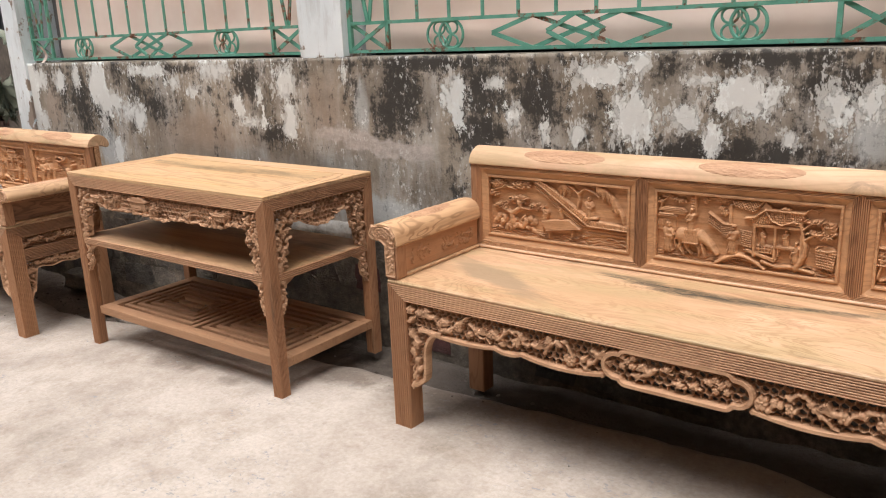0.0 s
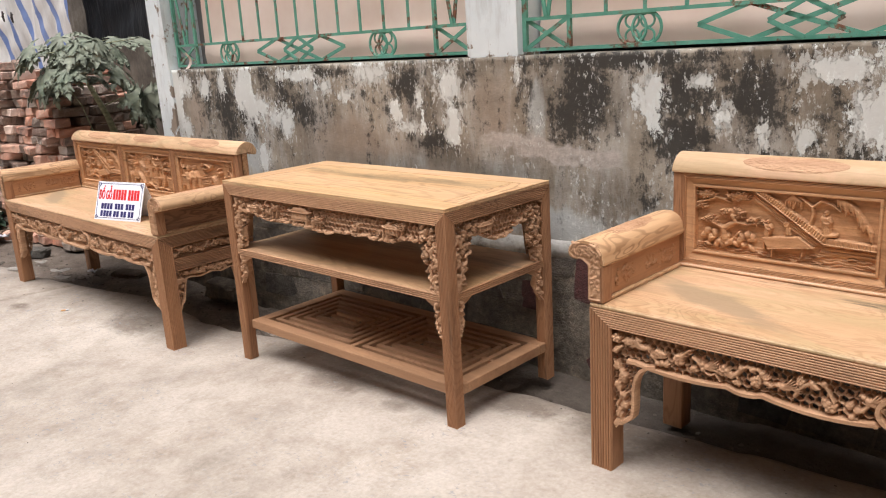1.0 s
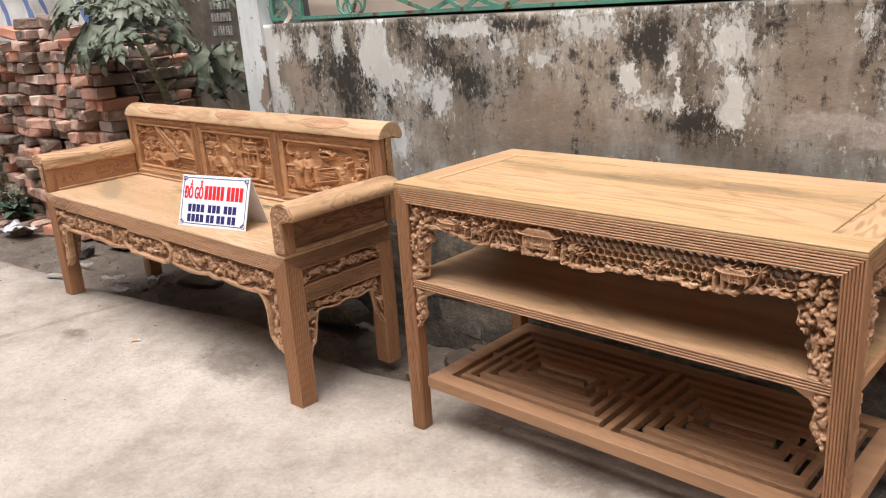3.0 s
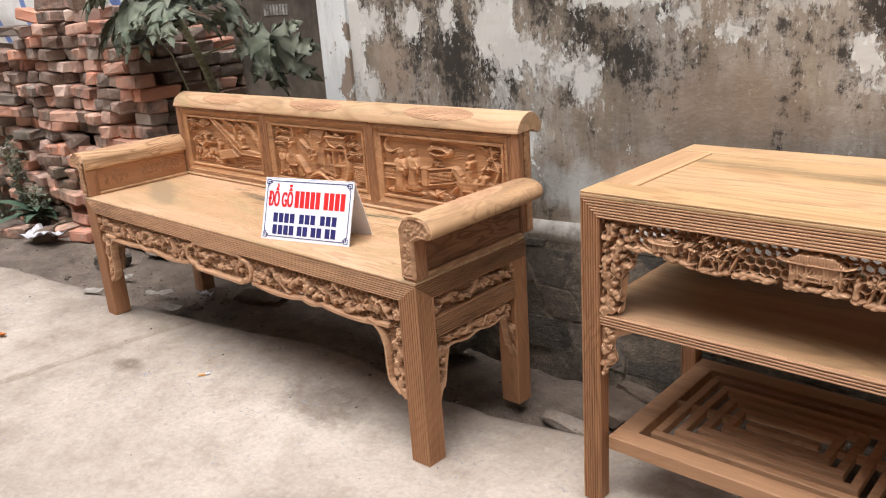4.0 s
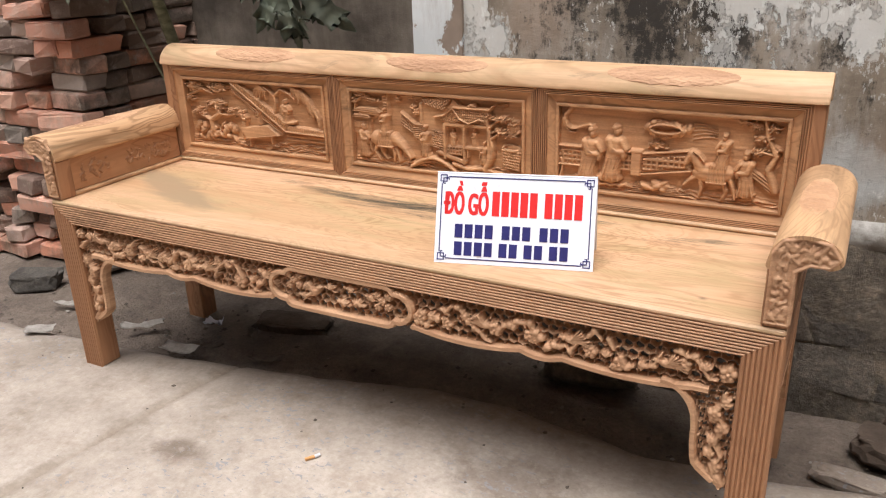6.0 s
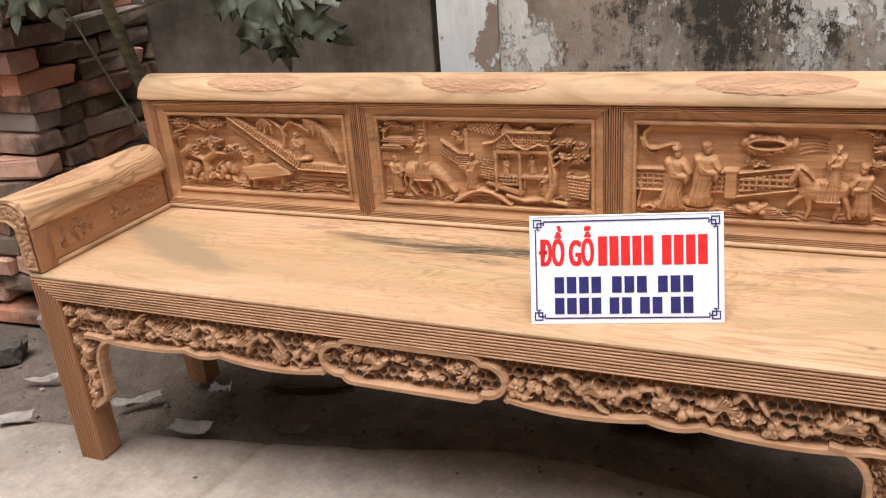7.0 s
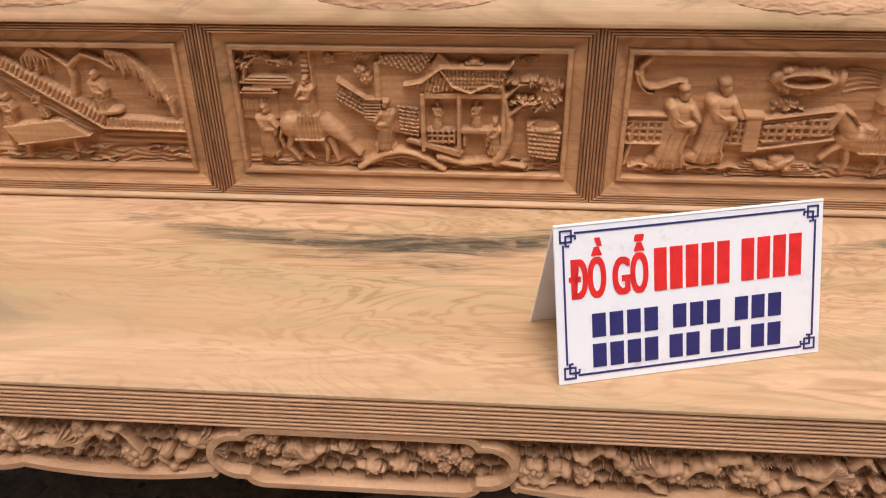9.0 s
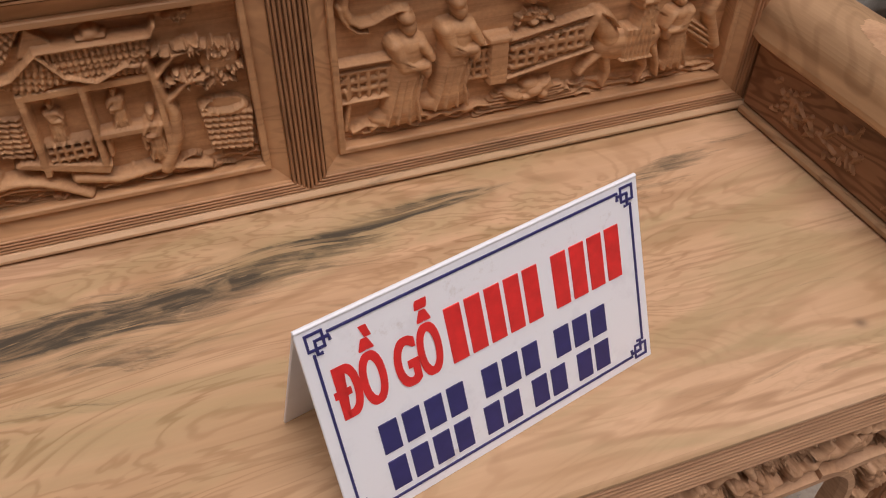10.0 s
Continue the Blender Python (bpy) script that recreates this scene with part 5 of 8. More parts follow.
    for ax, bx in ((x0 + b, cx - 0.011), (cx + 0.011, x1 - b)):
        ay, by = y0 + b, y1 - b
        k = 0
        while by - ay > 3 * w:
            ax, bx, ay, by = ax + gap, bx - gap, ay + gap, by - gap
            if by - ay < 2 * w:
                break
            for p in ((ax, ay, bx, ay + w), (ax, by - w, bx, by), (ax, ay + w, ax + w, by - w), (bx - w, ay + w, bx, by - w)):
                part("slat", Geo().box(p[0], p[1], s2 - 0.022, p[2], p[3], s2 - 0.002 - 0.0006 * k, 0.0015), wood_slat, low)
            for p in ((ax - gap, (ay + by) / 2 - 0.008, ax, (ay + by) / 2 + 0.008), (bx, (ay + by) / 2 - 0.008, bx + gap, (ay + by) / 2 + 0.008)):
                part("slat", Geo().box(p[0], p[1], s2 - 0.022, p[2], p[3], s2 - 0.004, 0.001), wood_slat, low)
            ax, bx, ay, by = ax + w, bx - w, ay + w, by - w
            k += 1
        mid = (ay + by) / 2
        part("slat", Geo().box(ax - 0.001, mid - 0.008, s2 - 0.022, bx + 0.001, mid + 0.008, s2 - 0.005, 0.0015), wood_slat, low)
    return root


table(pose(-2.388, 2.718, 0.024, 0, 0, 0.2))
bench_near = copy_thing(bench_far, pose(-0.758, 2.796, 0.033, 0, 0, -0.6))
tagged(bench_near, "pale raw wooden bench with carved back panels and an empty seat")


# ---- ground ----
def rise(x):
    """The lane sags between bench and table and climbs a little towards the near bench."""
    return 0.036 * smooth01((x + 3.0) / 1.9) - 0.006 - 0.036 * np.exp(-((x + 2.92) / 0.5) ** 2)


def lane_edge(x):
    """The broken edge of the concrete along the wall."""
    # drawn in past x = 0.2 so dark dirt fills the shaded floor there
    return 2.60 + 0.115 * (np.minimum(x, -2.5) + 6.06) + 0.068 * np.maximum(0.0, x + 2.5) + 0.075 * np.exp(-((x + 3.6) / 0.45) ** 2) - 0.10 * smooth01((x - 0.2) / 0.4)


def concrete_material():
    n = Nodes("worn concrete", 0.85)
    v = n.coords((1, 1, 1), world_space=True)
    big = n.noise(v, 1.3, 8, 0.66)
    col = n.ramp(big, (0.32, (0.265, 0.224, 0.182)), (0.47, (0.415, 0.357, 0.302)), (0.66, (0.525, 0.465, 0.402)))
    blot = n.ramp(n.noise(v, 3.4, 7, 0.7), (0.54, 0.0), (0.72, 1.0))
    col = n.mix(n.math("MULTIPLY", blot, 0.5), col, (0.33, 0.262, 0.20))
    wash = n.ramp(n.noise(v, 2.1, 6, 0.65), (0.5, 0.0), (0.75, 1.0))
    col = n.mix(n.math("MULTIPLY", wash, 0.3), col, (0.62, 0.545, 0.47))
    # dirt washed up along the edge by the wall, spread wider to paint in furniture shade
    sep = n.node("ShaderNodeSeparateXYZ")
    n.wire(v, sep.inputs[0])
    line = n.math("ADD", n.math("MULTIPLY_ADD", n.math("MINIMUM", sep.outputs[0], -2.5), 0.115, 3.297), n.math("MULTIPLY", n.math("MAXIMUM", n.math("ADD", sep.outputs[0], 2.5), 0.0), 0.068))
    off = n.math("SUBTRACT", sep.outputs[1], line)
    silt_shade = n.math("ADD", n.math("MULTIPLY_ADD", off, 1.8, 0.60), n.math("MULTIPLY_ADD", n.noise(v, 3.2, 8, 0.66), 1.7, -0.85))
    col = n.mix(n.math("MULTIPLY", n.ramp(silt_shade, (0.05, 0.0), (0.35, 0.45), (0.80, 1.0)), 0.85), col, n.ramp(n.noise(v, 12, 5, 0.65), (0.3, (0.19, 0.154, 0.124)), (0.7, (0.31, 0.258, 0.212))))
    rim = n.math("ADD", n.math("MULTIPLY_ADD", off, 5.0, 0.38), n.math("MULTIPLY_ADD", n.noise(v, 7, 8, 0.7), 1.8, -0.9))
    col = n.mix(n.math("MULTIPLY", n.ramp(rim, (0.1, 0.0), (0.75, 1.0)), 0.6), col, n.ramp(n.noise(v, 16, 6, 0.7), (0.35, (0.13, 0.103, 0.081)), (0.65, (0.22, 0.18, 0.146))))
    # brown stains, some of them painting shade beside the furniture into the colour
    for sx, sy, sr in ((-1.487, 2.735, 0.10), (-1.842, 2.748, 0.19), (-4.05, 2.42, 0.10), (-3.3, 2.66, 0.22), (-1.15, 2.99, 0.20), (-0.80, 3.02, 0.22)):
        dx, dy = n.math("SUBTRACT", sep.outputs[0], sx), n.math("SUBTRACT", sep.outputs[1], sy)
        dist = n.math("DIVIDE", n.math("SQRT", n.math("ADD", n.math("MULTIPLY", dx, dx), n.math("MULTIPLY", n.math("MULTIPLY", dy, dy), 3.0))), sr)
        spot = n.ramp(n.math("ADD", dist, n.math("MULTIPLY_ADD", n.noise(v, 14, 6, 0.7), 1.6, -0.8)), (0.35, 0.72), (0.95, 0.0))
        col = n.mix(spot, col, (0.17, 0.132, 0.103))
    seam = n.math("SUBTRACT", sep.outputs[0], n.math("MULTIPLY_ADD", sep.outputs[1], 0.13, -4.562))
    seam = n.math("ADD", n.math("ABSOLUTE", seam), n.math("MULTIPLY_ADD", n.noise(v, 9, 6, 0.7), 0.12, -0.06))
    col = n.mix(n.ramp(seam, (0.0, 0.75), (0.030, 0.0)), col, (0.26, 0.212, 0.165))
    grit = n.noise(v, 70, 4, 0.7)
    col = n.mix(0.55, col, n.ramp(grit, (0.3, (0.72, 0.70, 0.66)), (0.62, (1.06, 1.06, 1.06))), "MULTIPLY")
    mottle = n.noise(v, 8.5, 7, 0.72)
    col = n.mix(0.6, col, n.ramp(mottle, (0.34, (0.74, 0.69, 0.63)), (0.5, (1.0, 1.0, 1.0)), (0.68, (1.10, 1.10, 1.09))), "MULTIPLY")
    spots = n.ramp(n.noise(v, 26, 2, 0.5), (0.70, 0.0), (0.76, 1.0))
    col = n.mix(n.math("MULTIPLY", spots, 0.4), col, (0.24, 0.19, 0.15))
    patch = n.ramp(n.noise(v, 1.7, 3, 0.6), (0.44, 0.0), (0.58, 1.0))
    chips = n.ramp(n.noise(n.coords((1, 1.5, 1), world_space=True), 52, 4, 0.6, 0.6), (0.60, 0.0), (0.64, 1.0))
    col = n.mix(n.math("MULTIPLY", n.math("MULTIPLY", chips, patch), 0.8), col, (0.25, 0.25, 0.262))
    pale = n.ramp(n.noise(v, 33, 4, 0.6, 0.4), (0.60, 0.0), (0.66, 1.0))
    col = n.mix(n.math("MULTIPLY", pale, 0.15), col, (0.62, 0.57, 0.50))
    n.color(col)
    return n.bump(n.math("ADD", n.math("ADD", grit, n.math("MULTIPLY", big, 1.5)), n.math("MULTIPLY", chips, -1.0)), 0.3, 0.003).mat


def dirt_material():
    n = Nodes("damp dirt", 0.9)
    v = n.coords((1, 1, 1), world_space=True)
    col = n.ramp(n.noise(v, 6, 9, 0.74), (0.34, (0.105, 0.082, 0.064)), (0.5, (0.17, 0.135, 0.107)), (0.66, (0.25, 0.204, 0.165)))
    grit = n.noise(v, 90, 4, 0.7)
    col = n.mix(0.6, col, n.ramp(grit, (0.3, (0.6, 0.58, 0.55)), (0.65, (1.15, 1.12, 1.1))), "MULTIPLY")
    sep = n.node("ShaderNodeSeparateXYZ")
    n.wire(v, sep.inputs[0])
    # darkens towards the near bench: the shade under it, put into the colour
    bench_shade = n.ramp(n.math("ADD", n.math("MULTIPLY_ADD", sep.outputs[0], 0.8, 1.7), n.math("MULTIPLY_ADD", n.noise(v, 3, 5, 0.65), 0.8, -0.4)), (0.0, 0.0), (1.0, 1.0))
    col = n.mix(n.math("MULTIPLY", bench_shade, 0.75), col, n.ramp(n.noise(v, 14, 6, 0.7), (0.35, (0.048, 0.039, 0.032)), (0.65, (0.105, 0.087, 0.071))))
    n.color(col)
    return n.bump(n.math("ADD", grit, n.math("MULTIPLY", n.noise(v, 22, 7, 0.7), 2.5)), 0.8, 0.014).mat


concrete, dirt = concrete_material(), dirt_material()


def grid_geo(xs, ys, zfun):
    X, Y = np.meshgrid(xs, ys, indexing="ij")
    Z = zfun(X, Y)
    idx = np.arange(X.size).reshape(X.shape)
    g = Geo()
    g.v = np.stack([X, Y, Z], -1).reshape(-1, 3).tolist()
    g.f = np.stack([idx[:-1, :-1], idx[1:, :-1], idx[1:, 1:], idx[:-1, 1:]], -1).reshape(-1, 4).tolist()
    return g


far = [2.0 * 1.6 ** k for k in range(12)]
xs = np.array([-8.0 - f for f in far[::-1]] + list(np.arange(-8.0, 2.0, 0.05)) + [2.0 + f for f in far])
ys = np.array([2.0 - f for f in far[::-1]] + list(np.arange(2.0, 4.6, 0.04)) + [4.6 + f for f in far])


def ground_z(X, Y):
    near = ((X > -8) & (X < 2) & (Y > 2.4)).astype(float)
    return rise(X) - 0.045 + near * (0.020 * noise2(X, Y, 2.3, 3, 4) + 0.016 * noise2(X, Y, 11, 5, 3))


tagged(part("ground", grid_geo(xs, ys, ground_z), dirt, None, "", True), "dark damp dirt strip with grit beside the lane, painted darker where the near bench shades it", "ground", "", "structure")

gx = np.unique(np.concatenate([np.arange(-14, 8.01, 0.04), -4.25 + np.array([-0.03, -0.016, -0.008, 0.0, 0.008, 0.016, 0.03])]).round(4))
edge = lane_edge(gx) + 0.022 * noise2(gx, gx * 0, 1.7, 4, 4) + 0.022 * noise2(gx, gx * 0, 9, 6, 3)
rows = [0.0, 0.012, 0.05, 0.2, 0.35, 0.5, 0.75, 1.0, 1.5, 2.0, 4.0, 7.0]


def slab_point(x, e, r):
    """The slab's surface, with a worn joint running across it near x = -4.25."""
    y = e - r
    near = max(0.0, 1 - abs(x + 4.25) / 0.6)
    dip = 0.006 * max(0.0, 1 - (abs(x + 4.25) / 0.016) ** 2)
    z = float(rise(x)) - {0.0: 0.034, 0.012: 0.020, 0.05: 0.006}.get(r, 0.0) + 0.003 * float(noise2(np.array(x), np.array(y), 0.8, 2, 2)) - dip
    return (x + near * 0.13 * max(y - 2.4, -0.8), y, z)


slab = Geo()
slab.v = [slab_point(float(x), float(e), r) for x, e in zip(gx, edge) for r in rows]
k = len(rows)
slab.f = [(i * k + j, i * k + j + 1, (i + 1) * k + j + 1, (i + 1) * k + j) for i in range(len(gx) - 1) for j in range(k - 1)]
base = len(slab.v)
slab.v += [(float(x), float(e) + 0.006, float(rise(x)) - 0.09) for x, e in zip(gx, edge)]
slab.f += [(i * k, (i + 1) * k, base + i + 1, base + i) for i in range(len(gx) - 1)]
lane = tagged(part("pavement", slab, concrete, None, "", True), "worn pale concrete lane with dusty stains and shade painted near the furniture", "pavement", "", "structure")

# ---- the house front: plinth, wall, pillars, windows ----
SLOPE = math.atan(0.030)


def on_wall(u, d, z):
    """A point u along the house front, d behind its face."""
    return (-3.67 + (u + 3.67) * math.cos(SLOPE) - d * math.sin(SLOPE), 3.292 + (u + 3.67) * math.sin(SLOPE) + d * math.cos(SLOPE), z)


SILL = 1.145


def plinth_top(u):
    return 0.436 + 0.032 * (u + 2.7)


# where flakes of pale wash still cling: (along, height, half width, half height), house end first
PAINT = [(-3.69, 0.95, 0.05, 0.5), (-3.60, 1.06, 0.066, 0.061), (-3.41, 1.05, 0.048, 0.051), (-3.06, 1.05, 0.063, 0.114), (-3.01, 0.95, 0.08, 0.082), (-2.66, 1.10, 0.126, 0.028), (-2.46, 1.05, 0.036, 0.037), (-2.16, 1.10, 0.109, 0.042),
         (-2.33, 1.01, 0.047, 0.033), (-1.74, 1.04, 0.062, 0.08), (-1.73, 0.90, 0.048, 0.082), (-1.95, 0.88, 0.10, 0.028), (-2.02, 0.93, 0.032, 0.043), (-2.76, 0.88, 0.05, 0.08), (-1.42, 1.09, 0.017, 0.062), (-1.90, 0.99, 0.016, 0.055)]
PAINT_B = [(-0.35, 1.08, 0.10, 0.044), (-0.25, 0.95, 0.078, 0.098), (-0.08, 0.95, 0.062, 0.047), (0.09, 1.02, 0.10, 0.058), (0.0, 0.89, 0.033, 0.055), (-0.91, 1.01, 0.053, 0.098), (-0.74, 1.05, 0.038, 0.019), (-0.66, 0.94, 0.029, 0.051),
           (-0.54, 0.89, 0.014, 0.05), (-0.43, 0.89, 0.033, 0.037), (0.31, 1.0, 0.033, 0.06), (0.21, 0.90, 0.025, 0.031), (0.42, 1.01, 0.04, 0.058), (-0.21, 1.11, 0.04, 0.022), (-0.03, 1.06, 0.065, 0.016)]
PAINT_C = [(-3.62, 0.84, 0.06, 0.064), (-3.26, 1.07, 0.034, 0.071), (-2.93, 0.96, 0.055, 0.045), (-2.84, 0.90, 0.05, 0.05), (-3.12, 1.02, 0.02, 0.10), (-3.05, 0.84, 0.03, 0.083), (-2.04, 0.96, 0.03, 0.035), (-2.97, 0.70, 0.05, 0.07), (-2.73, 0.90, 0.03, 0.062)]
MOLD = [(-1.15, 0.98, 0.115, 0.15), (-0.58, 1.01, 0.10, 0.12), (-0.14, 1.10, 0.05, 0.055), (0.28, 1.04, 0.05, 0.07), (0.38, 1.04, 0.05, 0.07), (-0.78, 1.03, 0.10, 0.11), (0.0, 0.84, 0.36, 0.06), (-0.78, 0.88, 0.12, 0.08), (0.15, 1.12, 0.22, 0.03),
        (-3.25, 0.95, 0.10, 0.20), (-2.78, 1.02, 0.08, 0.094), (-2.62, 0.94, 0.101, 0.078), (-2.42, 1.11, 0.16, 0.022), (-1.98, 1.05, 0.083, 0.069), (-1.84, 0.83, 0.119, 0.056), (-3.07, 0.93, 0.09, 0.14), (-2.81, 0.86, 0.05, 0.077), (-3.39, 1.02, 0.05, 0.09), (-0.95, 1.12, 0.5, 0.025)]
SMEAR = [(-1.49, 0.85, 0.10, 0.026), (-1.35, 0.82, 0.09, 0.030), (-1.21, 0.80, 0.10, 0.030), (-1.09, 0.795, 0.082, 0.030)]
# bare patches of brown render, and thin bluish wash low on the wall
BARE = [(-1.53, 0.97, 0.11, 0.13), (-2.38, 0.80, 0.33, 0.12), (-3.52, 0.91, 0.09, 0.126), (-2.45, 0.62, 0.4, 0.08), (-1.75, 0.66, 0.3, 0.08)]
WASH = [(-1.33, 0.95, 0.047, 0.12), (-1.25, 0.55, 0.22, 0.07), (-2.75, 0.56, 0.26, 0.08), (-3.04, 0.72, 0.08, 0.11), (0.42, 0.90, 0.06, 0.07), (-0.85, 0.56, 0.2, 0.07), (-3.50, 0.56, 0.2, 0.08), (-1.9, 0.52, 0.3, 0.05)]


def blobs(u, z, spots):
    m = np.zeros_like(u)
    for cu, cz, su, sz in spots:
        m = np.maximum(m, np.exp(-(((u - cu) / su) ** 2 + ((z - cz) / sz) ** 2) * 0.9))
    return m


def wall_material():
    n = Nodes("peeling lime-washed render", 0.9)
    v = n.coords((1, 1, 1), world_space=True)
    drip = n.coords((3.2, 3.2, 0.8), world_space=True)
    att_p = n.node("ShaderNodeAttribute")
    att_p.attribute_name = "paint"
    att_m = n.node("ShaderNodeAttribute")
    att_m.attribute_name = "mold"
    render_col = n.ramp(n.noise(v, 2.2, 8, 0.66), (0.30, (0.15, 0.124, 0.094)), (0.48, (0.32, 0.27, 0.208)), (0.68, (0.48, 0.425, 0.345)))
    speck = n.noise(v, 60, 6, 0.75)
    render_col = n.mix(0.6, render_col, n.ramp(speck, (0.3, (0.6, 0.58, 0.56)), (0.66, (1.15, 1.13, 1.1))), "MULTIPLY")
    # old thin wash that still clings
    haze = n.ramp(n.noise(drip, 2.6, 8, 0.74), (0.45, 0.0), (0.63, 1.0))
    render_col = n.mix(n.math("MULTIPLY", haze, 0.52), render_col, (0.58, 0.57, 0.54))
    att_w = n.node("ShaderNodeAttribute")
    att_w.attribute_name = "wash"
    thin = n.ramp(n.math("ADD", att_w.outputs["Fac"], n.math("MULTIPLY_ADD", n.noise(drip, 5, 7, 0.7), 1.5, -0.75)), (0.34, 0.0), (0.72, 1.0))
    render_col = n.mix(n.math("MULTIPLY", thin, 0.75), render_col, (0.50, 0.525, 0.51))
    att_b = n.node("ShaderNodeAttribute")
    att_b.attribute_name = "bare"
    naked = n.ramp(n.math("ADD", att_b.outputs["Fac"], n.math("MULTIPLY_ADD", n.noise(v, 6, 7, 0.7), 1.4, -0.7)), (0.30, 0.0), (0.70, 1.0))
    render_col = n.mix(n.math("MULTIPLY", naked, 0.7), render_col, n.ramp(n.noise(v, 9, 6, 0.7), (0.35, (0.24, 0.185, 0.138)), (0.65, (0.37, 0.29, 0.222))))
    # soft brown damp stains
    damp = n.ramp(n.math("ADD", n.noise(v, 3.1, 6, 0.62), n.math("MULTIPLY", att_m.outputs["Fac"], 0.12)), (0.49, 0.0), (0.66, 1.0))
    render_col = n.mix(n.math("MULTIPLY", damp, 0.75), render_col, (0.15, 0.126, 0.095))
    # fine cracks, mostly level, in patches
    push = n.node("ShaderNodeTexNoise", Scale=6.0, Detail=4.0)
    n.wire(v, push.inputs["Vector"])
    shift = n.tree.nodes.new("ShaderNodeVectorMath")
    shift.operation = "MULTIPLY_ADD"
    n.wire(push.outputs["Color"], shift.inputs[0])
    shift.inputs[1].default_value = (0.14, 0.14, 0.14)
    n.wire(n.coords((0.75, 0.75, 1.3), world_space=True), shift.inputs[2])
    cell = n.tree.nodes.new("ShaderNodeTexVoronoi")
    cell.feature = "DISTANCE_TO_EDGE"
    cell.inputs["Scale"].default_value = 13.0
    n.wire(shift.outputs[0], cell.inputs["Vector"])
    crack = n.math("MULTIPLY", n.ramp(cell.outputs["Distance"], (0.0, 1.0), (0.008, 0.0)), n.ramp(n.noise(v, 2.3, 3, 0.6), (0.56, 0.0), (0.62, 1.0)))
    render_col = n.mix(n.math("MULTIPLY", crack, 0.4), render_col, (0.06, 0.05, 0.04))
    # black growth that runs down and breaks into specks
    grow = n.math("ADD", n.math("MULTIPLY", att_m.outputs["Fac"], 0.86), n.math("MULTIPLY_ADD", n.noise(drip, 4.2, 9, 0.78), 2.9, -1.46))
    grow = n.math("ADD", grow, n.math("MULTIPLY_ADD", n.noise(v, 30, 6, 0.8), 2.8, -1.42))
    black = n.ramp(grow, (0.14, 0.0), (0.58, 1.0))
    col = n.mix(n.math("MULTIPLY", black, 0.92), render_col, (0.030, 0.027, 0.023))
    col = n.mix(n.math("MULTIPLY", thin, 0.45), col, (0.50, 0.51, 0.49))
    # a trowelled smear of newer mortar
    att_s = n.node("ShaderNodeAttribute")
    att_s.attribute_name = "smear"
    new_mortar = n.ramp(n.math("ADD", att_s.outputs["Fac"], n.math("MULTIPLY_ADD", n.noise(v, 16, 6, 0.7), 1.4, -0.7)), (0.18, 0.0), (0.42, 1.0))
    col = n.mix(n.math("MULTIPLY", new_mortar, 0.9), col, n.ramp(n.noise(v, 40, 5, 0.7), (0.3, (0.34, 0.295, 0.255)), (0.65, (0.56, 0.50, 0.45))))
    # flakes of pale wash, large sheets and small crumbs
    flake = n.math("ADD", n.math("MULTIPLY", att_p.outputs["Fac"], 1.08), n.math("MULTIPLY_ADD", n.noise(n.coords((1.7, 1.7, 0.72), world_space=True), 7.0, 10, 0.76), 3.9, -2.20))
    flake = n.math("ADD", flake, n.math("MULTIPLY_ADD", n.noise(v, 38, 7, 0.8), 2.4, -1.18))
    chip = n.ramp(flake, (0.34, 0.0), (0.44, 1.0))
    tone = n.ramp(n.noise(v, 7, 6, 0.65), (0.35, (0.70, 0.72, 0.69)), (0.6, (0.86, 0.885, 0.85)))
    tone = n.mix(n.math("MULTIPLY", n.ramp(n.noise(drip, 8, 6, 0.75), (0.48, 0.0), (0.74, 1.0)), 0.22), tone, (0.33, 0.30, 0.27))
    col = n.mix(chip, col, tone)
    # salt-like crumbs of wash, thicker round the flakes
    salt = n.math("ADD", n.math("MULTIPLY", att_p.outputs["Fac"], 0.30), n.math("MULTIPLY", n.noise(drip, 2.3, 6, 0.7), 0.55))
    salt = n.math("ADD", salt, n.noise(n.coords((1, 1, 0.55), world_space=True), 75, 5, 0.72))
    col = n.mix(n.math("MULTIPLY", n.ramp(salt, (0.875, 0.0), (0.95, 1.0)), 0.75), col, (0.66, 0.66, 0.62))
    n.color(col)
    hgt = n.math("ADD", n.math("MULTIPLY", chip, 1.0), n.math("MULTIPLY", speck, 0.5))
    hgt = n.math("SUBTRACT", n.math("ADD", hgt, n.math("MULTIPLY", n.noise(v, 11, 5, 0.6), 1.6)), n.math("MULTIPLY", crack, 0.3))
    return n.bump(hgt, 0.8, 0.004).mat


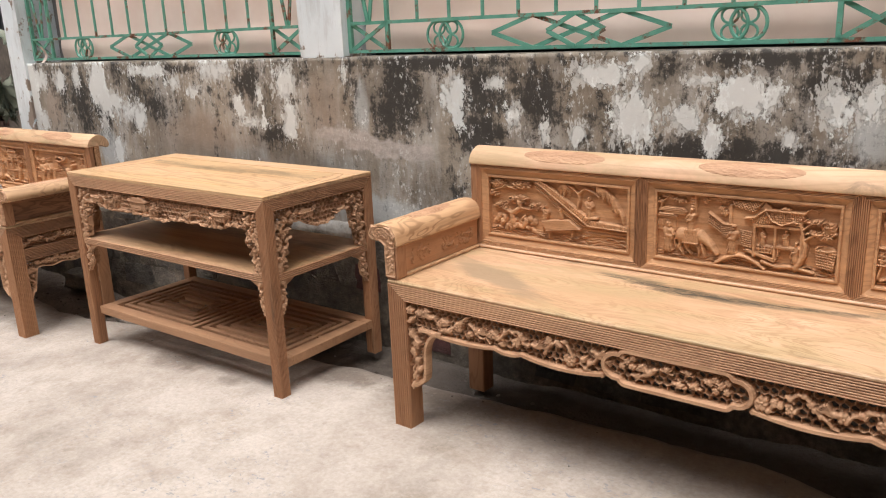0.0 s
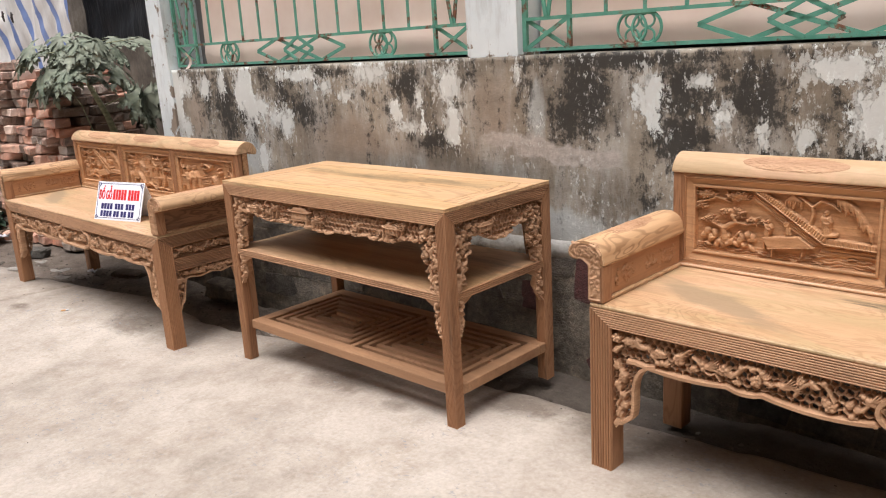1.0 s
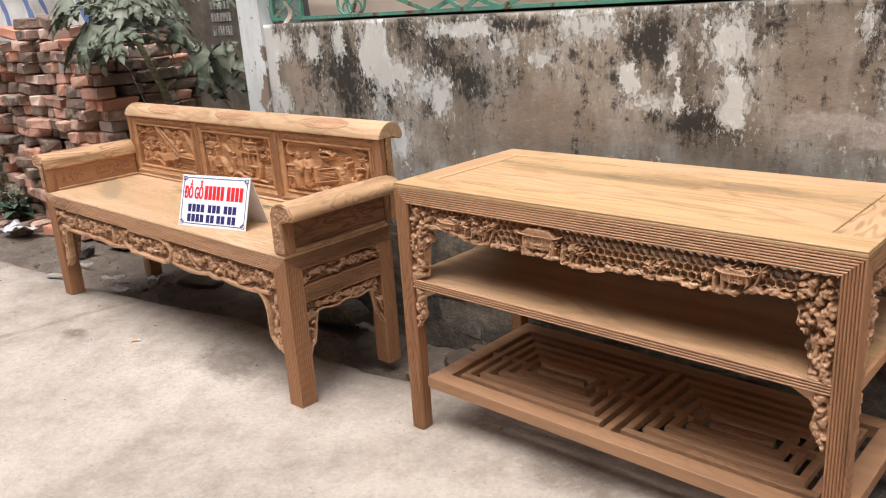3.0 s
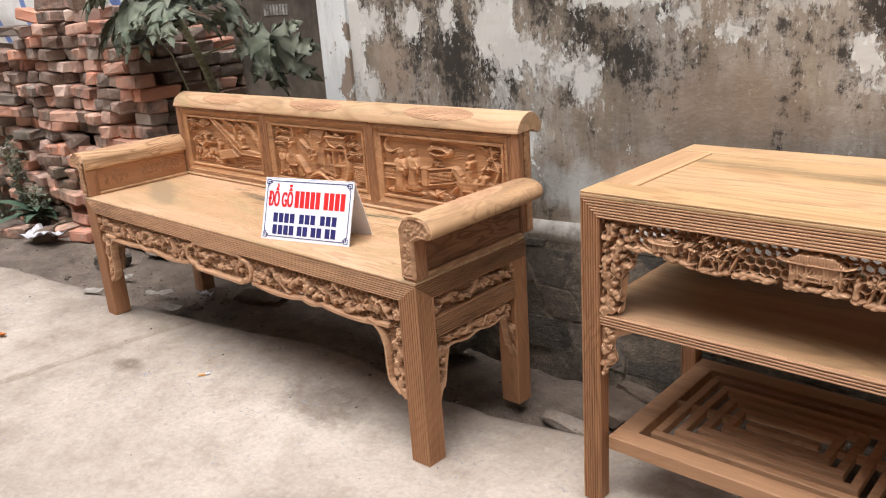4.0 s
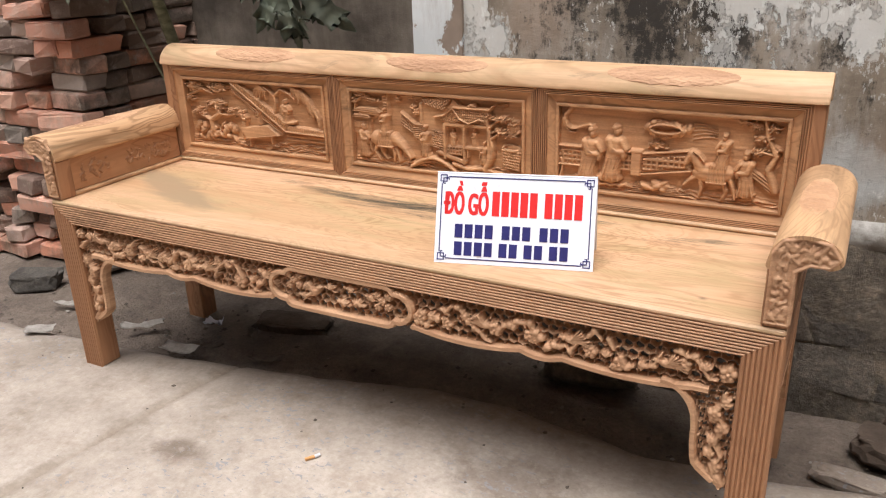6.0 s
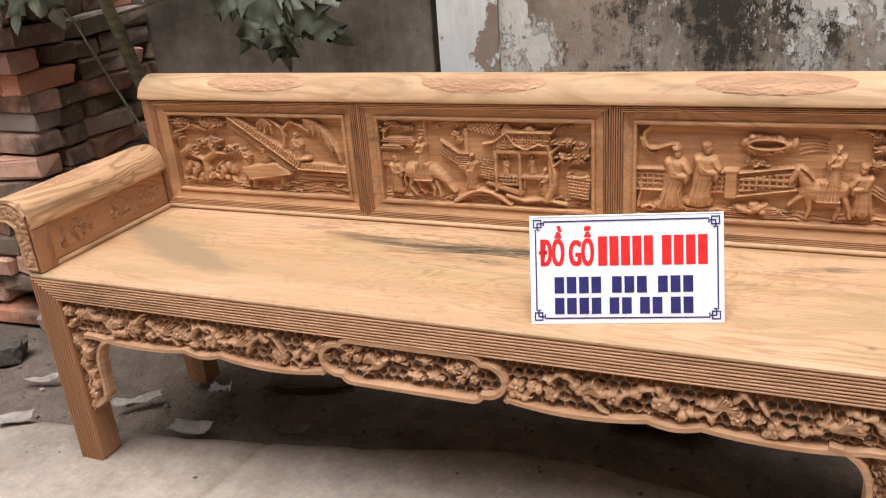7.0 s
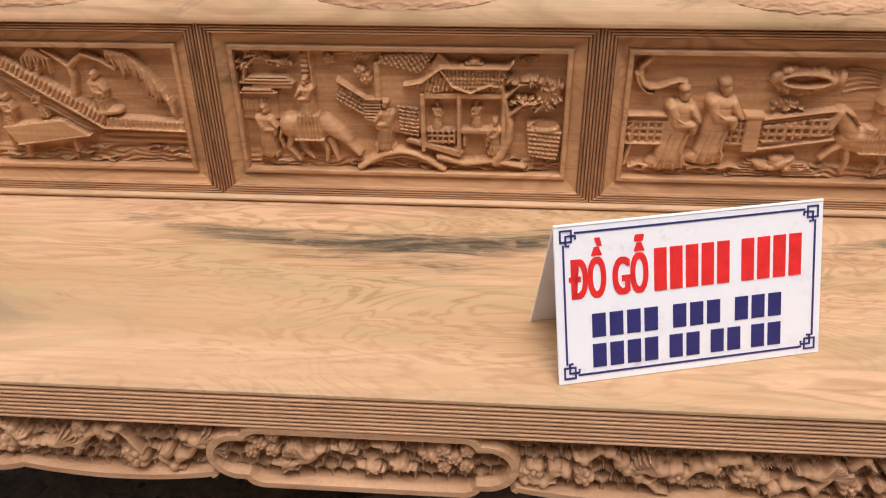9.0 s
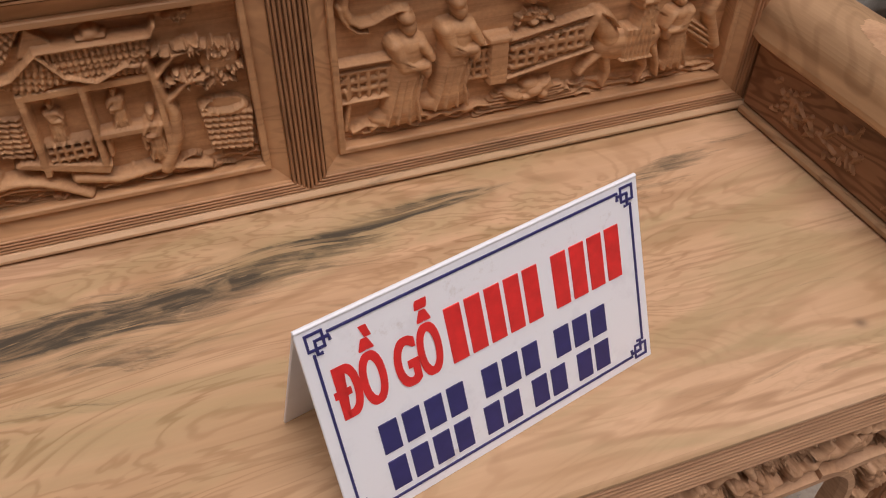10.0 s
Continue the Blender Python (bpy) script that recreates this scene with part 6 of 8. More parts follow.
def limewash_material():
    n = Nodes("blue-white limewash", 0.85)
    v = n.coords((1, 1, 1), world_space=True)
    drip = n.coords((4, 4, 0.9), world_space=True)
    col = n.ramp(n.noise(v, 5, 5, 0.6), (0.3, (0.68, 0.735, 0.745)), (0.65, (0.80, 0.845, 0.855)))
    col = n.mix(n.math("MULTIPLY", n.ramp(n.noise(drip, 4, 6, 0.7), (0.52, 0.0), (0.8, 1.0)), 0.6), col, (0.36, 0.33, 0.30))
    fl = n.noise(n.coords((1.2, 1.2, 1), world_space=True), 11, 6, 0.68)
    att = n.node("ShaderNodeAttribute")
    att.attribute_name = "worn"
    gone = n.ramp(n.math("ADD", fl, n.math("MULTIPLY", att.outputs["Fac"], 0.45)), (0.66, 0.0), (0.70, 1.0))
    col = n.mix(gone, col, n.ramp(n.noise(v, 8, 4), (0.3, (0.22, 0.175, 0.135)), (0.7, (0.36, 0.29, 0.235))))
    n.color(col)
    return n.bump(n.math("SUBTRACT", n.math("MULTIPLY", n.noise(v, 30, 4), 0.6), gone), 0.6, 0.003).mat


wall_mat, lime_mat = wall_material(), limewash_material()

# lower wall, with gentle unevenness
us, zs = np.arange(-3.712, 1.62, 0.02), np.linspace(0, 1, 46)
U = np.repeat(us[:, None], len(zs), 1)
Z = plinth_top(U) + (SILL - plinth_top(U)) * zs[None, :]
D = -0.004 * noise2(U, Z, 3.5, 11, 4)
P = blobs(U, Z, PAINT)
for spots in (PAINT_B, PAINT_C):
    P = np.maximum(P, blobs(U, Z, spots))
bare = blobs(U, Z, BARE)
P = P - 0.35 * bare
M = np.maximum(blobs(U, Z, MOLD), 0.24 * smooth01((Z - 0.72) / 0.3)) - 0.15 * bare
g = Geo()
idx = np.arange(U.size).reshape(U.shape)
g.v = [on_wall(float(u), float(d), float(z)) for u, d, z in zip(U.ravel(), D.ravel(), Z.ravel())]
g.f = np.stack([idx[:-1, :-1], idx[1:, :-1], idx[1:, 1:], idx[:-1, 1:]], -1).reshape(-1, 4).tolist()
# sill top, back and ends
k = len(g.v)
n_u = len(us)
g.v += [on_wall(float(u), 0.20, SILL) for u in us] + [on_wall(float(u), 0.20, 0.40) for u in us]
last = len(zs) - 1
g.f += [(int(idx[i, last]), int(idx[i + 1, last]), k + i + 1, k + i) for i in range(n_u - 1)]
g.f += [(k + i, k + i + 1, k + n_u + i + 1, k + n_u + i) for i in range(n_u - 1)]
me = to_mesh("wall_front", g.v, g.f, True)
for name, arr in (("paint", P), ("mold", M), ("smear", blobs(U, Z, SMEAR)), ("wash", blobs(U, Z, WASH)), ("bare", bare)):
    a = me.attributes.new(name, "FLOAT", "POINT")
    vals = np.zeros(len(g.v), np.float32)
    vals[:U.size] = arr.ravel()
    a.data.foreach_set("value", vals)
wall = tagged(part("wall_front", me, wall_mat), "stained rendered wall with flaking pale wash and black mould", "wall", "", "structure")

n = Nodes("pale mortar", 0.9)
nv = n.coords((1, 1, 1), world_space=True)
n.color(n.ramp(n.noise(nv, 9, 9, 0.74), (0.38, (0.22, 0.20, 0.172)), (0.50, (0.42, 0.405, 0.37)), (0.68, (0.60, 0.595, 0.56))))
mortar_pale = n.bump(n.noise(nv, 50, 4), 0.6, 0.003).mat
g = Geo()
prof = [(0.01, -0.056), (-0.009, -0.050), (-0.011, -0.024), (-0.008, 0.006), (0.01, 0.030)]
for i, u in enumerate(np.arange(-3.9, 1.63, 0.05)):
    w = 0.004 * float(noise2(np.array(u), np.array(0.3), 5, 3, 3))
    g.v += [on_wall(float(u), d + w, float(plinth_top(u)) + z + w) for d, z in prof]
    if i:
        g.f += [((i - 1) * 5 + j, i * 5 + j, i * 5 + j + 1, (i - 1) * 5 + j + 1) for j in range(4)]
part("ledge", g, mortar_pale, wall, "thin pale mortar ledge over the plinth", True)


def upright_block(name, u0, u1, d0, d1, z0, z1, mat, parent, label="", worn=None, step=0.05):
    """A wall block with a fine front face, so that wear can vary over it."""
    nu, nz = max(2, int((u1 - u0) / step) + 1), max(2, int((z1 - z0) / step) + 1)
    faces = [((u0, d0), (u1, d0)), ((u1, d0), (u1, d1)), ((u1, d1), (u0, d1)), ((u0, d1), (u0, d0))]
    g, vals = Geo(), []
    for (ua, da), (ub, db) in faces:
        A = np.linspace(0, 1, nu)
        k = len(g.v)
        for t in A:
            for z in np.linspace(z0, z1, nz):
                u, d = ua + (ub - ua) * t, da + (db - da) * t
                g.v.append(on_wall(float(u), float(d), float(z)))
                vals.append(worn(u, z) if worn else 0.0)
        g.f += [(k + i * nz + j, k + (i + 1) * nz + j, k + (i + 1) * nz + j + 1, k + i * nz + j + 1) for i in range(nu - 1) for j in range(nz - 1)]
    k = len(g.v)
    g.v += [on_wall(u, d, z) for z in (z0, z1) for u, d in ((u0, d0), (u1, d0), (u1, d1), (u0, d1))]
    vals += [0.0] * 8
    g.f += [(k, k + 1, k + 2, k + 3), (k + 4, k + 5, k + 6, k + 7)]
    me = to_mesh(name, g.v, g.f)
    a = me.attributes.new("worn", "FLOAT", "POINT")
    a.data.foreach_set("value", np.array(vals, np.float32))
    return part(name, me, mat, parent, label)


pillar_l = tagged(upright_block("wall_pillar_1", -3.858, -3.712, -0.014, 0.24, 0.38, 3.0, lime_mat, None, "", lambda u, z: 0.42 * math.exp(-((u + 3.70) / 0.05) ** 2) * (1 if z < 1.1 else 0.4) + 0.16 * math.exp(-((z - 0.6) / 0.3) ** 2) + 0.08), "blue-white limewashed corner pillar, flaking low down", "wall", "", "structure")
pillar_m = tagged(upright_block("wall_pillar_2", -1.640, -1.412, 0.004, 0.22, SILL - 0.03, 3.0, lime_mat, None, "", lambda u, z: 0.5 * math.exp(-((z - 1.10) / 0.05) ** 2)), "blue-white limewashed pillar between two windows", "wall", "", "structure")
pillar_r = tagged(upright_block("wall_pillar_3", 0.50, 1.62, 0.004, 0.22, SILL - 0.03, 3.0, lime_mat, None, "", lambda u, z: 0.6 * math.exp(-((z - 1.12) / 0.1) ** 2)), "limewashed wall beside the window", "wall", "", "structure")
lintel = tagged(upright_block("wall_lintel", -3.70, 0.50, 0.006, 0.22, 2.45, 3.0, lime_mat, None, "", lambda u, z: 0.1, 0.2), "limewashed wall above the windows", "wall", "", "structure")

# rubble stones of the plinth
stone_n = Nodes("plinth stone", 0.8)
rnd = stone_n.node("ShaderNodeObjectInfo").outputs["Random"]
scol = stone_n.ramp(rnd, (0.0, (0.088, 0.085, 0.080)), (0.3, (0.165, 0.138, 0.110)), (0.55, (0.10, 0.094, 0.085)), (0.8, (0.17, 0.144, 0.116)), (1.0, (0.225, 0.20, 0.17)))


def weathered(n, col, strength=0.9):
    """Mottling, lime smears and damp that run over stones and joints alike."""
    v = n.coords((1, 1, 1), world_space=True)
    col = n.mix(strength, col, n.ramp(n.noise(v, 9, 9, 0.74), (0.32, (0.36, 0.34, 0.31)), (0.5, (0.95, 0.93, 0.9)), (0.68, (1.55, 1.5, 1.42))), "MULTIPLY")
    col = n.mix(0.8, col, n.ramp(n.noise(v, 42, 7, 0.78), (0.36, (0.66, 0.64, 0.61)), (0.5, (1.0, 1.0, 1.0)), (0.62, (1.5, 1.45, 1.36))), "MULTIPLY")
    smear = n.ramp(n.noise(v, 4.3, 7, 0.7), (0.56, 0.0), (0.68, 1.0))
    col = n.mix(n.math("MULTIPLY", smear, 0.5), col, (0.21, 0.185, 0.152))
    damp = n.ramp(n.noise(v, 2.6, 5, 0.6), (0.48, 0.0), (0.64, 1.0))
    col = n.mix(n.math("MULTIPLY", damp, 0.5), col, (0.06, 0.053, 0.045))
    n.color(col)
    return n.bump(n.math("ADD", n.math("MULTIPLY", n.noise(v, 14, 8, 0.74), 1.6), n.noise(v, 60, 6, 0.75)), 1.0, 0.011).mat


stone_mat = weathered(stone_n, scol)
red_n = Nodes("dark red plinth stone", 0.75)
rv = red_n.coords((1, 1, 1), world_space=True)
red_mat = weathered(red_n, red_n.ramp(red_n.noise(rv, 10, 5, 0.6), (0.3, (0.080, 0.028, 0.026)), (0.7, (0.125, 0.046, 0.042))), 0.3)
n = Nodes("plinth mortar", 0.9)
nv = n.coords((1, 1, 1), world_space=True)
mortar_dark = weathered(n, n.ramp(n.noise(nv, 7, 6, 0.65), (0.3, (0.135, 0.114, 0.09)), (0.65, (0.23, 0.198, 0.16))))
plinth_geo = Geo()
pu = np.arange(-3.95, 1.66, 0.03)
pz = np.linspace(-0.15, 1, 14)
for u in pu:
    for t in pz:
        z = -0.12 + (float(plinth_top(u)) + 0.10) * (t + 0.15) / 1.15
        plinth_geo.v.append(on_wall(float(u), -0.006 - 0.009 * float(noise2(np.array(u), np.array(z), 9, 9, 3)), z))
plinth_geo.f = [(i * 14 + j, (i + 1) * 14 + j, (i + 1) * 14 + j + 1, i * 14 + j + 1) for i in range(len(pu) - 1) for j in range(13)]
plinth = tagged(part("wall_plinth", plinth_geo, mortar_dark, None, "", True), "rubble stone plinth with grey mortar and dark red stones", "wall", "", "structure")


def stone_mesh(outline, bulge):
    """A dressed rubble stone, nearly flush: an uneven outline (u, z) with a worn edge."""
    n = len(outline)
    g = Geo()
    for s, d in ((1.0, 0.014), (1.0, -bulge * 0.3), (0.93, -bulge), (0.5, -bulge * 1.15)):
        g.v += [(u * s, d, z * s) for u, z in outline]
    g.f = [(i * n + j, i * n + (j + 1) % n, (i + 1) * n + (j + 1) % n, (i + 1) * n + j) for i in range(3) for j in range(n)] + [tuple(range(3 * n, 4 * n))]
    return to_mesh("stone", g.v, g.f)


# ---- window grilles ----
def iron_material():
    n = Nodes("green painted iron", 0.45)
    v = n.coords((1, 1, 1), world_space=True)
    col = n.ramp(n.noise(v, 18, 4, 0.6), (0.3, (0.085, 0.27, 0.19)), (0.7, (0.17, 0.41, 0.31)))
    rust = n.ramp(n.noise(v, 9, 7, 0.75), (0.54, 0.0), (0.60, 1.0))
    col = n.mix(rust, col, n.ramp(n.noise(v, 60, 3), (0.3, (0.10, 0.035, 0.02)), (0.7, (0.24, 0.10, 0.055))))
    n.color(col)
    n.rough(n.ramp(rust, (0.0, 0.45), (1.0, 0.85)))
    return n.bump(n.noise(v, 70, 4), 0.4, 0.001).mat


iron = iron_material()


def flat_bar(g, p0, p1, d, w=0.014, t=0.006):
    """A flat iron bar in the window plane between two (u, z) points."""
    (u0, z0), (u1, z1) = p0, p1
    l = math.hypot(u1 - u0, z1 - z0)
    nx, nz = -(z1 - z0) / l * w / 2, (u1 - u0) / l * w / 2
    vs = []
    for dd in (d - t / 2, d + t / 2):
        vs += [(u0 + nx, dd, z0 + nz), (u1 + nx, dd, z1 + nz), (u1 - nx, dd, z1 - nz), (u0 - nx, dd, z0 - nz)]
    g.add(vs, [(0, 1, 2, 3), (7, 6, 5, 4), (0, 4, 5, 1), (1, 5, 6, 2), (2, 6, 7, 3), (3, 7, 4, 0)])
    return g


def to_wall(geo):
    return geo.moved(on_wall)


def grille(name, u0, u1, bars):
    """A window grille: end crosses, paired rings, chained diamonds and upright bars."""
    zb, zm, zt, d = SILL + 0.018, SILL + 0.122, 2.43, 0.045
    root = tagged(new(name), "green painted iron window grille with rust", "window grille", "", "structure")

    def p(nm, geo):
        return part(nm, to_wall(geo), iron, root)
    for z in (zb, zm, zt):
        p("rail", flat_bar(Geo(), (u0, z), (u1, z), d, 0.012, 0.014))
    for u in (u0 + 0.008, u1 - 0.008):
        p("stile", flat_bar(Geo(), (u, zb), (u, zt), d, 0.016, 0.016))
    e = 0.19
    for a, b in ((u0 + 0.008, u0 + e), (u1 - e, u1 - 0.008)):
        inner = b if a < (u0 + u1) / 2 else a
        p("upright_bar", flat_bar(Geo(), (inner, zb), (inner, zt), d, 0.014, 0.014))
        p("cross_bar", flat_bar(Geo(), (a, zb), (b, zm), d - 0.004))
        p("cross_bar", flat_bar(Geo(), (a, zm), (b, zb), d + 0.004))
        mid = (a + b) / 2
        p("slant_bar", flat_bar(Geo(), (mid, zm), (a, zm + 0.50), d - 0.004))
        p("slant_bar", flat_bar(Geo(), (mid, zm), (b, zm + 0.50), d + 0.004))
    for i in range(bars):
        u = u0 + e + (u1 - u0 - 2 * e) * (i + 1) / (bars + 1)
        p("upright_bar", Geo().tube([(u, d, zm), (u, d, zt)], 0.0065, 8))
    w = u1 - u0
    zc, r = (zb + zm) / 2, 0.050
    for cu in (u0 + 0.235 * w, u1 - 0.235 * w):
        for s in (-0.026, 0.026):
            p("ring", Geo().ring((cu + s, d, zc), r, r, 0.0055))
            for q in (-1, 1):
                p("ring", Geo().ring((cu + 1.05 * s, d + 0.004, zc + q * 0.0235), 0.0235, 0.0215, 0.0040, 20))
    cu = (u0 + u1) / 2
    h = (zm - zb) / 2
    for s, wd in ((-0.155, 0.155), (0.0, 0.10), (0.155, 0.155)):
        dd = 0.004 if s == 0 else 0.0
        for su in (-1, 1):
            for sz in (-1, 1):
                p("diamond_bar", flat_bar(Geo(), (cu + s + su * wd, zc), (cu + s, zc + sz * h), d - dd + 0.002 * su))
    return root


grille("window_1", -3.70, -1.640, 11)
grille("window_2", -1.412, 0.500, 10)

# pinkish sheeting behind the grilles
n = Nodes("pinkish plastic sheeting", 0.5)
nv = n.coords((1, 1, 1), world_space=True)
n.color(n.ramp(n.noise(nv, 3, 5, 0.6), (0.3, (0.74, 0.555, 0.46)), (0.65, (0.84, 0.68, 0.59))))
sheet_mat = n.bump(n.noise(nv, 14, 4), 0.3, 0.004).mat


def sheeting(u0, u1):
    us = np.linspace(u0, u1, 90)
    ts = np.linspace(0, 1, 60)
    A, T = np.meshgrid(us, ts, indexing="ij")
    z = SILL + 0.012 + T * 1.28
    z = z + 0.0
    roll = 0.009 * np.exp(-((z - SILL - 0.075) / 0.045) ** 2)
    d = 0.125 - roll + 0.012 * noise2(A, z, 3.0, 21, 3) + 0.010 * np.sin(A * 5 + z * 2)
    A = A + 0.05 * T * (A < u0 + 0.4) * 1.0
    g = Geo()
    idx = np.arange(A.size).reshape(A.shape)
    g.v = [on_wall(float(a), float(b), float(c)) for a, b, c in zip(A.ravel(), d.ravel(), z.ravel())]
    g.f = np.stack([idx[:-1, :-1], idx[1:, :-1], idx[1:, 1:], idx[:-1, 1:]], -1).reshape(-1, 4).tolist()
    ob = part("window_sheet", g, sheet_mat, None, "", True)
    return tagged(ob, "pinkish plastic sheeting hung behind the window grille", "sheet")


sheeting(-3.55, -1.63)
sheeting(-1.405, 0.42)
# backing for the window openings, the room's dimness put into its dark grey
n = Nodes("dim room", 0.9)
n.color(n.ramp(n.noise(n.coords((1, 1, 1), world_space=True), 3, 4), (0.3, (0.10, 0.095, 0.09)), (0.7, (0.17, 0.16, 0.15))))
room = n.mat
g = Geo().box(-3.73, 0.20, 1.0, 0.60, 0.215, 2.6, 0.001)
tagged(part("wall_inner", to_wall(g), room), "grey backing wall behind the windows, coloured dark for the dim room", "wall", "", "structure")
# a curled pale scrap caught in the grille corner
n = Nodes("pale scrap", 0.7)
n.color(n.ramp(n.noise(n.coords((1, 1, 1), world_space=True), 30, 4), (0.3, (0.62, 0.48, 0.40)), (0.7, (0.76, 0.63, 0.55))))
scrap_mat = n.mat
g = Geo()
for i in range(9):
    t = i / 8
    u = -3.60 + 0.022 * math.sin(t * 3.1) + 0.014 * t
    for s in (-0.016, 0.016):
        g.v.append((u + s * (1 - 0.4 * t), 0.028 + 0.01 * math.sin(t * 4), SILL + 0.002 + 0.085 * t))
g.f = [(2 * i, 2 * i + 1, 2 * i + 3, 2 * i + 2) for i in range(8)]
tagged(part("paper_scrap", to_wall(g), scrap_mat, None, "", True), "curled pale paper scrap stuck in the grille", "scrap")


# ---- the yard beyond the pillar ----
n = Nodes("grey-brown render", 0.9)
nv = n.coords((1, 1, 1), world_space=True)
col = n.ramp(n.noise(nv, 2.0, 9, 0.68), (0.36, (0.085, 0.069, 0.054)), (0.5, (0.185, 0.154, 0.123)), (0.64, (0.32, 0.278, 0.23)))
col = n.mix(0.5, col, n.ramp(n.noise(n.coords((5, 5, 0.7), world_space=True), 4, 6, 0.7), (0.35, (0.55, 0.53, 0.5)), (0.65, (1.1, 1.08, 1.05))), "MULTIPLY")
n.color(col)
grey_render = n.bump(n.noise(nv, 40, 5, 0.7), 0.7, 0.004).mat
tagged(part("wall_yard", Geo().box(-6.6, 3.82, -0.15, -4.10, 3.94, 1.33, 0.004), grey_render), "low grey-brown rendered yard wall", "wall", "", "structure")
# stencilled notice, its writing as plain bars
n = Nodes("white stencil paint", 0.9)
n.color(n.ramp(n.noise(n.coords((1, 1, 1), world_space=True), 30, 5, 0.7), (0.35, (0.16, 0.14, 0.12)), (0.6, (0.50, 0.48, 0.45))))
notice = tagged(new("wall_notice"), "faded white stencilled notice on the yard wall", "notice")
rng = random.Random(6)
for z0, z1, count in ((1.085, 1.135, 8), (1.160, 1.205, 7), (1.225, 1.265, 6)):
    for i in range(count):
        w = 0.20 / count
        x = -4.94 + i * w
        part("writing_bar", Geo().box(x, 3.8155, z0, x + w * rng.uniform(0.55, 0.75), 3.8205, z1, 0.0003), n.mat, notice)
tagged(part("wall_side", Geo().box(-3.85, 3.53, -0.15, -3.80, 5.2, 3.0, 0.004), grey_render), "dark rendered side wall behind the pillar", "wall", "", "structure")
n = Nodes("black plastic", 0.35)
n.color(n.ramp(n.noise(n.coords((1, 1, 1), world_space=True), 5, 4), (0.3, (0.008, 0.009, 0.011)), (0.7, (0.025, 0.027, 0.03))))
black_plastic = n.bump(n.noise(n.coords((6, 6, 1.4), world_space=True), 2, 3), 0.8, 0.03).mat


def hung_sheet(x0, x1, z0, z1, y, nx, nz, fold, seed, lean=0.0):
    X, T = np.meshgrid(np.linspace(x0, x1, nx), np.linspace(0, 1, nz), indexing="ij")
    Zt = z0 + (z1 - z0) * T
    Y = y + fold * noise2(X, Zt * 0.25, 3.2, seed, 3) + 0.4 * fold * noise2(X, Zt, 5, seed + 1, 3) + lean * (1 - T)
    g = Geo()
    idx = np.arange(X.size).reshape(X.shape)
    g.v = np.stack([X, Y, Zt], -1).reshape(-1, 3).tolist()
    g.f = np.stack([idx[:-1, :-1], idx[1:, :-1], idx[1:, 1:], idx[:-1, 1:]], -1).reshape(-1, 4).tolist()
    return g


tagged(part("black_sheet", hung_sheet(-6.0, -3.86, 1.332, 3.0, 3.90, 60, 40, 0.05, 31), black_plastic, None, "", True), "black plastic sheet hung above the yard wall", "sheet")


# added sheet whose black stands in for the unlit depth of the gap
tagged(part("black_sheet", hung_sheet(-4.14, -3.86, -0.06, 1.34, 4.02, 12, 20, 0.03, 33), black_plastic, None, "", True), "black sheet standing in for the dark gap by the pillar", "sheet")


def tarp_material():
    n = Nodes("striped tarpaulin", 0.6)
    tc = n.node("ShaderNodeTexCoord")
    sep = n.node("ShaderNodeSeparateXYZ")
    n.wire(tc.outputs["Object"], sep.inputs[0])
    slant = n.math("MULTIPLY_ADD", sep.outputs[2], 0.45, sep.outputs[0])
    wob = n.math("MULTIPLY_ADD", n.noise(n.coords((1, 1, 0.5), world_space=True), 1.6, 2), 0.10, slant)
    ph = n.math("FRACT", n.math("MULTIPLY", wob, 3.3))
    stripe = n.ramp(ph, (0.0, 1.0), (0.235, 1.0), (0.26, 0.0), (1.0, 0.0))
    cloth = n.ramp(n.noise(n.coords((1, 1, 1), world_space=True), 3, 5, 0.65), (0.3, (0.66, 0.635, 0.60)), (0.65, (0.84, 0.825, 0.80)))
    blue = n.ramp(n.noise(n.coords((1, 1, 1), world_space=True), 9, 4), (0.3, (0.13, 0.20, 0.45)), (0.7, (0.23, 0.32, 0.60)))
    col = n.mix(stripe, cloth, blue)
    dirtm = n.ramp(n.noise(n.coords((3, 3, 0.8), world_space=True), 2, 6, 0.7), (0.5, 0.0), (0.8, 1.0))
    col = n.mix(n.math("MULTIPLY", dirtm, 0.45), col, (0.27, 0.23, 0.19))
    n.color(col)
    return n.bump(n.noise(n.coords((1, 1, 0.4), world_space=True), 9, 4), 0.5, 0.01).mat


tarp_mat = tarp_material()
tarp = tagged(part("tarpaulin", hung_sheet(-10.2, -5.86, 0.50, 3.0, 3.74, 140, 60, 0.07, 41, -0.05), tarp_mat, None, "", True), "dirty white tarpaulin with blue stripes, hung behind bricks", "tarpaulin")
n = Nodes("dark peg", 0.6)
n.color((0.05, 0.035, 0.03))
for px, pz in ((-7.05, 1.62), (-6.86, 1.60)):
    g = Geo().tube([(px - 0.008, 3.66, pz + 0.045), (px, 3.655, pz), (px + 0.004, 3.66, pz - 0.04)], [0.006, 0.010, 0.005], 6)
    g.tube([(px + 0.016, 3.665, pz + 0.03), (px + 0.002, 3.65, pz + 0.004), (px - 0.012, 3.66, pz - 0.03)], [0.004, 0.008, 0.005], 6)
    part("clip", g, n.mat, tarp, "dark clip")
# its frayed lower threads
n = Nodes("frayed threads", 0.8)
n.color((0.55, 0.53, 0.49))
rng = random.Random(44)
g = Geo()
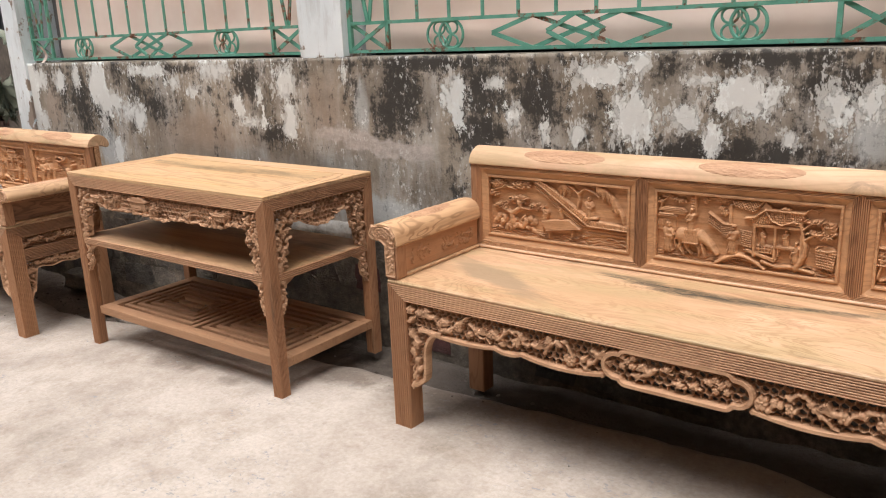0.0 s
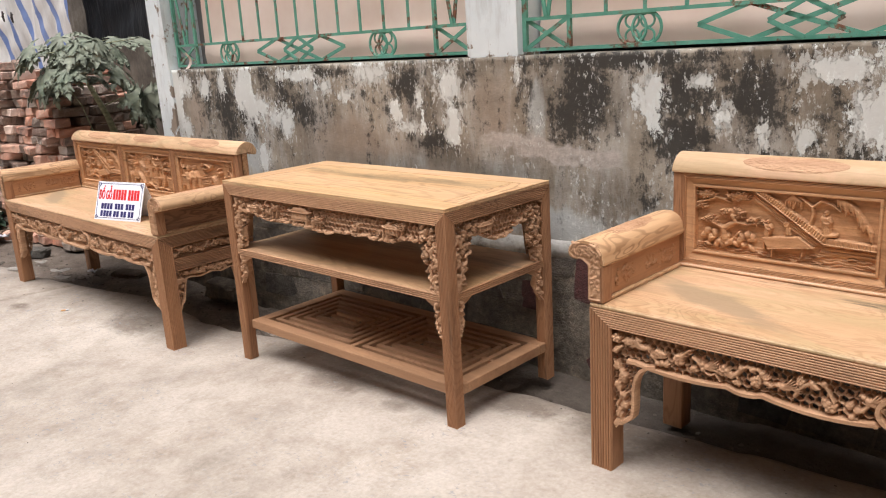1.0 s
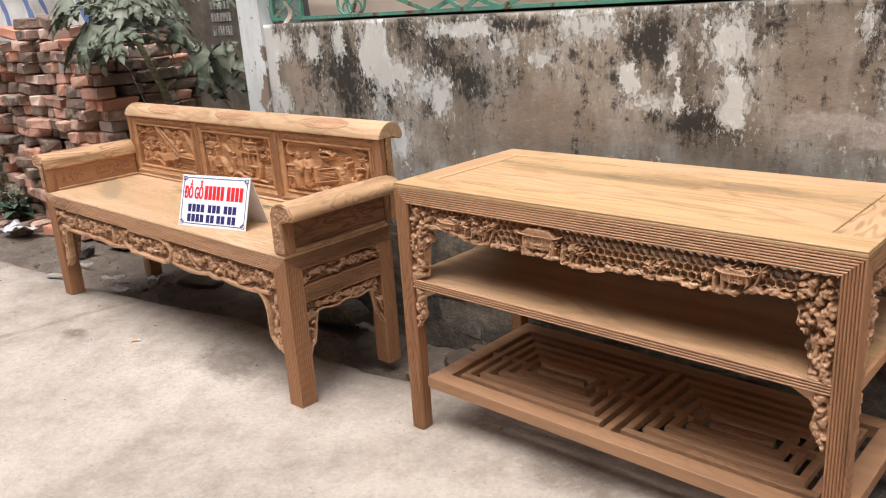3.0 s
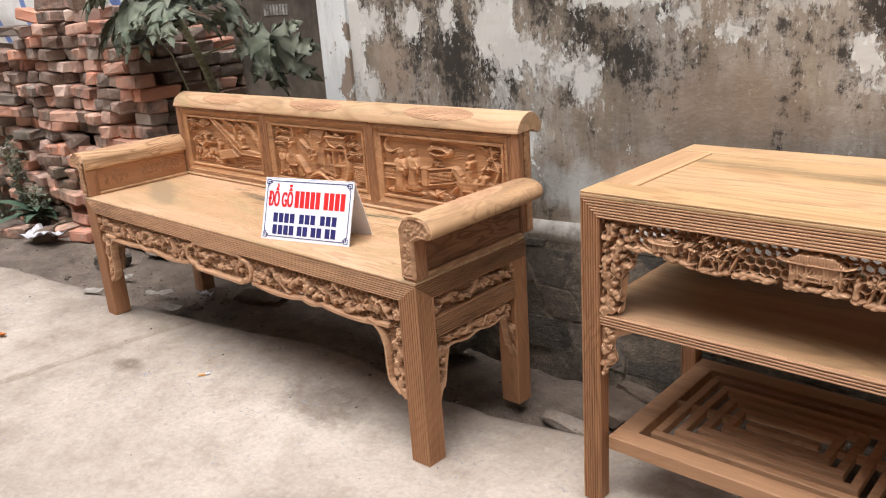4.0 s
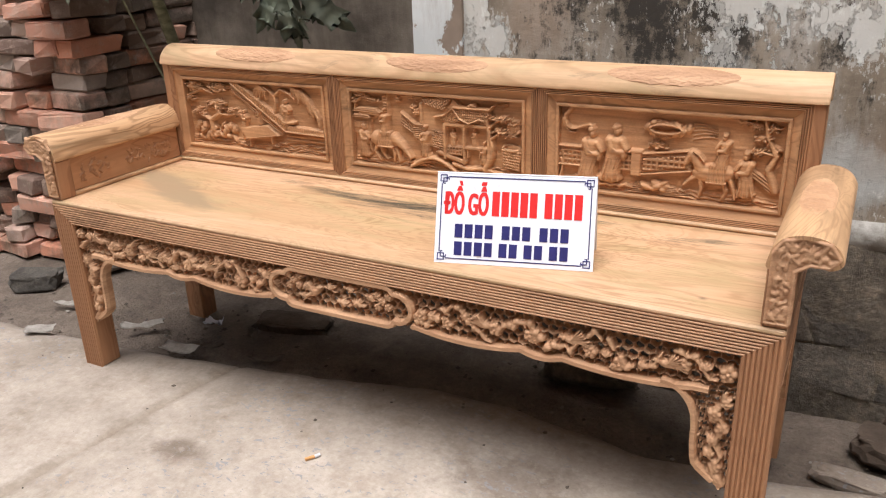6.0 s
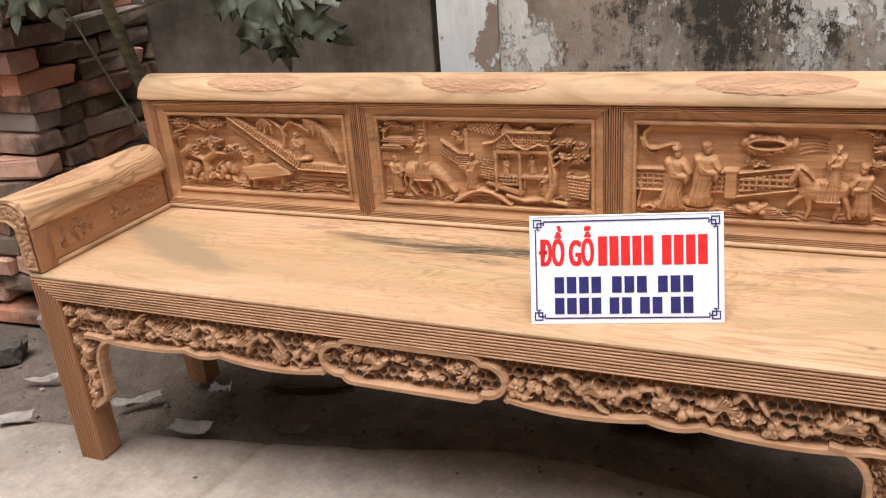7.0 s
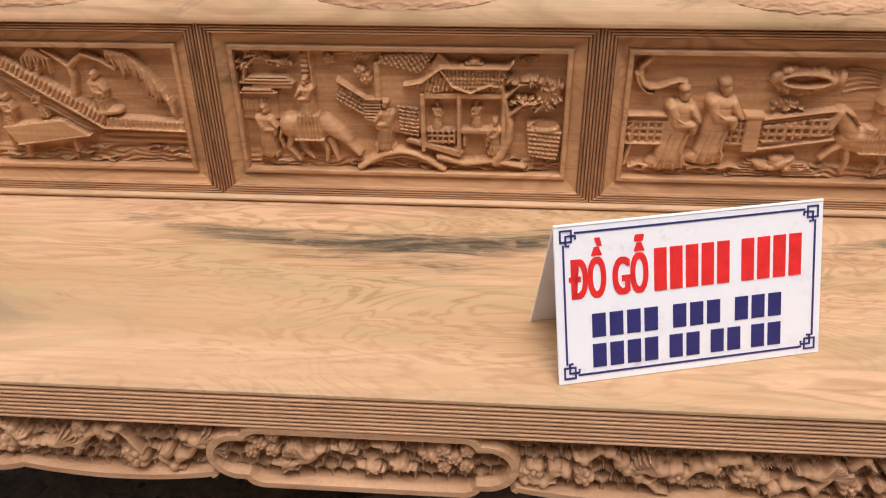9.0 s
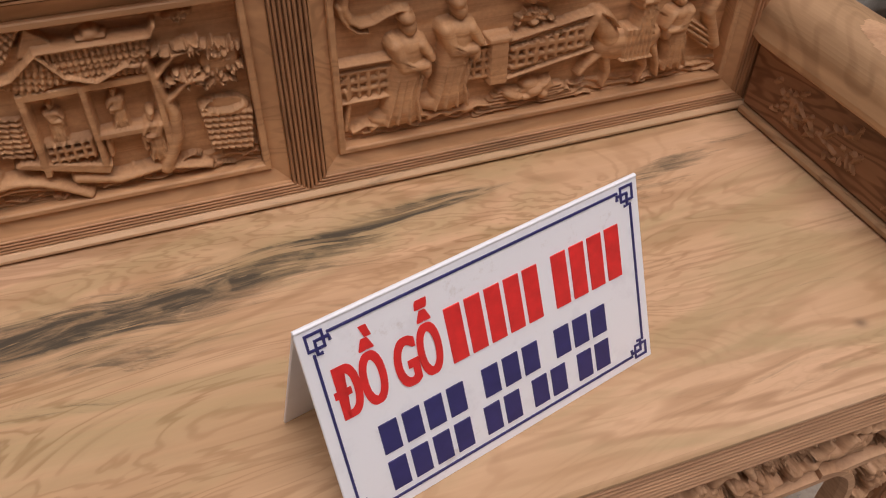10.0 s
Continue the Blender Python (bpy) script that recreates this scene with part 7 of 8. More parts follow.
for i in range(150):
    x = -10.1 + 3.0 * (i + rng.random()) / 150
    y = 3.66 + rng.uniform(-0.02, 0.02)
    z0 = 0.55
    l = rng.uniform(0.1, 0.55)
    g.tube([(x, y, z0), (x + rng.uniform(-0.02, 0.02), y - 0.01, z0 - l * 0.5), (x + rng.uniform(-0.05, 0.05), y + rng.uniform(-0.02, 0.02), z0 - l)], 0.0016, 3)
part("fringe", g, n.mat, tarp, "frayed hanging threads")
tagged(part("wall_lane", Geo().box(-16, 3.88, -0.15, -6.62, 4.0, 2.6, 0.004), grey_render), "stained rendered wall behind the tarpaulin", "wall", "", "structure")
tagged(part("wall_footing", Geo().box(-16, 3.72, -0.15, -7.2, 3.876, 0.24, 0.012), grey_render), "low rendered footing along the stained wall", "wall", "", "structure")
# added out of view: blocks low sky, so the ground under the furniture darkens
tagged(part("wall_opposite", Geo().box(-18, -2.0, -0.2, 12, -1.8, 5.2, 0.01), grey_render), "unseen wall added across the lane to block low sky light", "wall", "", "structure")
# also added out of view, holds back sky light from the right
tagged(part("wall_end", Geo().box(1.66, -1.8, -0.2, 1.86, 3.6, 3.0, 0.01), grey_render), "unseen wall added to cut sky light from the right", "wall", "", "structure")
tagged(part("wall_far", Geo().box(-14, 5.2, -0.2, -3.9, 5.35, 3.2, 0.01), grey_render), "grey rendered wall at the back of the yard", "wall", "", "structure")


# ---- brick stack ----
def brick_material():
    n = Nodes("old brick", 0.9)
    rnd = n.node("ShaderNodeObjectInfo").outputs["Random"]
    v = n.coords((1, 1, 1), spread=9.0)
    col = n.ramp(rnd, (0.0, (0.70, 0.31, 0.19)), (0.25, (0.52, 0.25, 0.175)), (0.5, (0.76, 0.43, 0.31)), (0.7, (0.50, 0.33, 0.265)), (0.85, (0.40, 0.33, 0.28)), (1.0, (0.72, 0.53, 0.43)))
    soot = n.ramp(n.math("ADD", n.noise(v, 7, 6, 0.7), n.math("MULTIPLY_ADD", n.math("FRACT", n.math("MULTIPLY", rnd, 7.3)), 0.60, -0.33)), (0.44, 0.0), (0.62, 1.0))
    col = n.mix(n.math("MULTIPLY", soot, 0.78), col, (0.105, 0.092, 0.076))
    dust = n.ramp(n.noise(v, 13, 6, 0.7), (0.50, 0.0), (0.66, 1.0))
    col = n.mix(n.math("MULTIPLY", dust, 0.42), col, (0.55, 0.44, 0.355))
    crust = n.ramp(n.noise(v, 19, 6, 0.72), (0.58, 0.0), (0.64, 1.0))
    col = n.mix(n.math("MULTIPLY", crust, 0.4), col, (0.50, 0.46, 0.40))
    geo = n.node("ShaderNodeNewGeometry")
    sep = n.node("ShaderNodeSeparateXYZ")
    n.wire(geo.outputs["Position"], sep.inputs[0])
    moss = n.math("MULTIPLY", n.ramp(n.noise(n.coords((1, 1, 1), world_space=True), 4, 6, 0.7), (0.45, 0.0), (0.62, 1.0)), n.ramp(sep.outputs[2], (0.30, 1.0), (0.72, 0.12)))
    col = n.mix(n.math("MULTIPLY", moss, 0.75), col, (0.10, 0.098, 0.058))
    n.color(col)
    return n.bump(n.noise(v, 30, 8, 0.74), 1.0, 0.010).mat


brick_mat = brick_material()


def brick_mesh(seed, l=0.215, w=0.104, h=0.061):
    """A worn brick: chipped corners and slightly bowed faces."""
    rng = random.Random(seed)
    g = Geo().box(-l / 2, -w / 2, 0, l / 2, w / 2, h * rng.uniform(0.9, 1.03), 0.008)
    chip = rng.randrange(8)
    out = []
    for i, (x, y, z) in enumerate(g.v):
        k = rng.uniform(0.86, 0.95) if i // 3 in (chip, (chip + 3) % 8) else 1.0
        out.append((x * k + rng.uniform(-0.006, 0.006), y * k + rng.uniform(-0.006, 0.006), z + rng.uniform(-0.003, 0.003)))
    me = to_mesh("brick", out, g.f)
    me.materials.append(brick_mat)
    return me


brick_shapes = [brick_mesh(k) for k in range(8)]
half_bricks = [brick_mesh(20 + k, 0.115) for k in range(3)]


def brick_pile():
    """Loose courses, ragged at the left, with a straight end by the plant; the front bricks are single pieces."""
    root = thing("brick_pile", "long loose stack of old red bricks, sooty and mossy", "brick pile", "", pose(-5.12, 3.20, -0.04, 0, 0, 3))
    rng = random.Random(8)
    pitch = 0.0645
    hidden = Geo()

    def put(me, m, single):
        if single:
            ob = new("brick", me)
            ob.parent, ob.matrix_basis = root, m
        else:
            hidden.add([m @ v.co for v in me.vertices], [tuple(p.vertices) for p in me.polygons])
    for c in range(19):
        left = -2.25 + max(0, c - 11) * 0.17 + rng.uniform(-0.03, 0.03)
        right = rng.uniform(-0.03, 0.02) - 0.004 * c - max(0, c - 15) * 0.13
        z0 = c * pitch
        for row in range(3):
            x, y = right, 0.004 * c + row * 0.222
            while x > left:
                tilt = (rng.uniform(-4.5, 4.5), rng.uniform(-4, 4))
                turn = rng.uniform(-16, 16)
                jog = rng.uniform(-0.055, 0.035) if row == 0 else 0.0
                if row == 0 and rng.random() < 0.05 and c < 17:
                    x -= 0.109
                    continue
                seen = row == 0 or x > right - 0.16
                if rng.random() < 0.62 and not (x == right and row == 0 and c % 2):
                    if row == 0 or x > right - 0.35 or c > 12:
                        put(rng.choice(brick_shapes), pose(x - 0.052, y + 0.108 + jog, z0, *tilt, 90 + turn), seen)
                    x -= 0.109
                else:
                    me = rng.choice(brick_shapes if rng.random() < 0.85 else half_bricks)
                    l = 0.215 if me in brick_shapes else 0.115
                    if row == 0 or x > right - 0.35 or c > 12:
                        put(me, pose(x - l / 2, y + 0.052 + jog, z0, *tilt, turn), seen)
                        put(rng.choice(brick_shapes), pose(x - l / 2, y + 0.165, z0, 0, 0, rng.uniform(-4, 4)), False)
                    x -= l + 0.006
    for x, c, t in ((-0.95, 19.0, 25), (-0.72, 19.0, -12), (-1.25, 18.2, 8), (-1.62, 17.0, 35), (-1.85, 15.2, -20), (-2.02, 13.6, 15), (-1.75, 15.6, 50)):
        put(rng.choice(brick_shapes), pose(x, 0.14, c * pitch, rng.uniform(-9, 9), rng.uniform(-14, 14), t), True)
    me = to_mesh("inner_bricks", hidden.v, hidden.f)
    me.materials.append(brick_mat)
    tagged(part("inner_bricks", me, brick_mat, root), "", "", "", "stuff")
    return root


brick_pile()
worn_ends = [brick_mesh(40, 0.15), brick_mesh(41, 0.18)]
for k, (x, y, t, lab) in enumerate(((-6.35, 2.93, 20, "broken red brick on the dirt"), (-6.12, 2.99, -35, "orange brick end on the dirt"), (-6.10, 3.11, 70, "mossy weathered brick end on the dirt"), (-5.90, 3.12, 12, "mossy weathered brick on the dirt"))):
    ob = new("loose_brick", worn_ends[k % 2] if k > 1 else brick_shapes[4 + k])
    ob.matrix_basis = pose(x, y, -0.04, 3, -4, t)
    tagged(ob, lab, "brick", "loose bricks")


# ---- papaya plant ----
def leaf_material():
    n = Nodes("dusty papaya leaf", 0.7)
    v = n.coords((1, 1, 1), spread=5)
    col = n.ramp(n.noise(v, 9, 5, 0.6), (0.3, (0.045, 0.078, 0.045)), (0.7, (0.085, 0.12, 0.075)))
    dust = n.ramp(n.noise(v, 5, 6, 0.7), (0.30, 0.1), (0.60, 1.0))
    col = n.mix(n.math("MULTIPLY", dust, 0.66), col, (0.31, 0.315, 0.245))
    att = n.node("ShaderNodeAttribute")
    att.attribute_name = "rib"
    col = n.mix(n.math("MULTIPLY", att.outputs["Fac"], 0.22), col, (0.33, 0.35, 0.23))
    n.color(col)
    return n.bump(n.noise(v, 40, 3), 0.4, 0.002).mat


leaf_mat = leaf_material()
n = Nodes("plant stem", 0.75)
n.color(n.ramp(n.noise(n.coords((14, 14, 30)), 2, 4), (0.3, (0.16, 0.16, 0.09)), (0.7, (0.36, 0.355, 0.22))))
stem_mat = n.bump(n.noise(n.coords((60, 60, 90)), 1, 3), 0.6, 0.003).mat


def leaf_mesh(size, seed):
    """A papaya blade: seven broad lobes, each cut into coarse forward teeth, with pale ribs and drooping tips."""
    rng = random.Random(seed)
    # along the rib, half width, for one lobe with two pairs of teeth
    edge = [(0.0, 0.03), (0.16, 0.10), (0.30, 0.13), (0.46, 0.155), (0.60, 0.265), (0.575, 0.155), (0.68, 0.135), (0.83, 0.195), (0.785, 0.11), (0.89, 0.085), (1.0, 0.004)]
    g, rib = Geo(), []
    for k, (turn, long) in enumerate(((0, 1.0), (36, 0.95), (-36, 0.95), (74, 0.84), (-74, 0.84), (116, 0.62), (-116, 0.62))):
        a = radians(turn + rng.uniform(-6, 6))
        l = size * long * rng.uniform(0.9, 1.08)
        bend, curl, lift = rng.uniform(-0.10, 0.10), rng.uniform(0.30, 0.62), 0.0012 * k
        base = len(g.v)
        for s, w in edge:
            w *= rng.uniform(0.88, 1.12)
            for side in (-1, -0.5, 0, 0.5, 1):
                x = l * (s if abs(side) > 0.7 else s * (1.0 if side else 0.985))
                y = l * (w * side + bend * s * s)
                r = math.hypot(x, y)
                z = lift - curl * r * r / size + 0.16 * abs(y - l * bend * s * s) + 0.02 * l * math.sin(9 * s + side * 2 + seed)
                g.v.append((x * math.cos(a) - y * math.sin(a), x * math.sin(a) + y * math.cos(a), z))
                rib.append(1.0 if side == 0 else 0.0)
        g.f += [(base + i * 5 + j, base + i * 5 + j + 1, base + (i + 1) * 5 + j + 1, base + (i + 1) * 5 + j) for i in range(len(edge) - 1) for j in range(4)]
    me = to_mesh("leaf", g.v, g.f, True)
    me.attributes.new("rib", "FLOAT", "POINT").data.foreach_set("value", np.array(rib, np.float32))
    return me


def papaya():
    root = thing("papaya_plant", "young papaya plant with dusty lobed leaves on a thin trunk", "plant", "", pose(-5.02, 3.60, -0.04))
    crown = (0.07, -0.27, 1.21)
    part("trunk", Geo().tube([(0.06, 0.03, 0), (0.04, 0.0, 0.3), (0.02, -0.04, 0.62), (0.02, -0.12, 0.90), crown], [0.030, 0.027, 0.024, 0.021, 0.014], 10), stem_mat, root, "", True)
    # heading, reach, height of the blade, blade size, tilt
    for k, (head, reach, dz, size, tilt) in enumerate(((-95, 0.16, 0.04, 0.26, 48), (-50, 0.24, 0.02, 0.28, 46), (-130, 0.22, 0.03, 0.27, 44), (-20, 0.34, 0.08, 0.27, 34), (-165, 0.24, 0.06, 0.25, 36), (15, 0.42, 0.10, 0.26, 22), (70, 0.26, 0.13, 0.22, 12), (120, 0.22, 0.12, 0.22, 12), (-75, 0.10, 0.12, 0.23, 36), (0, 0.14, 0.15, 0.23, 24), (175, 0.14, 0.15, 0.21, 20), (35, 0.58, 0.12, 0.23, 22), (-70, 0.34, 0.05, 0.26, 50), (-110, 0.32, 0.07, 0.26, 46), (-35, 0.46, 0.06, 0.25, 40), (-150, 0.38, 0.04, 0.24, 46), (-10, 0.56, 0.12, 0.25, 30))):
        a = radians(head)
        reach, dz = 0.70 * reach + 0.03, dz + (-0.09, 0.05, -0.04, 0.08, -0.06)[k % 5]
        tip = (crown[0] + reach * math.cos(a), crown[1] + reach * math.sin(a), crown[2] + dz)
        mid = (crown[0] + 0.5 * reach * math.cos(a), crown[1] + 0.5 * reach * math.sin(a), crown[2] + dz * 0.8 + 0.02)
        lf = part("leaf", leaf_mesh(size * 0.78, k), leaf_mat, root)
        lf.matrix_basis = pose(*tip, 24 * math.sin(k * 2.3), 0.75 * tilt + 14 * math.sin(k * 1.7), head)
        part("petiole", Geo().tube([crown, mid, tip], [0.005, 0.004, 0.0035], 6), stem_mat, root, "", True)
    # smaller young leaves filling the crown
    rng = random.Random(5)
    for k in range(11):
        a, reach = rng.uniform(-math.pi, math.pi), rng.uniform(0.08, 0.34)
        tip = (crown[0] + reach * math.cos(a), crown[1] + 0.8 * reach * math.sin(a), crown[2] + rng.uniform(-0.06, 0.16))
        lf = part("leaf", leaf_mesh(rng.uniform(0.11, 0.17), 50 + k), leaf_mat, root)
        lf.matrix_basis = pose(*tip, rng.uniform(-18, 18), rng.uniform(10, 45), math.degrees(a))
        part("petiole", Geo().tube([crown, (0.5 * (crown[0] + tip[0]), 0.5 * (crown[1] + tip[1]), tip[2] + 0.01), tip], [0.004, 0.0032, 0.0028], 6), stem_mat, root, "", True)
    # low leaf that hangs towards the pillar
    tip = (0.60, -0.13, 1.04)
    part("petiole", Geo().tube([(0.02, -0.12, 0.97), (0.30, -0.14, 1.02), tip], [0.005, 0.0045, 0.004], 6), stem_mat, root, "", True)
    for k, (hd, tilt, s) in enumerate(((-85, 80, 0.30), (-40, 72, 0.26), (-140, 74, 0.26))):
        lf = part("leaf", leaf_mesh(s * 0.85, 30 + k), leaf_mat, root)
        lf.matrix_basis = pose(*tip, 0, tilt, hd)
    part("twig", Geo().tube([(-0.12, -0.30, 1.12), (-0.02, -0.26, 0.98), (0.05, -0.24, 0.80), (0.16, -0.24, 0.60)], [0.003, 0.0035, 0.004, 0.004], 5), stem_mat, root, "thin bare twig")


papaya()


# ---- folded sign on the far bench ----
n = Nodes("white sign board", 0.35)
nv = n.coords((1, 1, 1))
n.color(n.ramp(n.noise(nv, 22, 5, 0.65), (0.30, (0.80, 0.815, 0.88)), (0.46, (0.88, 0.90, 0.96))))
base_white = n.out.inputs["Base Color"].links[0].from_socket
smudge = n.ramp(n.noise(n.coords((1, 1, 1)), 17, 7, 0.75), (0.60, 0.0), (0.72, 1.0))
n.color(n.mix(n.math("MULTIPLY", smudge, 0.5), base_white, (0.48, 0.40, 0.34)))
sign_white = n.mat
ink = {}
for name, c in (("red", (0.80, 0.03, 0.03)), ("blue", (0.03, 0.03, 0.155))):
    n = Nodes(name + " sign ink", 0.4)
    n.color(n.ramp(n.noise(n.coords((1, 1, 1)), 60, 4), (0.3, tuple(0.85 * q for q in c)), (0.7, tuple(1.1 * q for q in c))))
    ink[name] = n.mat
SW, SH, ST = 0.318, 0.184, 0.003


def sign():
    lean = math.degrees(math.asin(0.062 / SH))
    root = thing("folded_sign", "white folded plastic sign with red and dark blue lettering", "sign", "", pose(-3.470, 2.648, SEAT + 0.0006, 0, 0, 14.4))
    front = part("front_face", Geo().box(0, 0, 0, SW, ST, SH, 0.0006), sign_white, root)
    front.matrix_basis = pose(0, 0, 0, -lean, 0, 0)
    back = part("back_face", Geo().box(0, -ST, 0, SW, 0, SH, 0.0006), sign_white, root)
    back.matrix_basis = pose(0, 2 * SH * math.sin(radians(lean)) + 0.001, 0, lean, 0, 0)
    y = -0.0004

    def bar(geo, x0, z0, x1, z1):
        geo.box(min(x0, x1), y - 0.0006, min(z0, z1), max(x0, x1), y + 0.0008, max(z0, z1), 0.0001)
    t, e, c = 0.0021, 0.010, 0.024
    for x0, z0, x1, z1 in ((c, e, SW - c, e), (c, SH - e, SW - c, SH - e), (e, c, e, SH - c), (SW - e, c, SW - e, SH - c)):
        g = Geo()
        bar(g, x0 - t / 2, z0 - t / 2, x1 + t / 2, z1 + t / 2)
        part("border_line", g, ink["blue"], front, "thin dark blue border line")
    thin = [(-t / 2, -0.0006), (-t / 2, 0.0006), (t / 2, 0.0006), (t / 2, -0.0006)]
    for sx in (0, 1):
        for sz in (0, 1):
            def at(u, v):
                return (SW - u if sx else u, y, SH - v if sz else v)
            a, b = e - 0.003, e + 0.0095
            part("corner_square", Geo().sweep([at(a, a), at(b, a), at(b, b), at(a, b)], [(1.3 * p, q) for p, q in thin], (0, -1, 0), closed=True), ink["blue"], front)
            h = e + 0.003
            part("corner_hook", Geo().sweep([at(c, h + 0.004), at(c, h), at(h, h), at(h, c), at(h + 0.004, c)], [(1.2 * p, q * 1.3) for p, q in thin], (0, -1, 0)), ink["blue"], front)
    # the two plain words that name the trade
    cu = bpy.data.curves.new("words", "FONT")
    cu.body, cu.size, cu.extrude, cu.offset = "ĐỒ GỖ", 0.044, 0.0, 0.0007
    tmp = new("words_source", cu)
    me = bpy.data.meshes.new_from_object(tmp.evaluated_get(bpy.context.evaluated_depsgraph_get()))
    bpy.data.objects.remove(tmp)
    co = np.zeros(len(me.vertices) * 3)
    me.vertices.foreach_get("co", co)
    co = co.reshape(-1, 3)
    lo, hi = co.min(0), co.max(0)
    w, h = 0.0895, 0.068
    new_co = np.stack([0.0165 + (co[:, 0] - lo[0]) / (hi[0] - lo[0]) * w, y - 0.0004 + co[:, 2] * 0.4, 0.0985 + (co[:, 1] - lo[1]) / (hi[1] - lo[1]) * h], -1)
    faces = [tuple(p.vertices) for p in me.polygons]
    g = Geo()
    for k, dx in enumerate((-0.0013, -0.0007, 0.0, 0.0007, 0.0013)):
        g.add([(p[0] + dx, p[1] - 0.00004 * k, p[2]) for p in new_co.tolist()], faces)
    part("lettering", g, ink["red"], front, "bold red capital lettering")
    # the rest of the writing as plain bars
    for x0, x1, count in ((0.1142, 0.2080, 5), (0.2185, 0.2960, 4)):
        w = (x1 - x0) / count
        for i in range(count):
            g = Geo()
            bar(g, x0 + i * w, 0.0985, x0 + (i + 0.78) * w, 0.1475)
            part("writing_bar", g, ink["red"], front)
    for z, groups in ((0.0525, (4, 3, 3)), (0.0170, (4, 2, 2, 2))):
        x = 0.0405
        gap = (0.2322 - 10 * 0.0205) / (len(groups) - 1)
        for cnt in groups:
            for _ in range(cnt):
                g = Geo()
                bar(g, x, z, x + 0.0158, z + 0.0275)
                part("writing_bar", g, ink["blue"], front)
                x += 0.0205
            x += gap


sign()


# ---- litter ----
def flake(name, x, y, z, w, d, turn, mat, label, cat, curl=0.012, seed=1):
    """A thin crumpled scrap lying on the ground."""
    u, v = np.meshgrid(np.linspace(-1, 1, 12), np.linspace(-1, 1, 8), indexing="ij")
    h = curl * (noise2(u, v, 1.1, seed, 3) + 0.35 * u * u)
    h = h - h.min() + 0.002
    cut = 1 + 0.07 * noise2(u, v, 1.6, seed + 4, 2)
    g = Geo()
    idx = np.arange(u.size).reshape(u.shape)
    g.v = np.stack([u * w / 2 * cut, v * d / 2 * cut, h], -1).reshape(-1, 3).tolist()
    top = np.stack([idx[:-1, :-1], idx[1:, :-1], idx[1:, 1:], idx[:-1, 1:]], -1).reshape(-1, 4)
    g.f = top.tolist()
    k = len(g.v)
    g.v += [(a, b, c - 0.0012) for a, b, c in g.v]
    g.f += (top[:, ::-1] + k).tolist()
    rim = np.concatenate([idx[:, 0], idx[-1, 1:], idx[::-1, -1][1:], idx[0, ::-1][1:]])
    g.f += [(int(a), int(b), int(b) + k, int(a) + k) for a, b in zip(rim[:-1], rim[1:])]
    ob = part(name, g, mat, None, "", True)
    ob.matrix_basis = pose(x, y, z, 0, 0, turn)
    return tagged(ob, label, cat)


n = Nodes("grubby paper", 0.8)
n.color(n.ramp(n.noise(n.coords((1, 1, 1), spread=3), 25, 5, 0.65), (0.3, (0.20, 0.18, 0.155)), (0.7, (0.40, 0.37, 0.33))))
paper_mat = n.mat
n = Nodes("white plastic bag", 0.4)
n.color(n.ramp(n.noise(n.coords((1, 1, 1)), 12, 4), (0.3, (0.55, 0.55, 0.58)), (0.7, (0.75, 0.75, 0.78))))
bag_mat = n.mat
n = Nodes("dry orange leaf", 0.7)
n.color(n.ramp(n.noise(n.coords((1, 1, 1)), 40, 4), (0.3, (0.45, 0.13, 0.02)), (0.7, (0.65, 0.25, 0.05))))
orange_mat = n.mat
n = Nodes("dead brown leaf", 0.8)
n.color(n.ramp(n.noise(n.coords((1, 1, 1), spread=3), 40, 5, 0.65), (0.3, (0.07, 0.055, 0.042)), (0.7, (0.17, 0.14, 0.11))))
dead_mat = n.mat
flake("paper_scrap", -4.90, 2.695, -0.005, 0.085, 0.05, 38, paper_mat, "grubby paper scrap on the concrete", "scrap", 0.010, 1)
flake("paper_scrap", -4.665, 2.885, -0.033, 0.13, 0.03, 36, paper_mat, "grubby paper strip on the dirt", "scrap", 0.016, 2)
flake("paper_scrap", -4.41, 2.79, -0.006, 0.11, 0.05, 8, paper_mat, "grubby paper scrap on the concrete edge", "scrap", 0.008, 3)
flake("paper_scrap", -5.03, 2.90, -0.035, 0.10, 0.016, 25, paper_mat, "thin curled paper strip on the dirt", "scrap", 0.02, 4)
flake("dry_leaf", -4.17, 2.885, -0.035, 0.10, 0.035, 20, dead_mat, "dry brown leaf on the dirt", "leaf", 0.016, 7)
flake("dry_leaf", -4.365, 2.875, -0.035, 0.06, 0.03, 60, dead_mat, "dry brown leaf on the dirt", "leaf", 0.014, 6)
flake("plastic_bag", -6.05, 2.95, -0.03, 0.22, 0.15, 15, bag_mat, "crumpled white plastic bag on the dirt", "bag", 0.07, 5)
flake("orange_peel", -4.714, 2.246, -0.004, 0.035, 0.025, 30, orange_mat, "dry orange peel on the concrete", "peel", 0.012, 8)

n = Nodes("filter paper", 0.7)
n.color(n.ramp(n.noise(n.coords((1, 1, 1)), 90, 3), (0.3, (0.60, 0.30, 0.10)), (0.7, (0.75, 0.42, 0.18))))
butt = thing("cigarette_butt", "cigarette butt with an orange filter on the concrete", "cigarette butt", "", pose(-3.742, 2.534, -0.004, 0, 0, 56))
part("filter", Geo().tube([(-0.018, 0, 0), (0.004, 0, 0)], 0.004, 10), n.mat, butt)
part("paper", Geo().tube([(0.0042, 0, 0), (0.018, 0.001, 0)], 0.0039, 10), bag_mat, butt, "white paper end")

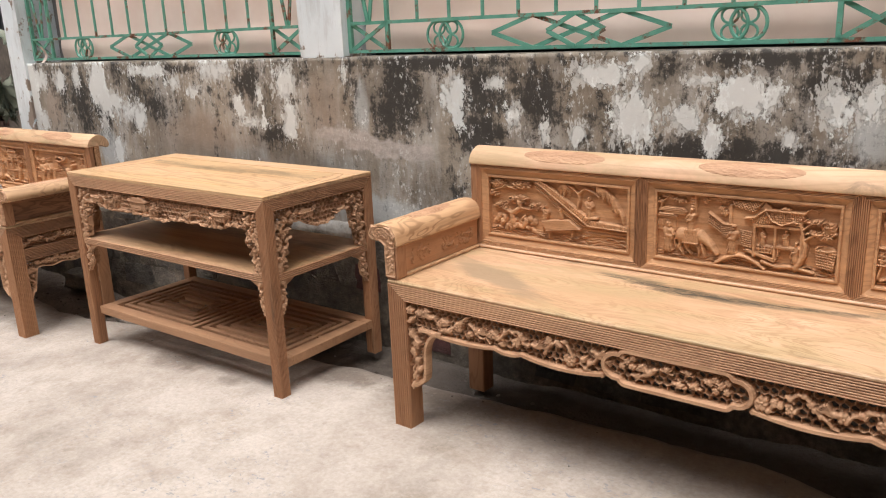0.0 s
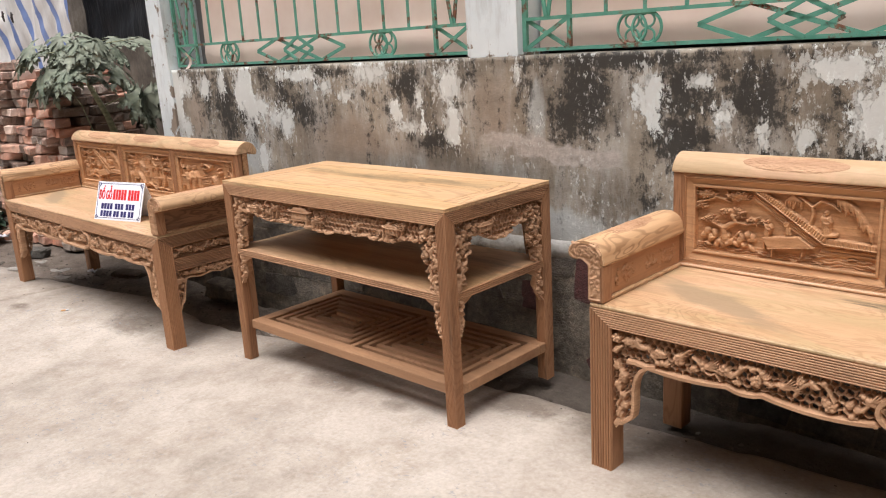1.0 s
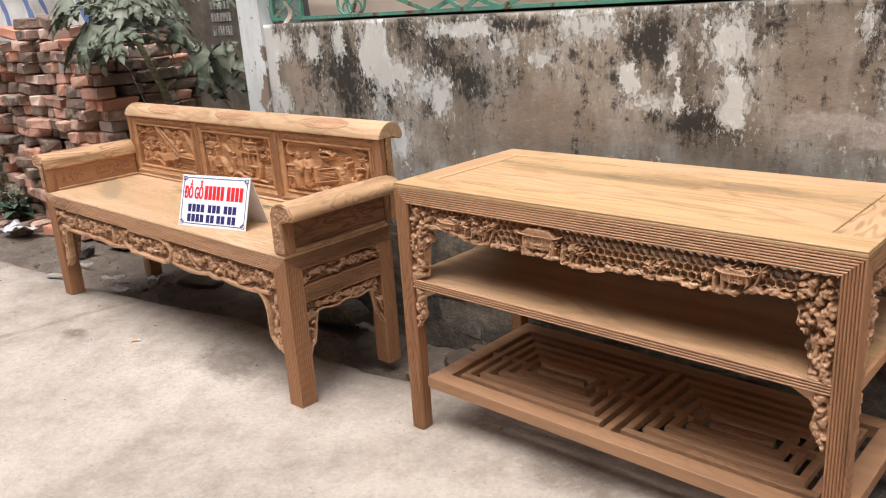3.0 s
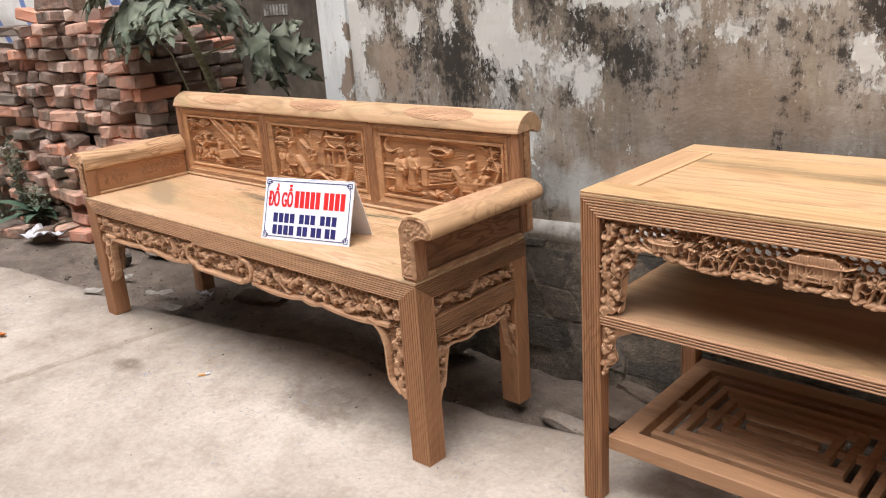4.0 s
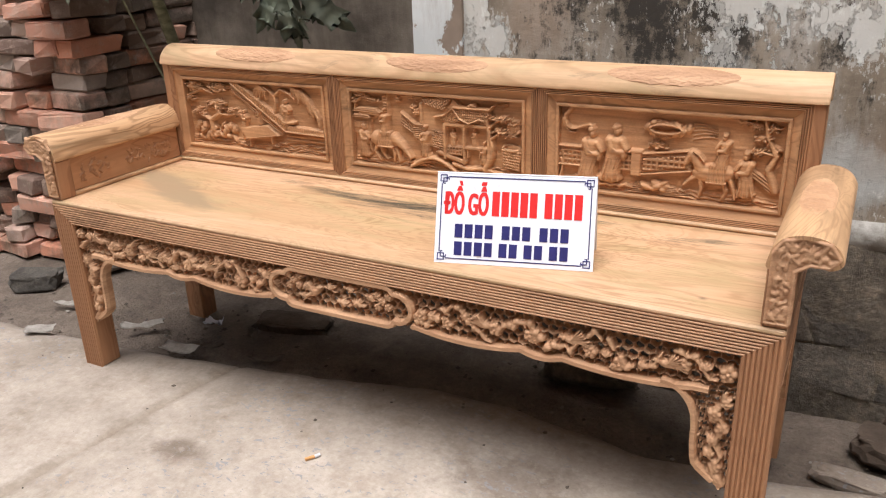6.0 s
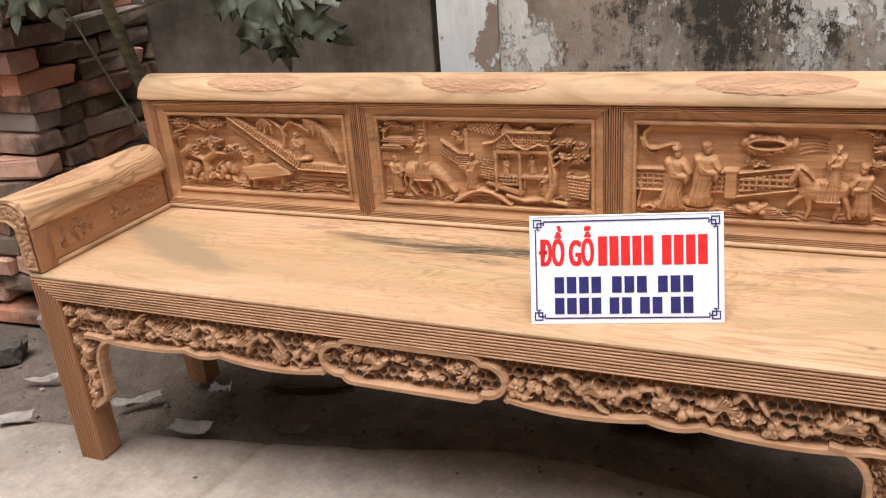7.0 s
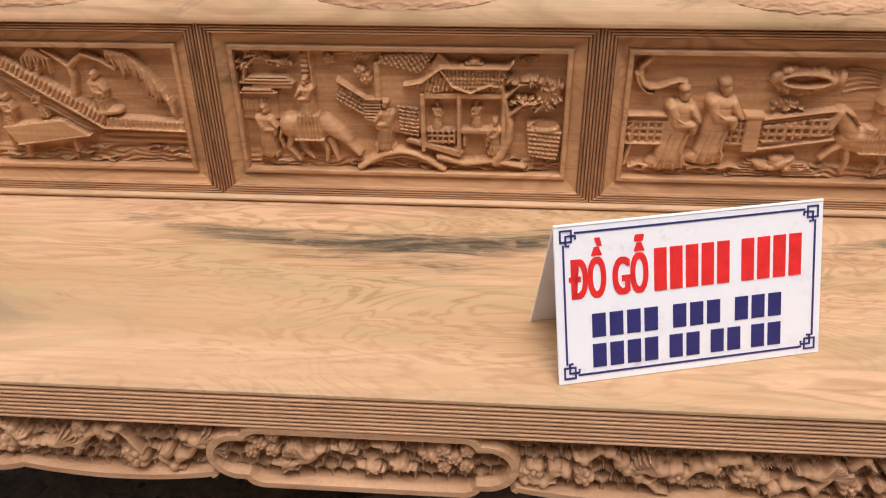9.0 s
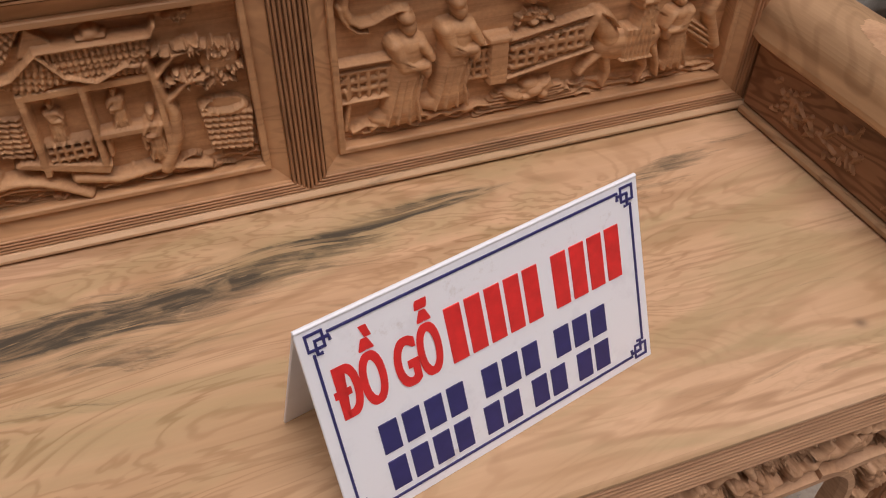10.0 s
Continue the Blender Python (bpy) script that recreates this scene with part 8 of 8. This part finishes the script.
flake("plastic_scrap", -4.47, 2.995, -0.035, 0.06, 0.035, 10, bag_mat, "small crumpled pale plastic scrap on the dirt", "scrap", 0.03, 12)
flake("dry_leaf", -4.30, 2.98, -0.035, 0.07, 0.03, 130, dead_mat, "dry curled leaf on the dirt", "leaf", 0.018, 14)


def rock(name, x, y, z, sx, sy, sz, turn, seed, label, cat, mat):
    bm = bmesh.new()
    bmesh.ops.create_icosphere(bm, subdivisions=3, radius=1.0)
    facets = [Vector((math.sin(seed * 3.1 + i * 2.4), math.cos(seed * 1.7 + i * 2.4), 0.6 * math.sin(seed + i * 1.3))).normalized() for i in range(9)]
    for v in bm.verts:
        p = v.co
        k = 1 + 0.22 * noise.noise(p * 1.7 + Vector((seed, 0, 0))) + 0.10 * noise.noise(p * 4.5)
        for f in facets:
            k = min(k, 0.88 / max(p.dot(f), 0.01))
        v.co = Vector([math.copysign(abs(c) ** 0.5, c) * s * k * (1 + 0.10 * noise.noise(p * 7.0 + Vector((0, seed, 0)))) for c, s in zip(p, (sx, sy, sz))])
    me = bpy.data.meshes.new(name)
    bm.to_mesh(me)
    bm.free()
    ob = part(name, me, mat)
    ob.matrix_basis = pose(x, y, z, 0, 0, turn)
    return tagged(ob, label, cat)


n = Nodes("pale broken concrete", 0.88)
nv = n.coords((1, 1, 1), world_space=True)
n.color(n.ramp(n.noise(nv, 11, 8, 0.72), (0.32, (0.052, 0.036, 0.025)), (0.5, (0.085, 0.061, 0.044)), (0.68, (0.14, 0.106, 0.08))))
rubble_mat = n.bump(n.noise(nv, 34, 7, 0.72), 0.9, 0.006).mat
rock("stone_slab", -2.545, 3.150, -0.028, 0.120, 0.062, 0.032, -22, 3, "flat grey-brown stone slab at the foot of the plinth", "stone", rubble_mat)
rock("stone_slab", -2.50, 3.210, 0.002, 0.100, 0.026, 0.018, -16, 8, "broken stone strip leaning on a flat slab", "stone", rubble_mat)
rock("stone_slab", -2.64, 3.030, -0.056, 0.095, 0.030, 0.020, -10, 12, "pale broken concrete edge lying on the ground", "stone", concrete)
rock("stone_slab", -3.30, 3.20, 0.0, 0.14, 0.06, 0.05, 8, 5, "flat grey stone on the dirt by the plinth", "stone", stone_mat)
rock("stone_slab", -4.25, 3.12, -0.04, 0.13, 0.06, 0.020, 14, 6, "flat weathered stone on the dirt", "stone", rubble_mat)
rock("stone_slab", -5.3, 2.98, -0.02, 0.09, 0.06, 0.035, 30, 9, "flat weathered stone on the dirt", "stone", stone_mat)

n = Nodes("mixed grit", 0.9)
isl = n.node("ShaderNodeNewGeometry").outputs["Random Per Island"]
n.color(n.ramp(isl, (0.0, (0.06, 0.047, 0.036)), (0.45, (0.12, 0.097, 0.075)), (0.8, (0.17, 0.145, 0.12)), (0.95, (0.10, 0.085, 0.07)), (1.0, (0.36, 0.33, 0.29))))
grit_mat = n.bump(n.noise(n.coords((1, 1, 1), world_space=True), 200, 3), 0.5, 0.001).mat
rng = random.Random(77)
g = Geo()
pebble = [(1, 0, 0.1), (0.3, 0.9, -0.1), (-0.8, 0.6, 0.1), (-0.8, -0.5, -0.1), (0.35, -0.95, 0.1), (0.3, 0.2, 0.75), (-0.35, -0.2, 0.6), (0, 0, -0.7)]
pebble_faces = [(0, 1, 5), (1, 2, 5), (2, 6, 5), (2, 3, 6), (3, 4, 6), (4, 5, 6), (4, 0, 5), (1, 0, 7), (2, 1, 7), (3, 2, 7), (4, 3, 7), (0, 4, 7)]
for _ in range(1900):
    x, d = rng.uniform(-6.6, 0.6), rng.gauss(0.12, 0.22)
    y = float(lane_edge(x)) + d
    if y > 3.25 or (d < 0.0 and rng.random() < 0.75):
        continue
    z = float(rise(x)) + (0.0 if d < 0 else -0.040)
    r = 0.0016 + 0.0052 * rng.random() ** 3 * (1.5 if d > 0 else 1)
    a = rng.uniform(0, 6.28)
    ca, sa = math.cos(a) * r, math.sin(a) * r
    jig = [(p + rng.uniform(-0.25, 0.25), q + rng.uniform(-0.25, 0.25), w) for p, q, w in pebble]
    g.add([(x + ca * p - sa * q, y + sa * p + ca * q, z + r * 0.8 * w) for p, q, w in jig], pebble_faces)
for _ in range(170):
    x, y = rng.uniform(-5.5, 0.3), rng.uniform(1.3, 2.7)
    z, r, a = float(rise(x)), rng.uniform(0.001, 0.003), rng.uniform(0, 3)
    ca, sa = math.cos(a) * r, math.sin(a) * r
    g.add([(x - ca, y - sa, z), (x + sa, y - ca, z), (x + ca, y + sa, z), (x - sa, y + ca, z), (x, y, z + r)], [(0, 1, 4), (1, 2, 4), (2, 3, 4), (3, 0, 4)])
tagged(part("gravel", g, grit_mat), "scattered grit and pebbles on the lane edge", "gravel", "", "stuff")

# weeds: a small plant behind the table and a wisp by the bricks
n = Nodes("weed leaf", 0.6)
n.color(n.ramp(n.noise(n.coords((1, 1, 1)), 20, 3), (0.3, (0.04, 0.075, 0.045)), (0.7, (0.08, 0.13, 0.08))))
weed_mat = n.mat


def weed(x, y, z, size, count, seed, label):
    root = thing("weed", label, "weed", "", pose(x, y, z))
    rng = random.Random(seed)
    part("stem", Geo().tube([(0, 0, 0), (0.004, 0, size * 0.35)], [0.004, 0.003], 6), stem_mat, root)
    for _ in range(count):
        a, up = rng.uniform(0, math.tau), rng.uniform(0.3, 1.1)
        l, w = size * rng.uniform(0.5, 1.0), size * rng.uniform(0.07, 0.13)
        g = Geo()
        for j in range(7):
            t = j / 6
            r, zz = l * t * math.cos(up * (1 - 0.7 * t)), size * 0.2 + l * (math.sin(up) * t - 0.45 * t * t)
            ww = w * math.sin(math.pi * (0.08 + 0.92 * t)) + 0.0006
            for s in (-1, 0, 1):
                g.v.append((r * math.cos(a) - s * ww * math.sin(a), r * math.sin(a) + s * ww * math.cos(a), zz + abs(s) * 0.15 * ww))
        g.f = [(j * 3 + s, j * 3 + s + 1, (j + 1) * 3 + s + 1, (j + 1) * 3 + s) for j in range(6) for s in (0, 1)]
        part("leaf", g, weed_mat, root, "", True)


weed(-1.50, 3.28, 0.0, 0.16, 11, 4, "small dark green weed at the foot of the wall")
weed(-6.42, 3.08, -0.035, 0.34, 16, 5, "dusty weed growing against the bricks")


def climber(x, y, z, tall, wide, count, seed):
    """A straggling weed that leans up against the bricks: thin stems with many small leaves."""
    root = thing("climbing_weed", "dusty grey-green weed straggling up the bricks", "weed", "", pose(x, y, z))
    rng = random.Random(seed)
    leaves = Geo()
    for _ in range(9):
        px, py, pz = rng.uniform(-0.04, 0.04), rng.uniform(-0.01, 0.02), 0.0
        dx, pts = rng.uniform(-wide, wide) / 8, [(px, py, 0.0)]
        for k in range(8):
            px, py, pz = px + dx + rng.uniform(-0.012, 0.012), 0.02 * math.sin(k + px * 30), pz + tall / 8 * rng.uniform(0.5, 1.1)
            pts.append((px, py, pz))
        part("stem", Geo().tube(pts, [0.0028] * 5 + [0.0018] * 4, 4), stem_mat, root)
        for q in pts[1:]:
            for _ in range(count):
                a, l, up = rng.uniform(0, math.tau), rng.uniform(0.018, 0.042), rng.uniform(-0.5, 0.7)
                ox, oy, oz = (q[0] + rng.uniform(-0.03, 0.03), q[1] + rng.uniform(-0.035, 0.01), q[2] + rng.uniform(-0.03, 0.03))
                ex, ey, ez = l * math.cos(a), l * math.sin(a) * 0.7, l * up
                wx, wy = -0.3 * l * math.sin(a), 0.3 * l * math.cos(a)
                leaves.add([(ox, oy, oz), (ox + ex * 0.5 + wx, oy + ey * 0.5 + wy, oz + ez * 0.6 + 0.003), (ox + ex, oy + ey, oz + ez), (ox + ex * 0.5 - wx, oy + ey * 0.5 - wy, oz + ez * 0.6 + 0.003)], [(0, 1, 2, 3)])
    tagged(part("foliage", leaves, dusty_weed, root), "", "", "", "stuff")


n = Nodes("dusty weed leaf", 0.75)
n.color(n.ramp(n.noise(n.coords((1, 1, 1)), 25, 4), (0.3, (0.07, 0.085, 0.055)), (0.7, (0.20, 0.21, 0.15))))
dusty_weed = n.mat
climber(-6.60, 3.065, -0.035, 0.60, 0.24, 5, 3)
climber(-6.92, 3.04, -0.035, 0.42, 0.22, 4, 8)
climber(-6.40, 3.08, -0.035, 0.28, 0.14, 4, 9)

# stones of the plinth, in broken courses
rng = random.Random(15)
reds = [(-1.09, 0.365, 0.105, 0.095), (-1.10, 0.085, 0.15, 0.075), (-1.36, 0.27, 0.07, 0.06)]


def lay(corners, mat):
    """One stone from its four corners along the wall; its sides get a bend each."""
    cu, cz = sum(p[0] for p in corners) / 4, sum(p[1] for p in corners) / 4
    outline = []
    for k in range(4):
        (u0, z0), (u1, z1) = corners[k], corners[(k + 1) % 4]
        outline.append(((u0 - cu) * rng.uniform(0.90, 0.985), (z0 - cz) * rng.uniform(0.88, 0.98)))
        f = rng.uniform(0.35, 0.65)
        outline.append(((u0 + (u1 - u0) * f - cu) * rng.uniform(0.94, 0.99), (z0 + (z1 - z0) * f - cz) * rng.uniform(0.93, 0.99)))
    me = stone_mesh(outline, rng.uniform(0.0, 0.002))
    me.materials.append(mat)
    ob = new("stone", me)
    ob.parent = plinth
    ob.matrix_basis = Matrix.Translation(on_wall(cu, -0.0065, cz)) @ pose(0, 0, 0, rng.uniform(-1.2, 1.2), 0, math.degrees(SLOPE) + rng.uniform(-1.2, 1.2))


def course(r, u):
    z = 0.0 + 0.117 * r + 0.026 * float(noise2(np.array(u), np.array(float(r)), 4.5, 3, 2))
    return min(z, float(plinth_top(u)) - 0.046)


for cu, cz, rx, rz in reds:
    lay([(cu - rx, cz - rz), (cu + rx, cz - rz * 0.95), (cu + rx * 0.95, cz + rz), (cu - rx * 0.9, cz + rz * 0.95)], red_mat)
for row in range(4):
    u, slant = -3.95 + rng.uniform(0, 0.2), 0.0
    while u < 1.5:
        wd, nxt = rng.uniform(0.10, 0.26), rng.uniform(-0.035, 0.035)
        box = [(u - slant, course(row, u)), (u + wd - nxt, course(row, u + wd)), (u + wd + nxt, course(row + 1, u + wd)), (u + slant, course(row + 1, u))]
        cu, cz, rz = u + wd / 2, (box[0][1] + box[2][1]) / 2, abs(box[2][1] - box[0][1]) / 2
        u, slant = u + wd, nxt
        if rz < 0.022 or any(abs(cu - a) < wd / 2 + p - 0.02 and abs(cz - b) < rz + d - 0.02 for a, b, p, d in reds):
            continue
        lay(box, stone_mat)
